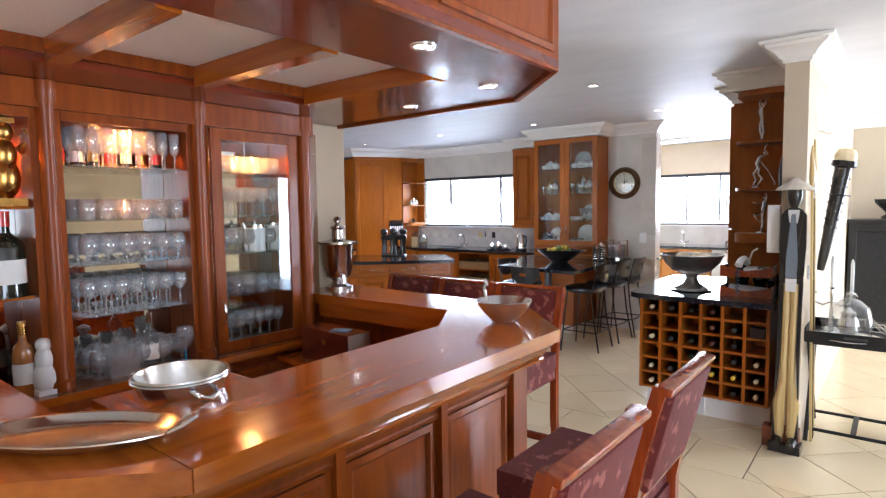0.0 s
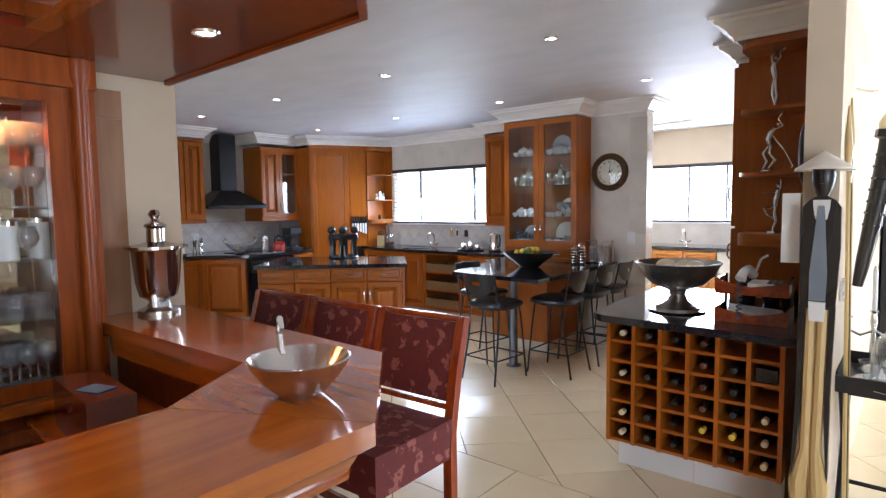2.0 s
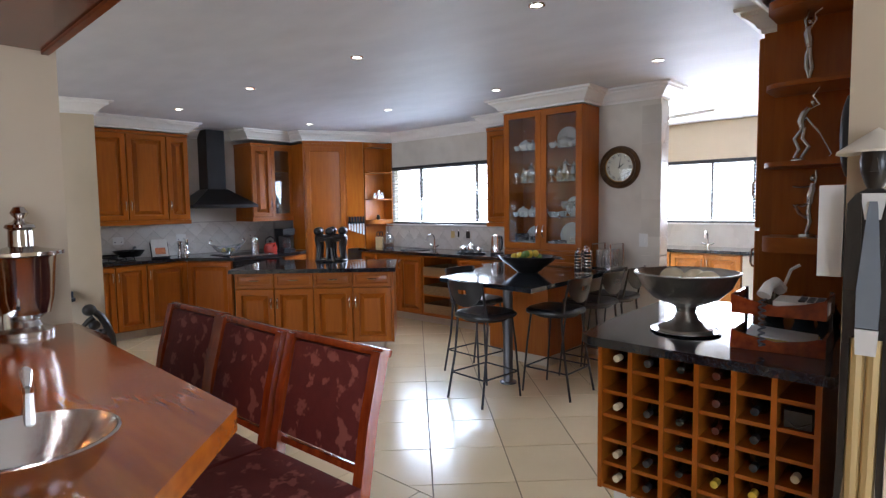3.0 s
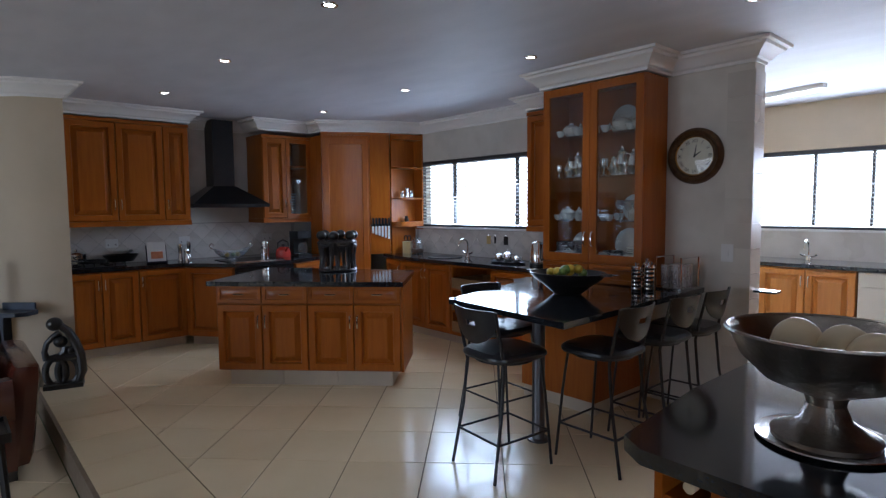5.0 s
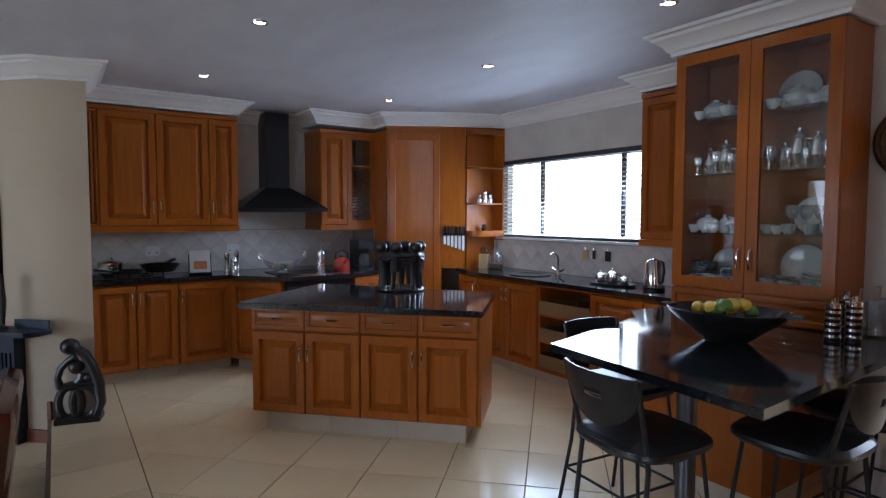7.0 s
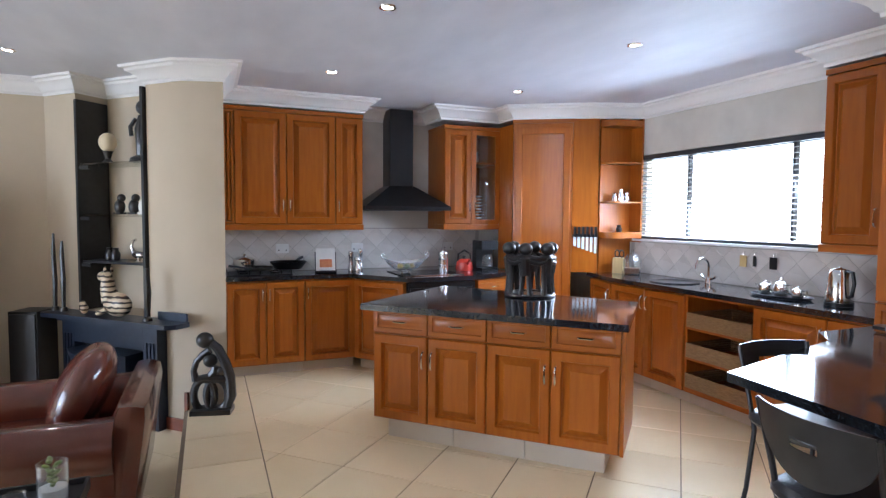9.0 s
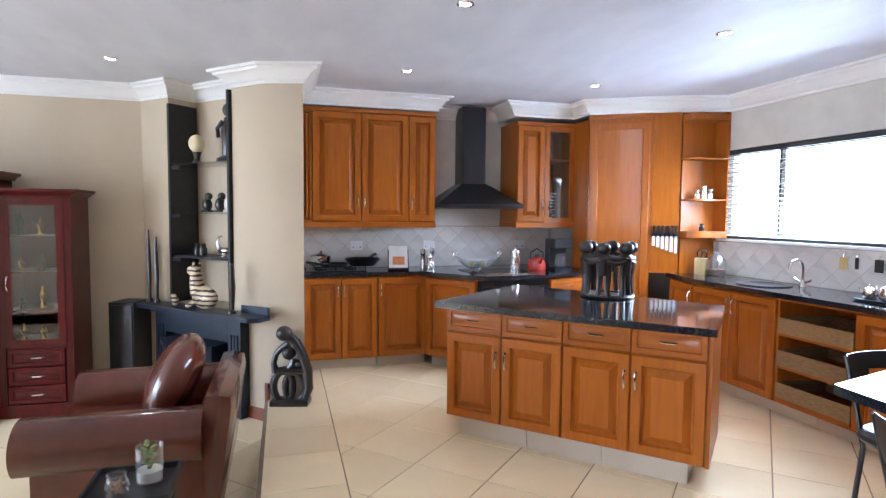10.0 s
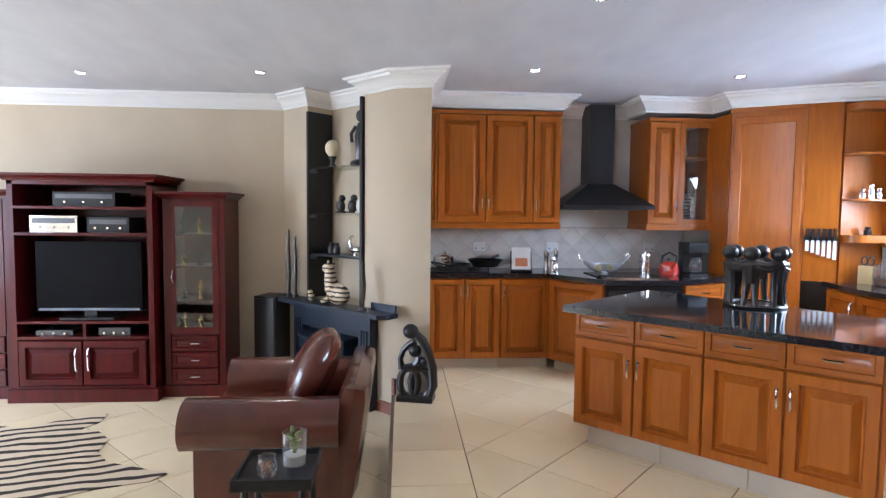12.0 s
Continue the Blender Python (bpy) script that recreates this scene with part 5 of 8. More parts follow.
# ---- things in the kitchen ----
def pot(m, label, r=0.09, h=0.1, mat=CHROME, lid=True):
    t = thing("pot", m, label, "pot", "pots")
    part("body", turned((0, 0), (r, 0), (r, h), (r - 0.004, h), (r - 0.004, 0.005), (0, 0.005), n=24), mat, t)
    if lid:
        part("lid", turned((r, h), (r * 0.6, h + 0.02), (0.012, h + 0.028), (0.014, h + 0.045), (0, 0.05 + h), n=24), mat, t)
    part("handle", pipe([(r, -0.02, h * 0.7), (r + 0.03, -0.015, h * 0.75), (r + 0.03, 0.015, h * 0.75), (r, 0.02, h * 0.7)], 0.005), BLACKMETAL, t)
    return t


Z = 0.901
dr = thing("gas_hob", pose(-7.5, 5.14, Z), "black gas hob with pan supports", "hob")
part("plate", cube(-0.2, 0.2, -0.28, 0.28, 0, 0.012), BLACKMETAL, dr, "", 0.004)
for y in (-0.14, 0.14):
    for x in (-0.1, 0.1):
        part("burner", lathe(BM(), ((0, 0.012), (0.045, 0.012), (0.04, 0.028), (0, 0.03)), 16, Matrix.Translation((x, y, 0))), BLACKMETAL, dr)
for y in (-0.27, -0.18, -0.09, 0.0, 0.09, 0.18, 0.27):
    part("pan_support", pipe([(-0.18, y, 0.014), (-0.18, y, 0.042), (0.18, y, 0.042), (0.18, y, 0.014)], 0.005, 6), BLACKMETAL, dr)
pot(pose(-7.55, 5.02, Z + 0.047), "steel pot on the gas hob", 0.1, 0.09)
skl = thing("frying_pan", pose(-7.38, 5.13, Z + 0.047, 0, 0, -70), "flat black iron griddle pan on the hob", "pan")
part("pan", turned((0, 0), (0.12, 0), (0.135, 0.03), (0.131, 0.03), (0.118, 0.005), (0, 0.005), n=28), BLACKMETAL, skl)
part("handle", pipe([(0.13, 0, 0.025), (0.2, 0, 0.04), (0.27, 0, 0.05)], [0.008, 0.01, 0.011]), BLACKMETAL, skl)
wok = thing("frying_pan", pose(-7.45, 5.40, Z + 0.047, 0, 0, 150) @ Matrix.Diagonal((1.3, 1.3, 1.5, 1)), "black iron frying pan on the hob", "pan")
part("pan", turned((0, 0), (0.09, 0), (0.13, 0.045), (0.127, 0.045), (0.088, 0.005), (0, 0.005), n=28), BLACKMETAL, wok)
part("handle", pipe([(0.12, 0, 0.035), (0.2, 0, 0.05), (0.3, 0, 0.06)], [0.008, 0.01, 0.011]), BLACKMETAL, wok)
bk = thing("cookbook", pose(-7.42, 5.74, Z + 0.01, -22, 0, 82), "open white cookbook leaning on a black stand", "book")
part("stand", cube(-0.1, 0.1, 0.008, 0.02, 0.0, 0.2), BLACKMETAL, bk)
part("ledge", cube(-0.1, 0.1, -0.04, 0.02, -0.008, 0.0), BLACKMETAL, bk)
part("page", cube(-0.09, 0.09, -0.01, 0.006, 0.002, 0.23), PAPER, bk, "white cover", 0.003)
part("picture", cube(-0.055, 0.06, -0.0125, -0.0105, 0.04, 0.12), material("orange_print", (0.5, 0.14, 0.05), (0.62, 0.24, 0.1), 0.5, size=25), bk, "orange food picture")
for x, y, h, r, lab in ((-7.5, 6.0, 0.2, 0.028, "tall steel pepper mill"), (-7.44, 6.05, 0.15, 0.03, "tall steel salt mill"), (-7.52, 6.1, 0.22, 0.025, "tall steel storage cylinder")):
    solo("mill", turned((0, 0), (r, 0), (r, 0.04), (r * 0.75, 0.06), (r * 0.8, h * 0.7), (r, h * 0.75), (r * 0.9, h * 0.95), (0, h), n=18), CHROME, pose(x, y, Z), lab, "mill", "mills")
hb = thing("glass_hob", pose(-7.1, 6.62, Z), "black glass ceramic hob set in the worktop", "hob")
part("glass_plate", cube(-0.25, 0.25, -0.3, 0.3, 0, 0.006), SCREEN, hb, "", 0.002)
part("trim", cube(0.251, 0.256, -0.3, 0.3, 0, 0.007), CHROME, hb)
bo = thing("fruit_dish", pose(-7.12, 6.43, Z + 0.007, 0, 0, 90), "shallow glass dish on a silver foot with scrolled silver handles", "dish")
bm = lathe(BM(), ((0, 0.018), (0.05, 0.02), (0.12, 0.042), (0.17, 0.075), (0.195, 0.105), (0.199, 0.104), (0.175, 0.071), (0.122, 0.037), (0.05, 0.014), (0, 0.012)), 36, None, 1.0, 0.62)
for v in bm.verts:
    v.co.z += 0.035 * (abs(v.co.x) / 0.2) ** 3
part("dish", bm, CRYSTAL, bo, "clear glass bowl")
part("foot", turned((0, 0), (0.05, 0), (0.035, 0.018), (0, 0.022), n=16), SILVER, bo)
for s in (-1, 1):
    part("scroll", pipe([(s * 0.190, 0, 0.13), (s * 0.225, 0, 0.145), (s * 0.240, 0, 0.175), (s * 0.222, 0, 0.20), (s * 0.200, 0, 0.185), (s * 0.208, 0, 0.168)], 0.006), SILVER, bo)
for dx, mt in ((-0.05, YELLOW), (0.02, GREEN), (0.07, YELLOW)):
    solo("lemon", blob(BM(), (0, 0, 0), (0.034, 0.027, 0.027)), mt, pose(-7.12, 6.43 + dx, Z + 0.07), "small citrus fruit in the silver dish", "fruit", "fruit in the dish")
cn = thing("canister", pose(-7.2, 6.85, Z + 0.007), "ribbed steel kitchen canister", "canister")
part("body", turned((0, 0), (0.05, 0), (0.05, 0.05), (0.054, 0.055), (0.05, 0.06), (0.05, 0.11), (0.054, 0.115), (0.05, 0.12), (0.05, 0.165), (0, 0.165), n=22), CHROME, cn)
part("lid", turned((0.052, 0.166), (0.05, 0.185), (0.012, 0.19), (0.014, 0.205), (0, 0.21), n=22), CHROME, cn)
rk = thing("stove_kettle", pose(-7.2, 7.08, Z), "red enamel whistling kettle with a black handle", "kettle")
part("body", turned((0, 0), (0.085, 0), (0.092, 0.03), (0.08, 0.09), (0.045, 0.12), (0, 0.125), n=24), RED, rk)
part("lid_knob", turned((0, 0.125), (0.02, 0.126), (0.018, 0.15), (0, 0.155), n=14), BLACKMETAL, rk)
part("handle", pipe([(0, -0.07, 0.10), (0, -0.065, 0.17), (0, 0, 0.205), (0, 0.065, 0.17), (0, 0.07, 0.10)], 0.009), BLACKMETAL, rk)
part("spout", pipe([(0.07, 0, 0.07), (0.11, 0, 0.10), (0.12, 0, 0.125)], [0.018, 0.013, 0.012]), RED, rk)
cm = thing("coffee_maker", pose(-7.25, 7.33, Z), "black coffee maker with a glass jug", "coffee maker")
part("housing", cube(-0.1, 0.0, -0.09, 0.09, 0, 0.3), BLACKMETAL, cm, "", 0.01)
part("head", cube(0.001, 0.12, -0.09, 0.09, 0.21, 0.3), BLACKMETAL, cm, "", 0.012)
part("hotplate", cube(0.001, 0.13, -0.09, 0.09, 0.0, 0.025), BLACKMETAL, cm, "", 0.006)
part("jug", lathe(BM(), ((0, 0.03), (0.05, 0.03), (0.06, 0.08), (0.045, 0.15), (0.04, 0.16), (0, 0.16)), 18, Matrix.Translation((0.065, 0, 0))), CLEAR, cm, "clear glass jug")


def socket(m, label="white double wall socket"):
    t = thing("wall_socket", m, label, "socket", "wall sockets")
    part("plate", cube(-0.06, 0.06, -0.009, 0, -0.045, 0.045), WHITE, t, "", 0.003)
    for x in (-0.035, 0.035):
        part("rocker", cube(x - 0.009, x + 0.009, -0.013, -0.0092, 0.012, 0.03), WHITE, t)
        part("pin_hole", cube(x - 0.006, x + 0.006, -0.0105, -0.0092, -0.022, -0.010), GREYMETAL, t)


socket(pose(-7.733, 5.38, 1.12, 0, 0, 90))
socket(pose(-7.733, 6.12, 1.12, 0, 0, 90))
socket(pose(-7.733, 7.12, 1.12, 0, 0, 90))
sw = thing("light_switch", pose(-2.45, 8.037, 1.145), "white light switch on the clock wall", "switch")
part("plate", cube(-0.04, 0.04, -0.009, 0, -0.06, 0.06), WHITE, sw, "", 0.003)
part("rocker", cube(-0.012, 0.012, -0.014, -0.0092, -0.02, 0.02), WHITE, sw)

# glazed wall cabinet contents; the spaced plates imitate a striped reflection in its glass
for i in range(9):
    solo("plate", turned((0, 0), (0.09, 0.004), (0.11, 0.016), (0.108, 0.018), (0.088, 0.007), (0, 0.004), n=20), CHINA, pose(-7.5, 7.3, 1.385 + i * 0.032), "white china plate, one stripe of an imitated reflection in the cabinet glass", "plate", "stacked plates")
for y in (7.2, 7.33):
    solo("jug", turned((0, 0), (0.03, 0), (0.045, 0.04), (0.03, 0.09), (0.035, 0.12), (0.03, 0.12), (0, 0.02), n=16), CHINA, pose(-7.5, y, 2.002), "white china jug in the wall cabinet", "jug", "white jugs")
fil = solo("filler_panel", prism(BM(), [(-7.318, 7.522), (-7.035, 7.527), (-7.15, 7.62), (-7.4, 7.62)], 0.902, 2.36), OAK, Matrix(), "flat orange-brown panel beside the pantry", "panel")

# knives, sink, kettle and tea set
kr = thing("knife_rack", towards((-6.73, 8.02), (-6.62, 8.25)) @ pose(0.01, -0.002, 1.18), "magnetic knife strip holding black-handled knives", "knife rack")
part("strip", cube(0.0, 0.24, -0.012, 0, 0.06, 0.10), BLACKMETAL, kr)
for i in range(6):
    x = 0.02 + i * 0.04
    # plain white on the blades stands in for the sheen of steel
    k = part("knife", prism(BM(), [(x - 0.012, -0.016), (x + 0.014, -0.016), (x + 0.014, -0.013), (x - 0.012, -0.013)], -0.02 - 0.014 * i, 0.07), WHITE, kr, "blade painted white for the bright sheen of steel")
    part("knife_handle", cube(x - 0.01, x + 0.012, -0.03, -0.0125, 0.072, 0.17), BLACKPAINT, k, "black handle", 0.004)
kb = thing("knife_block", pose(-6.50, 8.42, Z, 0, 0, 30), "pale wooden knife block with scissors", "knife block")
part("block", prism(BM(), [(-0.05, -0.04), (0.05, -0.04), (0.05, 0.04), (-0.05, 0.04)], 0, 0.15), YELLOWWOOD, kb, "", 0.006)
for i in range(2):
    part("scissor_ring", pipe([(-0.02 + i * 0.045 + 0.022 * math.cos(a * math.pi / 6), 0, 0.19 + 0.035 * math.sin(a * math.pi / 6)) for a in range(12)], 0.006, 6, True), BLACKMETAL, kb)
jr = thing("cookie_jar", pose(-6.37, 8.47, Z), "clear glass jar with a glass lid", "jar")
part("jar", turned((0, 0), (0.07, 0), (0.085, 0.05), (0.085, 0.14), (0.05, 0.18), (0.047, 0.18), (0.08, 0.135), (0.08, 0.05), (0.065, 0.008), (0, 0.008), n=24), CLEAR, jr)
part("lid", turned((0.056, 0.182), (0.03, 0.2), (0.01, 0.21), (0.018, 0.23), (0, 0.24), n=20), CLEAR, jr)
part("contents", turned((0, 0.01), (0.062, 0.01), (0.076, 0.06), (0, 0.065), n=16), PEBBLE, jr, "brown rusks in the bottom")
sk2 = thing("sink", pose(-5.72, 8.36, Z), "round dark sink basin set in the worktop", "sink")
part("rim", turned((0.15, 0.0), (0.2, 0.0), (0.2, 0.007), (0.15, 0.007), (0.15, 0.0), n=32), BLACKMETAL, sk2)
part("basin", turned((0.15, 0.006), (0.13, 0.001), (0, 0.0005), n=32), BLACKMETAL, sk2)


def tap(m, label):
    t = thing("tap", m, label, "tap", "sink taps")
    part("base", turned((0, 0), (0.028, 0), (0.024, 0.03), (0.014, 0.05), (0, 0.05), n=16), CHROME, t)
    pts = [(0, 0, 0.05), (0, 0, 0.14)] + [(0, -0.07 + 0.07 * math.cos(a), 0.14 + 0.07 * math.sin(a)) for a in (0.5, 1.0, 1.57, 2.1, 2.7)] + [(0, -0.142, 0.12)]
    part("spout", pipe(pts, 0.009), CHROME, t)
    for s in (-1, 1):
        part("handle", pipe([(0, 0, 0.03), (s * 0.05, 0, 0.045), (s * 0.075, 0, 0.06)], [0.01, 0.008, 0.012]), CHROME, t)


tap(pose(-5.55, 8.56, Z), "swan-neck chrome mixer tap behind the sink")
kt = thing("electric_kettle", pose(-4.36, 8.36, Z), "brushed steel electric kettle with a black handle", "kettle")
part("base", turned((0, 0), (0.08, 0), (0.08, 0.02), (0, 0.02), n=22), BLACKMETAL, kt)
part("body", turned((0.076, 0.021), (0.078, 0.04), (0.062, 0.2), (0.05, 0.225), (0.01, 0.235), (0, 0.245), n=24), CHROME, kt)
part("handle", pipe([(0.05, -0.02, 0.22), (0.1, -0.04, 0.215), (0.115, -0.045, 0.15), (0.1, -0.04, 0.07), (0.075, -0.03, 0.06)], 0.011), BLACKMETAL, kt)
tt = thing("tea_tray", pose(-4.75, 8.36, Z), "black oval tray with a steel tea set", "tray")
part("tray", lathe(BM(), ((0, 0), (0.2, 0), (0.22, 0.015), (0.216, 0.017), (0.198, 0.006), (0, 0.006)), 32, None, 1, 0.55), BLACKMETAL, tt)
for i, (dx, r, h) in enumerate(((-0.12, 0.045, 0.07), (0.0, 0.05, 0.09), (0.12, 0.04, 0.06))):
    t = thing("teapot", pose(-4.75 + dx, 8.36, Z + 0.008), "small steel teapot with a loop handle", "teapot", "tea set")
    part("body", turned((0, 0), (r * 0.8, 0), (r, h * 0.4), (r * 0.85, h), (r * 0.3, h * 1.15), (r * 0.2, h * 1.35), (0, h * 1.4), n=20), CHROME, t)
    part("handle", pipe([(r * 0.9, 0, h * 0.9), (r * 1.6, 0, h * 0.95), (r * 1.6, 0, h * 0.3), (r * 0.95, 0, h * 0.3)], 0.005), CHROME, t)
    part("spout", pipe([(-r * 0.9, 0, h * 0.4), (-r * 1.4, 0, h * 0.7), (-r * 1.6, 0, h)], [0.009, 0.007, 0.006]), CHROME, t)
for i, (y, z, h) in enumerate(((8.38, 1.6, 0.08), (8.46, 1.6, 0.12), (8.53, 1.6, 0.09), (8.45, 1.3, 0.07))):
    solo("shelf_jar", turned((0, 0), (0.025, 0), (0.03, h * 0.5), (0.018, h * 0.75), (0.024, h), (0, h), n=16), CHROME if i < 3 else EBONY, pose(-6.55, y, z), "small steel jar on the corner shelf", "jar", "shelf jars")
for i, x in enumerate((-5.28, -5.18, -5.02)):
    cl = thing("hanging_utensil", pose(x, 8.646, 1.12), "small utensil hung on the splashback", "utensil", "hung utensils")
    part("hook", pipe([(0, 0, 0.06), (0, -0.02, 0.05), (0, -0.02, 0.03)], 0.004), CHROME, cl)
    part("blade", cube(-0.03, 0.03, -0.022, -0.016, -0.06, 0.03) if i != 1 else cube(-0.012, 0.012, -0.022, -0.016, -0.05, 0.03), YELLOWWOOD if i == 0 else EBONY, cl, "", 0.003)

# sculpture on the island: a ring of abstract standing forms, arm over shoulder
bm = BM()
lathe(bm, ((0, 0), (0.172, 0), (0.178, 0.010), (0.168, 0.022), (0.12, 0.022), (0.115, 0.012), (0, 0.012)), 36)
RING = 6
for i in range(RING):
    a = 2 * math.pi * i / RING + 0.3
    ux, uy, tx, ty = math.cos(a), math.sin(a), -math.sin(a), math.cos(a)
    at = lambda out, along, z: (ux * out + tx * along, uy * out + ty * along, z)
    for s in (-1, 1):
        tube(bm, [at(0.150, s * 0.034, 0.012), at(0.150, s * 0.026, 0.06), at(0.142, s * 0.022, 0.13), at(0.146, s * 0.026, 0.19), at(0.150, s * 0.030, 0.25)], [0.022, 0.017, 0.021, 0.020, 0.024], 8)
    tube(bm, [at(0.147, 0, 0.15), at(0.150, 0, 0.20), at(0.150, 0, 0.262), at(0.150, 0, 0.285)], [0.030, 0.034, 0.042, 0.022], 10)
    blob(bm, at(0.152, 0.0, 0.325), (0.047, 0.047, 0.044), 14, 9)
tube(bm, [(0.150 * math.cos(k * math.pi / 18), 0.150 * math.sin(k * math.pi / 18), 0.262 + 0.008 * math.cos(RING * (k * math.pi / 18 - 0.3))) for k in range(36)], 0.026, 10, True)
tube(bm, [(0.168 * math.cos(k * math.pi / 18), 0.168 * math.sin(k * math.pi / 18), 0.238 + 0.010 * math.cos(RING * (k * math.pi / 18 - 0.3))) for k in range(36)], 0.014, 8, True)
solo("sculpture", bm, EBONY, pose(-5.43, 6.77, 0.901), "black carved wooden sculpture of a ring of abstract figures", "sculpture")

# fruit bowl, canisters and glasses on the breakfast counter
fb = thing("fruit_bowl", pose(-3.10, 7.12, 0.893, 0, 0, 10), "wide black wooden bowl of lemons and limes", "bowl")
part("bowl", lathe(BM(), ((0, 0), (0.09, 0), (0.11, 0.015), (0.2, 0.09), (0.255, 0.145), (0.262, 0.143), (0.25, 0.125), (0.21, 0.09), (0.1, 0.02), (0, 0.018)), 36, None, 1.0, 0.8), EBONY, fb)
for s in (-1, 1):
    part("handle", prism(BM(), [(s * 0.24, -0.05), (s * 0.30, -0.03), (s * 0.30, 0.03), (s * 0.24, 0.05)], 0.132, 0.145), EBONY, fb, "", 0.004)
rg = random.Random(9)
for i in range(16):
    a, q = rg.random() * 6.28, 0.14 * math.sqrt(rg.random())
    solo("lemon", blob(BM(), (0, 0, 0), (0.036, 0.03, 0.03)), GREEN if i % 2 else YELLOW, pose(-3.10 + q * math.cos(a), 7.12 + 0.8 * q * math.sin(a), 0.893 + 0.150 - q * 0.12 + 0.012 * (i % 3), 0, 0, rg.random() * 180), "citrus fruit in the black bowl", "fruit", "fruit in the bowl")
for i, (x, y, h) in enumerate(((-2.83, 7.52, 0.15), (-2.77, 7.58, 0.16), (-2.83, 7.66, 0.17))):
    c = thing("storage_jar", pose(x, y, 0.893), "black and white banded storage jar with a steel lid", "jar", "banded jars")
    part("jar", turned((0, 0), (0.033, 0), (0.033, h), (0, h), n=20), BLACKMETAL, c)
    for k in range(5):
        part("band", turned((0.0342, 0.018 + k * h / 5.5), (0.0342, 0.031 + k * h / 5.5), n=20), SILVER, c, "pale band")
    part("lid", turned((0.035, h), (0.035, h + 0.02), (0.012, h + 0.025), (0.014, h + 0.045), (0, h + 0.05), n=20), CHROME, c)
gr = thing("glass_rack", pose(-2.72, 7.87, 0.893), "steel rack of upturned drinking glasses", "rack")
part("tray", cube(-0.09, 0.09, -0.13, 0.13, 0.0, 0.012), CHROME, gr, "", 0.003)
part("frame", pipe([(-0.09, -0.13, 0.012), (-0.09, -0.13, 0.22), (-0.09, 0.13, 0.22), (-0.09, 0.13, 0.012)], 0.006), CHROME, gr)
part("frame", pipe([(0.09, -0.13, 0.012), (0.09, -0.13, 0.22), (0.09, 0.13, 0.22), (0.09, 0.13, 0.012)], 0.006), CHROME, gr)
for i in range(3):
    for j in range(2):
        g = new("tumbler", GLASSES[1])
        g.location = (-2.72 - 0.04 + j * 0.08, 7.87 - 0.085 + i * 0.085, 0.906)
        g.scale = (0.95, 0.95, 1.7)
        tagged(g, "tall clear tumbler in the steel rack", "glass", "rack glasses")

# clock
ck = thing("wall_clock", pose(-2.685, 8.037, 1.817, 90) @ Matrix.Scale(0.96, 4), "round wall clock with a carved dark frame", "clock")
part("frame", turned((0.142, 0.02), (0.145, 0.032), (0.158, 0.042), (0.170, 0.037), (0.180, 0.048), (0.197, 0.035), (0.205, 0.012), (0.205, 0.0), (0.142, 0.0), (0.142, 0.02), n=48), material("bronzed_carved_wood", (0.065, 0.032, 0.014), (0.15, 0.085, 0.036), 0.4, 0.3, size=22, bump=0.5, bumpsize=50), ck, "carved dark bronze frame")
part("gilt_ring", turned((0.135, 0.018), (0.140, 0.026), (0.146, 0.022), (0.146, 0.018), n=48), GOLD, ck)
dial = part("dial", turned((0, 0.016), (0.139, 0.016), (0.139, 0.012), (0, 0.012), n=48), material("aged_dial", (0.66, 0.64, 0.50), (0.76, 0.74, 0.60), 0.4, size=8), ck, "pale aged dial")
for i, s in enumerate(("XII", "I", "II", "III", "IIII", "V", "VI", "VII", "VIII", "IX", "X", "XI")):
    cu = bpy.data.curves.new("numeral", "FONT")
    cu.body, cu.size, cu.align_x, cu.align_y = s, 0.036, "CENTER", "CENTER"
    ob = new("numeral", cu)
    dg = bpy.context.evaluated_depsgraph_get()
    me = bpy.data.meshes.new_from_object(ob.evaluated_get(dg))
    bpy.data.objects.remove(ob)
    me.materials.clear()
    me.materials.append(BLACKPAINT)
    nb2 = new("numeral", me)
    nb2.parent = dial
    a = math.pi / 2 - i * math.pi / 6
    nb2.matrix_local = Matrix.Translation((0.110 * math.cos(a), 0.110 * math.sin(a), 0.0166)) @ Matrix.Rotation(a - math.pi / 2, 4, "Z")
for ang, ln, w in ((radians(55), 0.055, 0.007), (radians(8), 0.085, 0.005)):
    bm = prism(BM(), [(-w, -0.01), (w, -0.01), (w * 0.3, ln), (-w * 0.3, ln)], 0.0175, 0.019)
    bmesh.ops.rotate(bm, verts=bm.verts, cent=(0, 0, 0), matrix=Matrix.Rotation(-ang, 3, "Z"))
    part("clock_hand", bm, BLACKPAINT, ck)
part("glass_cover", turned((0, 0.027), (0.09, 0.025), (0.137, 0.02), n=36), PANE, ck, "domed clock glass")

# tiled end of the clock wall
te = tagged(new("trim_wall_end"), "pale tiles edging the end of the clock wall", "tile trim", "", "structure")
for i in range(14):
    z0 = 0.003 + i * 0.168
    part("edge_tile", cube(-2.309, -2.301, 8.042, 8.203, z0, z0 + 0.164), SPLASH, te)
    part("edge_tile", cube(-2.475, -2.301, 8.031, 8.0385, z0, z0 + 0.164), SPONGED, te)

# display cabinet contents: china and silver
def dpose(x, y, z):
    return pose(-3.77 + x, 7.72 + y, 0.893 + z)


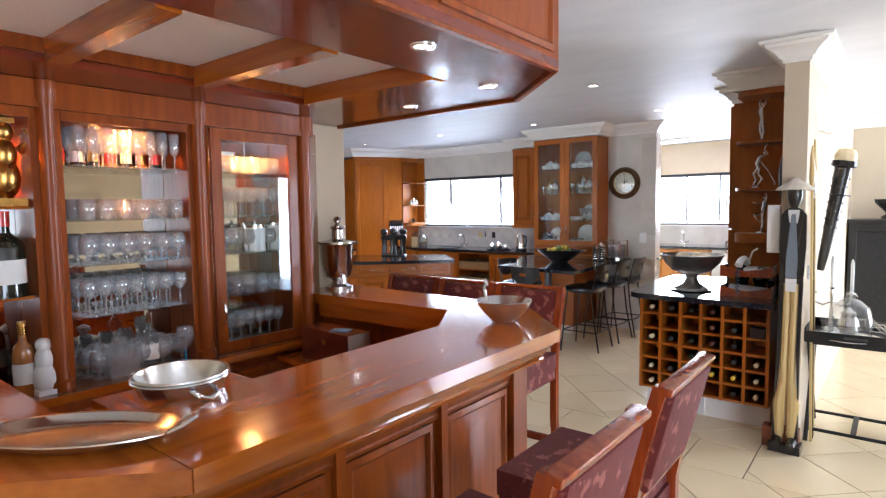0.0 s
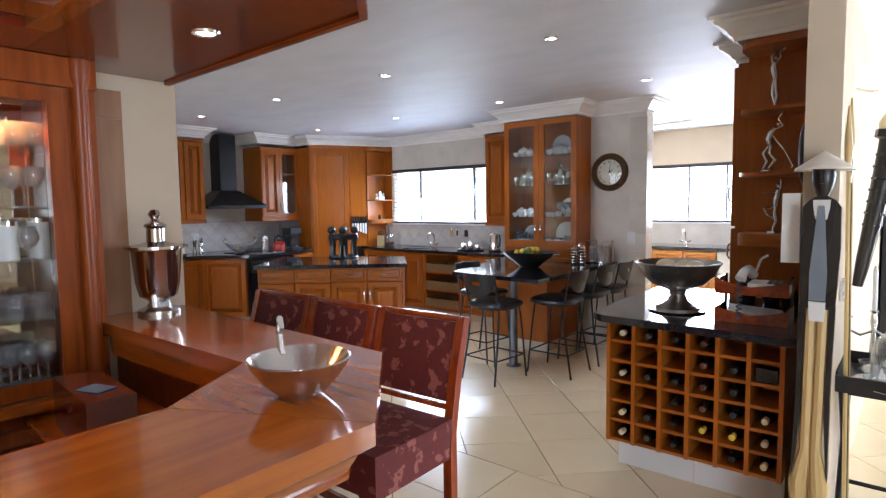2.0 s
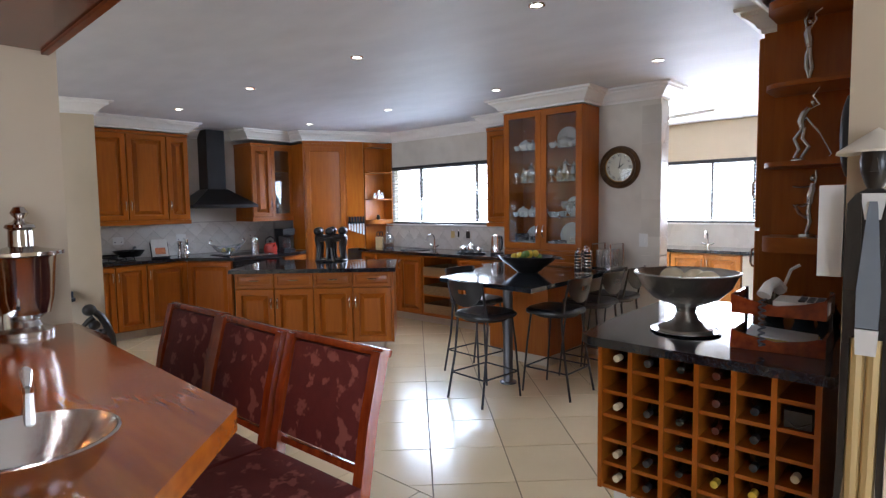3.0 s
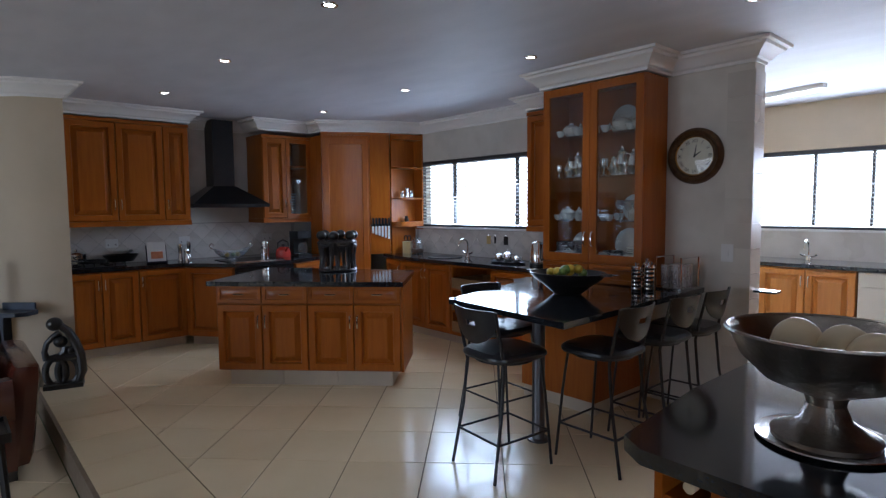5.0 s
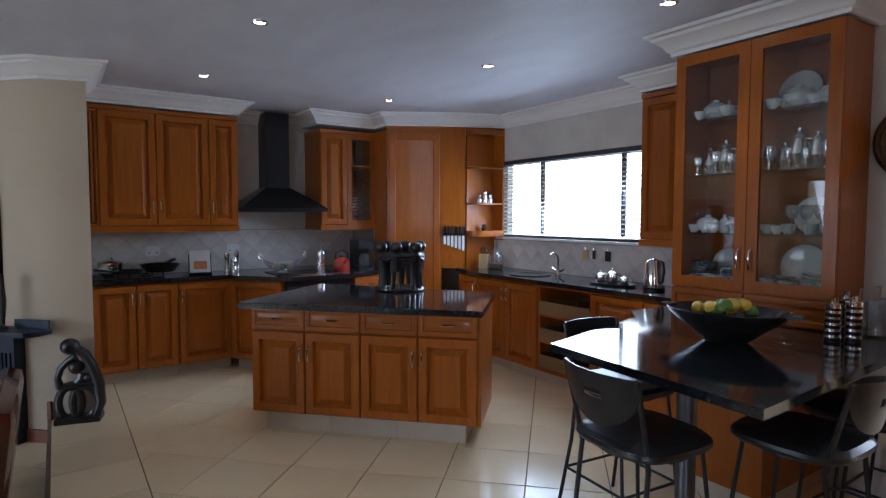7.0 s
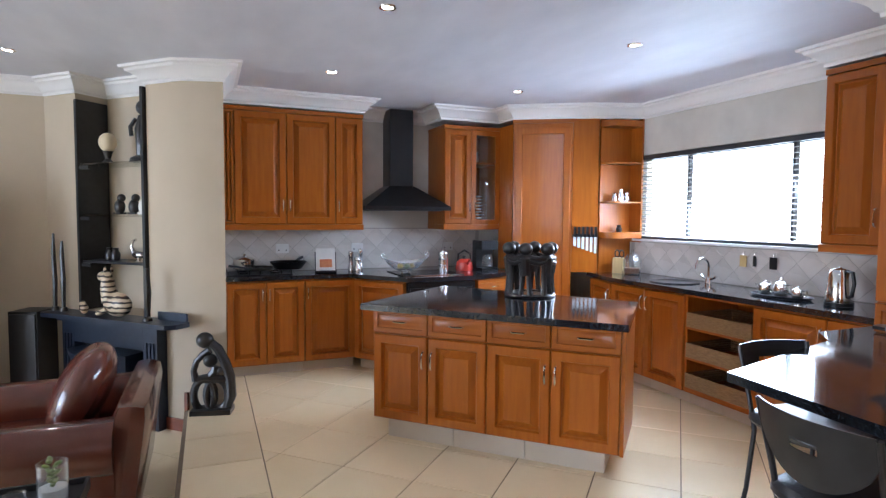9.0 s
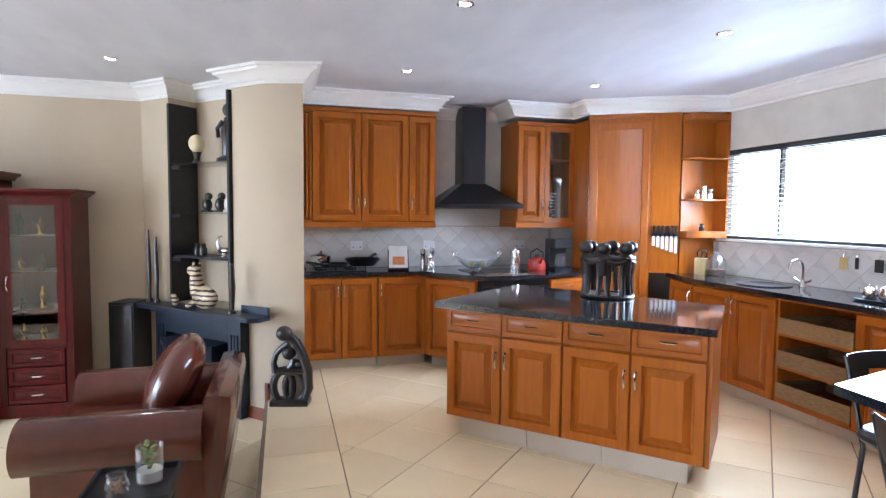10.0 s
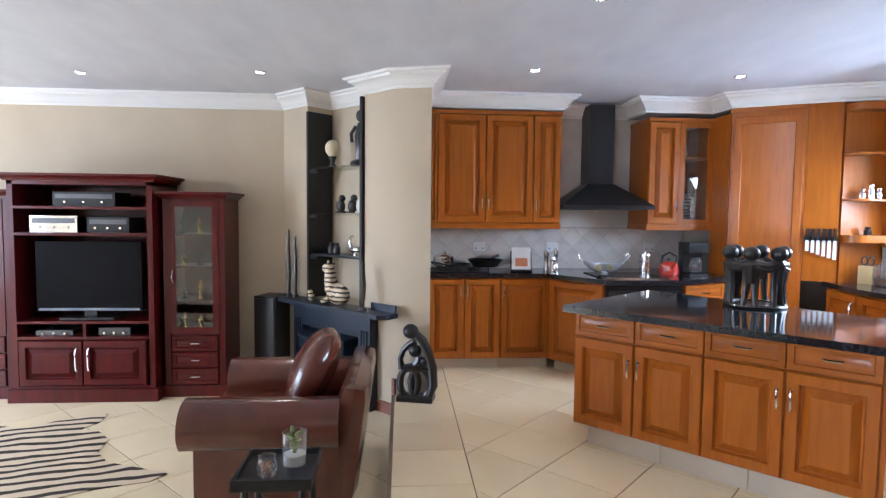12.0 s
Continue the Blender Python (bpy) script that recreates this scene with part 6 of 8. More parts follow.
rg = random.Random(21)
levels = (0.17, 0.467, 0.807, 1.127)
for li, z in enumerate(levels):
    for i in range(7):
        x, y = 0.1 + i * 0.112, 0.14 + rg.random() * 0.08
        if abs(x - 0.4375) < 0.04:
            continue
        mt = (CHINA, CHINA, SILVER, CHINA)[li]
        kind = rg.choice((0, 1, 2)) if li != 2 else 1
        s = 0.85 + rg.random() * 0.3
        if kind == 0:
            solo("cup", turned((0, 0), (0.022, 0), (0.036, 0.03), (0.04, 0.055), (0.037, 0.055), (0.03, 0.02), (0, 0.01), n=16), mt, dpose(x, y, z), "small cup in the display cabinet", "cup", "cabinet cups")
        elif kind == 1:
            t = thing("teapot", dpose(x, y, z) @ Matrix.Scale(s, 4), "rounded teapot in the display cabinet", "teapot", "cabinet teapots")
            part("body", turned((0, 0), (0.03, 0), (0.045, 0.04), (0.035, 0.085), (0.02, 0.095), (0.008, 0.11), (0.01, 0.122), (0, 0.127), n=18), mt, t)
            part("handle", pipe([(0.038, 0, 0.08), (0.068, 0, 0.08), (0.068, 0, 0.035), (0.04, 0, 0.03)], 0.005), mt, t)
            part("spout", pipe([(-0.04, 0, 0.035), (-0.062, 0, 0.06), (-0.072, 0, 0.09)], [0.009, 0.007, 0.006]), mt, t)
        else:
            solo("sugar_bowl", turned((0, 0), (0.025, 0), (0.045, 0.03), (0.04, 0.06), (0.015, 0.075), (0.01, 0.09), (0, 0.092), n=18), mt, dpose(x, y, z), "lidded sugar bowl in the display cabinet", "bowl", "cabinet bowls")
for x, z, r in ((0.62, 0.17, 0.12), (0.20, 0.17, 0.1), (0.57, 1.127, 0.11), (0.68, 0.807, 0.09), (0.66, 0.467, 0.1)):
    pl = turned((0, 0), (r * 0.75, 0.004), (r, 0.016), (r * 0.98, 0.019), (r * 0.73, 0.008), (0, 0.005), n=30)
    solo("plate", pl, CHINA if z != 0.807 else SILVER, dpose(x, 0.26, z + r) @ pose(0, 0, 0, 80), "display plate standing on edge in the cabinet", "plate", "display plates")
DARKPLATE = material("blue_patterned_china", (0.05, 0.06, 0.075), (0.55, 0.56, 0.56), 0.2, 0, (1, 1, 1), 38, 4, spread=0.2, coat=0.3)
plate_mesh = None
for x, y, n in ((0.13, 0.17, 9), (0.30, 0.2, 7), (0.56, 0.18, 5)):
    for k in range(n):
        if plate_mesh is None:
            first = solo("plate", turned((0, 0), (0.065, 0.003), (0.08, 0.011), (0.078, 0.013), (0.063, 0.006), (0, 0.004), n=22), DARKPLATE, dpose(x, y - 0.06, 0.17 + k * 0.014), "blue patterned china plate in a stack", "plate", "patterned plates")
            plate_mesh = first.data
        else:
            ob = new("plate", plate_mesh)
            ob.matrix_world = dpose(x, y - 0.06, 0.17 + k * 0.014)
            tagged(ob, "blue patterned china plate in a stack", "plate", "patterned plates")
for x, z, s in ((0.17, 1.127, 1.5), (0.36, 1.127, 1.3), (0.62, 1.127, 1.6), (0.77, 1.127, 1.4), (0.14, 0.467, 1.4), (0.30, 0.467, 1.2)):
    tu = thing("tureen", dpose(x, 0.12, z) @ Matrix.Scale(s, 4), "white china tureen in the display cabinet", "tureen", "white tureens")
    part("bowl", turned((0, 0), (0.022, 0), (0.02, 0.008), (0.04, 0.022), (0.046, 0.042), (0.043, 0.043), (0, 0.03), n=20), CHINA, tu)
    part("lid", turned((0.045, 0.044), (0.034, 0.058), (0.01, 0.066), (0.012, 0.074), (0, 0.077), n=20), CHINA, tu)
for x, z, h in ((0.16, 0.807, 0.16), (0.25, 0.807, 0.2), (0.57, 0.807, 0.15), (0.64, 0.807, 0.22), (0.73, 0.807, 0.19), (0.35, 0.807, 0.13)):
    cf = thing("silver_pot", dpose(x, 0.1, z), "polished silver coffee pot in the display cabinet", "pot", "silver pots")
    part("body", turned((0, 0), (h * 0.2, 0), (h * 0.13, h * 0.08), (h * 0.25, h * 0.35), (h * 0.14, h * 0.7), (h * 0.17, h * 0.78), (h * 0.05, h * 0.88), (h * 0.06, h * 0.95), (0, h), n=18), SILVER, cf)
    part("handle", pipe([(h * 0.15, 0, h * 0.7), (h * 0.36, 0, h * 0.68), (h * 0.36, 0, h * 0.35), (h * 0.22, 0, h * 0.3)], h * 0.025, 6), SILVER, cf)
for z, mt, xs in ((0.17, CHINA, (0.10, 0.17, 0.24, 0.34, 0.52, 0.60, 0.72, 0.79)), (0.467, CHINA, (0.09, 0.15, 0.21, 0.27, 0.35, 0.50, 0.56)), (0.807, SILVER, (0.10, 0.20, 0.30, 0.38, 0.51, 0.60, 0.69, 0.78)), (1.127, CHINA, (0.11, 0.26, 0.52, 0.71))):
    for i, x in enumerate(xs):
        s = (0.9, 1.15, 1.0)[i % 3]
        cup = thing("teacup" if mt is CHINA else "goblet", dpose(x, 0.06 + 0.02 * (i % 2), z) @ Matrix.Scale(s, 4), "white china teacup in the display cabinet" if mt is CHINA else "small polished silver goblet in the display cabinet", "cup", "cabinet teacups" if mt is CHINA else "silver goblets")
        if mt is CHINA:
            part("bowl", turned((0, 0), (0.02, 0), (0.019, 0.006), (0.033, 0.025), (0.038, 0.052), (0.035, 0.052), (0.03, 0.025), (0, 0.01), n=14), mt, cup)
            part("handle", pipe([(0.035, 0, 0.045), (0.056, 0, 0.042), (0.052, 0, 0.02), (0.032, 0, 0.02)], 0.004, 6), mt, cup)
        else:
            part("foot", turned((0, 0), (0.024, 0), (0.022, 0.004), (0.006, 0.01), (0.006, 0.045), (0.012, 0.05), n=14), mt, cup)
            part("bowl", turned((0.006, 0.048), (0.022, 0.06), (0.028, 0.09), (0.026, 0.11), (0.024, 0.11), (0.02, 0.065), (0, 0.055), n=14), mt, cup)
for x in (0.59, 0.66, 0.73, 0.79):
    ob = new("wine_glass", GLASSES[0])
    ob.matrix_world = dpose(x, 0.16, 0.467)
    tagged(ob, "stemmed glass in the display cabinet", "glass", "cabinet glasses")
for k in range(6):
    solo("plate", turned((0, 0), (0.07, 0.003), (0.085, 0.012), (0.083, 0.014), (0.068, 0.006), (0, 0.004), n=22), CHINA, dpose(0.72, 0.19, 0.17 + k * 0.016), "white china plate in a low stack", "plate", "cabinet plate stack")

# wine bottles in the rack
cellw, cellh = (RW - 0.02) / 6, (RZ1 - RZ0 - 0.016) / 6
filled = {(0, 5), (1, 5), (2, 5), (3, 5), (0, 3), (1, 3), (2, 3), (3, 3), (4, 4), (4, 3), (5, 2), (1, 1), (2, 1), (2, 2), (3, 2), (4, 2), (4, 1), (3, 1), (0, 1), (0, 0), (1, 0), (4, 0), (5, 1), (3, 4), (2, 0), (5, 0)}
caps = [CREAM, BOTTLE, BLACKPAINT, GREYMETAL, LEATHER]
wb = None
for n, (i, j) in enumerate(sorted(filled)):
    gold = (i, j) in ((3, 1), (4, 1))
    t = thing("wine_bottle", pose(-1.52 + 0.02 + (i + 0.45) * cellw, 5.33 + 0.29, RZ0 + 0.016 + j * cellh + 0.039, 90), "dark wine bottle lying in the rack", "bottle", "racked wine bottles")
    part("glass_body", turned((0, 0.0), (0.036, 0.0), (0.037, 0.17), (0.03, 0.2), (0.014, 0.225), (0.0135, 0.275), (0, 0.275), n=14), BOTTLE, t)
    part("cap", turned((0.0145, 0.235), (0.0155, 0.279), (0.012, 0.281), (0, 0.281), n=14), YELLOW if gold else caps[(i * 3 + j * 5) % 5], t, "foil cap")
cam_box = thing("small_case", pose(-1.52 + 0.02 + 5.45 * cellw, 5.36, RZ0 + 0.017 + 4 * cellh), "small black pouch tucked into the wine rack", "case")
part("pouch", cube(-0.045, 0.045, 0, 0.06, 0, 0.065), VINYL, cam_box, "", 0.012)
part("strap", pipe([(-0.04, -0.004, 0.03), (0, -0.012, 0.008), (0.04, -0.004, 0.03)], 0.003), GREYMETAL, cam_box)

# pedestal bowl, phone, letter trays on the wine counter
pb = thing("pedestal_bowl", pose(-1.225, 5.59, 0.901) @ Matrix.Scale(0.91, 4), "large engraved pewter pedestal bowl holding ostrich eggs", "bowl")
part("under_plate", turned((0, 0), (0.15, 0.0), (0.165, 0.008), (0.163, 0.011), (0.148, 0.005), (0, 0.005), n=36), SILVER, pb, "round silver plate")
part("foot", turned((0.125, 0.006), (0.128, 0.02), (0.095, 0.035), (0.06, 0.06), (0.045, 0.1), (0.052, 0.125), (0.075, 0.135), n=32), PEWTER, pb)
part("bowl", turned((0, 0.13), (0.08, 0.136), (0.15, 0.165), (0.205, 0.22), (0.232, 0.275), (0.245, 0.29), (0.24, 0.296), (0.228, 0.28), (0.195, 0.225), (0.14, 0.175), (0, 0.15), n=40), PEWTER, pb)
part("rim", pipe([(0.242 * math.cos(a * math.pi / 24), 0.242 * math.sin(a * math.pi / 24), 0.292) for a in range(48)], 0.006, 6, True), PEWTER, pb)
for x, y in ((0.03, 0.04), (-0.09, 0.06), (0.11, -0.02)):
    solo("ostrich_egg", blob(BM(), (0, 0, 0), (0.062, 0.062, 0.07), 18, 12), CREAM, pose(-1.225 + x * 0.9, 5.59 + y * 0.9, 0.901 + 0.212, 20, 0, 0), "cream ostrich egg in the pewter bowl", "egg", "ostrich eggs")
lt = thing("letter_tray", pose(-0.83, 5.52, 0.901, 0, 0, 2), "two-tier red-brown wooden letter tray full of papers", "letter tray")
for z in (0.0, 0.14):
    tier = part("tier", cube(-0.16, 0.16, -0.1, 0.12, z, z + 0.008), CHAIRWOOD, lt)
    part("front_board", prism(BM(), [(-0.16, 0), (0.16, 0), (0.16, 0.075), (0.09, 0.055), (0.0, 0.04), (-0.09, 0.055), (-0.16, 0.075)], 0, 0.012), CHAIRWOOD, tier).matrix_local = pose(0, -0.1, z, 90)
    part("side_board", cube(-0.16, -0.15, -0.1, 0.12, z + 0.009, z + 0.075), CHAIRWOOD, tier)
    part("side_board", cube(0.15, 0.16, -0.1, 0.12, z + 0.009, z + 0.075), CHAIRWOOD, tier)
for sx in (-0.15, 0.15):
    part("post", cube(sx - 0.006, sx + 0.006, 0.1, 0.112, 0.0, 0.22), BLACKMETAL, lt)
for i, mt in enumerate((PAPER, BLUE, YELLOW, PAPER)):
    solo("paper", cube(-0.12, 0.12, -0.08, 0.08, 0, 0.005), mt, pose(-0.83, 5.53, 0.912 + i * 0.012, 3, (i - 1.5) * 3, i * 5 - 7), "loose papers in the letter tray", "paper", "papers")
ph = thing("telephone", pose(-0.79, 5.52, 1.118, 0, 0, 4), "pale grey desk telephone with a coiled cord", "telephone")
part("base", prism(BM(), [(-0.06, -0.09), (0.12, -0.09), (0.12, 0.09), (-0.06, 0.09)], -0.06, -0.02), PAPER, ph, "", 0.01)
for i in range(3):
    for j in range(4):
        part("key", cube(0.02 + i * 0.028, 0.042 + i * 0.028, -0.07 + j * 0.03, -0.05 + j * 0.03, -0.02, -0.014), GREYMETAL, ph)
part("receiver", pipe([(-0.09, -0.1, 0.0), (-0.08, -0.07, 0.035), (-0.07, 0.03, 0.04), (-0.06, 0.09, 0.005)], [0.026, 0.02, 0.02, 0.026], 10), PAPER, ph, "pale grey receiver")
part("cord", pipe([(-0.09 + 0.012 * math.cos(k * 1.2), -0.125 + 0.012 * math.sin(k * 1.2), -0.01 - k * 0.0042) for k in range(45)], 0.004, 5), GREYMETAL, ph, "coiled grey cord")
part("aerial", pipe([(-0.04, 0.05, 0.03), (-0.02, 0.05, 0.09), (0.01, 0.05, 0.11)], 0.006), PAPER, ph)
for x, y, h in ((-0.98, 6.1, 0.2), (-0.86, 6.14, 0.13), (-0.76, 6.12, 0.12)):
    j = thing("decanter", pose(x, y, 0.902), "dark glass jar with a silver top under the shelves", "jar", "dark jars")
    part("jar", turned((0, 0), (0.04, 0), (0.055, h * 0.35), (0.03, h * 0.7), (0.035, h * 0.8), (0, h * 0.8), n=18), BOTTLE, j)
    part("lid", turned((0.036, h * 0.8), (0.02, h * 0.92), (0.008, h), (0, h), n=16), SILVER, j)
eb = thing("switch_box", pose(-0.642, 5.25, 1.38), "white electrical box on the pier's side", "electrical box")
part("box", cube(-0.03, 0.038, -0.04, 0.2, -0.15, 0.15), WHITE, eb, "", 0.006)
part("catch", cube(-0.034, -0.031, 0.04, 0.06, -0.02, 0.02), GREYMETAL, eb)
bag = solo("black_bag", blob(BM(), (0, 0, 0), (0.035, 0.07, 0.16)), VINYL, pose(-0.64, 5.60, 1.72), "black bag hanging on the pier's side", "bag")


# slim silver figurines (abstract, plain)
def silver_figure(x, y, z, limbs, head, label):
    bm = BM()
    lathe(bm, ((0, 0), (0.036, 0), (0.032, 0.012), (0.012, 0.02), (0, 0.022)), 16)
    for thick, p in limbs:
        tube(bm, p, [thick * (0.55 + 0.45 * math.sin(math.pi * (k + 0.6) / len(p))) for k in range(len(p))], 8)
    blob(bm, head, (0.012, 0.012, 0.017), 10, 6)
    solo("figurine", bm, SILVER, pose(x, y, z), label, "figurine", "silver figurines")


silver_figure(-0.87, 6.12, 2.024, [
    (0.011, [(0, 0, 0.02), (0.012, 0, 0.07), (0.004, 0, 0.12), (0.002, 0, 0.175)]), (0.010, [(0.004, 0, 0.02), (-0.012, 0, 0.08), (-0.012, 0, 0.13), (-0.002, 0, 0.175)]),
    (0.019, [(0, 0, 0.165), (-0.004, 0, 0.2), (-0.010, 0, 0.23), (-0.006, 0, 0.262)]),
    (0.007, [(0.0, 0, 0.25), (0.022, 0, 0.285), (0.016, 0, 0.315), (0.045, 0, 0.335)]), (0.007, [(-0.014, 0, 0.25), (-0.022, 0, 0.29), (-0.008, 0, 0.325), (-0.012, 0, 0.365)])],
    (0.0, 0, 0.285), "slim silver figurine with raised limbs")
silver_figure(-0.9, 6.12, 1.664, [
    (0.011, [(0.01, 0, 0.02), (0.04, 0, 0.07), (0.012, 0, 0.11), (0.02, 0, 0.16)]), (0.010, [(-0.02, 0, 0.02), (0.0, 0, 0.06), (-0.02, 0, 0.11), (0.012, 0, 0.16)]),
    (0.018, [(0.012, 0, 0.15), (0.004, 0, 0.19), (0.016, 0, 0.225), (0.036, 0, 0.25)]), (0.006, [(0.03, 0, 0.24), (0.075, 0, 0.26), (0.05, 0, 0.30), (0.075, 0, 0.345), (0.11, 0, 0.36)]),
    (0.006, [(0.02, 0, 0.215), (0.05, 0, 0.17), (0.08, 0, 0.13)]), (0.004, [(0.07, 0, 0.15), (0.13, 0, 0.03), (0.12, 0, 0.02)])],
    (0.052, 0, 0.272), "slim silver figurine bending backwards")
silver_figure(-0.86, 6.12, 1.312, [
    (0.012, [(0, 0, 0.02), (0.014, 0, 0.07), (0.006, 0, 0.12), (0.012, 0, 0.165)]), (0.010, [(0.008, 0, 0.16), (-0.02, 0, 0.145), (-0.052, 0, 0.15), (-0.03, 0, 0.11), (0.0, 0, 0.085)]),
    (0.019, [(0.012, 0, 0.155), (0.012, 0, 0.19), (0.02, 0, 0.22), (0.022, 0, 0.25)]), (0.006, [(0.016, 0, 0.24), (-0.02, 0, 0.232), (-0.06, 0, 0.238)]),
    (0.006, [(0.028, 0, 0.24), (0.034, 0, 0.28), (0.03, 0, 0.31)])],
    (0.02, 0, 0.275), "slim silver figurine on one leg")

# ---- scullery ----
for x in (-3.85, -3.02):
    base_cabinet(pose(x, 10.25, 0), 0.82, 0.58, 2, "bright orange pine scullery cabinet with two doors", "scullery cabinets", 0, 0.86, PINE)
dw = thing("dishwasher", pose(-2.19, 10.25, 0), "white dishwasher under the scullery counter", "dishwasher")
part("body", cube(0, 0.6, 0, 0.58, 0.05, 0.855), WHITE, dw, "", 0.006)
part("door", cube(0.01, 0.59, -0.02, -0.001, 0.1, 0.72), WHITE, dw, "", 0.006)
part("control_panel", cube(0.01, 0.59, -0.018, -0.001, 0.73, 0.85), WHITE, dw, "", 0.004)
worktop("worktop", [(-3.88, 10.21), (-1.3, 10.21), (-1.3, 10.855), (-3.88, 10.855)], "dark granite scullery counter")
tap(pose(-2.72, 10.70, Z), "chrome swan-neck tap over the scullery sink")
setting("splashback_scullery", cube(-3.88, -0.68, 10.848, 10.862, 0.9, 1.19), SPLASH, "pale tiled scullery splashback", "splashback")
ft = thing("tube_light", pose(-2.72, 9.98, CEILZ, 0, 0, -16), "white fluorescent tube light on the scullery ceiling", "ceiling light")
part("base", cube(-0.32, 0.32, -0.03, 0.03, -0.035, 0), WHITE, ft, "", 0.004)
part("tube", pipe([(-0.3, 0, -0.055), (0.3, 0, -0.055)], 0.014), TUBE, ft, "glowing tube")
dk = solo("serving_ledge", prism(BM(), [(-2.297, 8.08), (-2.16, 8.08), (-2.16, 8.19), (-2.297, 8.19)], 0.885, 0.9), GRANITE, Matrix(), "small dark ledge on the end of the clock wall", "ledge", "", 0.004)


# ---- lounge ----
def media_side(m, label):
    c = thing("display_cabinet", m, label, "cabinet", "lounge side cabinets")
    w, d, h = 0.51, 0.42, 1.72
    part("plinth", cube(-0.02, w + 0.02, -0.02, d, 0, 0.1), CHERRY, c, "", 0.006)
    part("drawer_case", cube(0, w, 0, d, 0.101, 0.55), CHERRY, c, "", 0.002)
    for i in range(3):
        drawer_front(c, 0.06, 0.11 + i * 0.145, w - 0.12, 0.14, CHERRY)
    shell(c, w, d, h - 0.55, CHERRY, 0.551, 0.022)
    for z in (0.82, 1.12, 1.4):
        part("shelf_board", cube(0.024, w - 0.024, 0.03, d - 0.02, z, z + 0.014), CHERRY, c)
    glass_door(c, 0.05, 0.56, w - 0.1, h - 0.58, CHERRY, -1, -0.001, 0.05, hz=1.05)
    part("pilaster", cube(0, 0.05, -0.015, -0.001, 0.101, h - 0.01), CHERRY, c)
    part("pilaster", cube(w - 0.05, w, -0.015, -0.001, 0.101, h - 0.01), CHERRY, c)
    part("cornice", sweep(BM(), [(0, d, h), (0, -0.02, h), (w, -0.02, h), (w, d, h)], [(0, 0), (-0.015, 0), (-0.03, 0.02), (-0.055, 0.035), (-0.06, 0.055), (0, 0.055)]), CHERRY, c)
    part("top", cube(0, w, -0.02, d, h + 0.001, h + 0.05), CHERRY, c)
    return c


m0 = media_side(pose(-7.14, 2.575, STEPZ, 0, 0, 90), "dark cherry display cabinet with a glazed door over drawers")
copy_thing(m0, pose(-7.14, 0.82, STEPZ, 0, 0, 90))
tv = thing("media_unit", pose(-7.03, 1.38, STEPZ, 0, 0, 90), "dark cherry media unit with open shelves and two cupboard doors", "media unit")
W, D, H = 1.15, 0.55, 1.85
part("plinth", cube(-0.03, W + 0.03, -0.03, D, 0, 0.11), CHERRY, tv, "", 0.008)
part("side_panel", cube(0, 0.045, 0, D, 0.111, H), CHERRY, tv, "", 0.003)
part("side_panel", cube(W - 0.045, W, 0, D, 0.111, H), CHERRY, tv, "", 0.003)
part("back_panel", cube(0.046, W - 0.046, D - 0.015, D, 0.111, H), CHERRY, tv)
for z in (0.111, 0.53, 0.66, 1.40, 1.62):
    part("shelf_board", cube(0.046, W - 0.046, 0.0, D - 0.016, z, z + 0.022), CHERRY, tv, "", 0.002)
part("divider", cube(W / 2 - 0.012, W / 2 + 0.012, 0.01, D - 0.02, 0.553, 0.659), CHERRY, tv)
part("top", cube(0, W, 0.0, D, H - 0.03, H + 0.05), CHERRY, tv)
part("cornice", sweep(BM(), [(0, D, H), (0, 0, H), (W, 0, H), (W, D, H)], [(0, 0), (-0.02, 0), (-0.035, 0.025), (-0.065, 0.04), (-0.07, 0.06), (0, 0.06)]), CHERRY, tv)
for i in range(2):
    d = door_leaf(tv, 0.06 + i * (W - 0.12) / 2, 0.14, (W - 0.12) / 2, 0.385, CHERRY, 0)
    bow_handle(d, W / 2 - 0.05 + i * 0.1, 0.36, CHROME, True, 0.2, -0.02)
ts = thing("television", pose(-7.12, 1.965, STEPZ + 0.685, 0, 0, 90), "flat black television, switched off, on the media unit", "television")
part("screen_body", cube(-0.43, 0.43, 0.0, 0.05, 0.07, 0.66), SCREEN, ts, "", 0.008)
part("screen", cube(-0.405, 0.405, -0.004, -0.001, 0.115, 0.64), SCREEN, ts, "glossy dark screen")
part("foot", cube(-0.22, 0.22, -0.06, 0.16, 0.0, 0.02), BLACKPAINT, ts, "", 0.008)
part("neck", cube(-0.05, 0.05, 0.01, 0.05, 0.021, 0.069), BLACKPAINT, ts)
part("trim", cube(-0.41, 0.41, -0.006, -0.001, 0.075, 0.095), GREYBLUE, ts, "grey trim under the screen")


def device(x, z, w, h, mat, label, name="player"):
    t = thing(name, pose(-7.1, x, STEPZ + z, 0, 0, 90), label, "electronics", "hi-fi devices")
    part("case", cube(-w / 2, w / 2, 0, 0.28, 0, h), mat, t, "", 0.005)
    part("panel", cube(-w / 2 + 0.02, w / 2 - 0.02, -0.003, -0.001, h * 0.55, h * 0.85), GREYMETAL, t)
    for k in (-0.3, 0.0, 0.3):
        part("knob", lathe(BM(), ((0, 0), (0.011, 0), (0.01, 0.012), (0, 0.012)), 12, pose(k * w, -0.001, h * 0.3, 90)), CHROME, t)


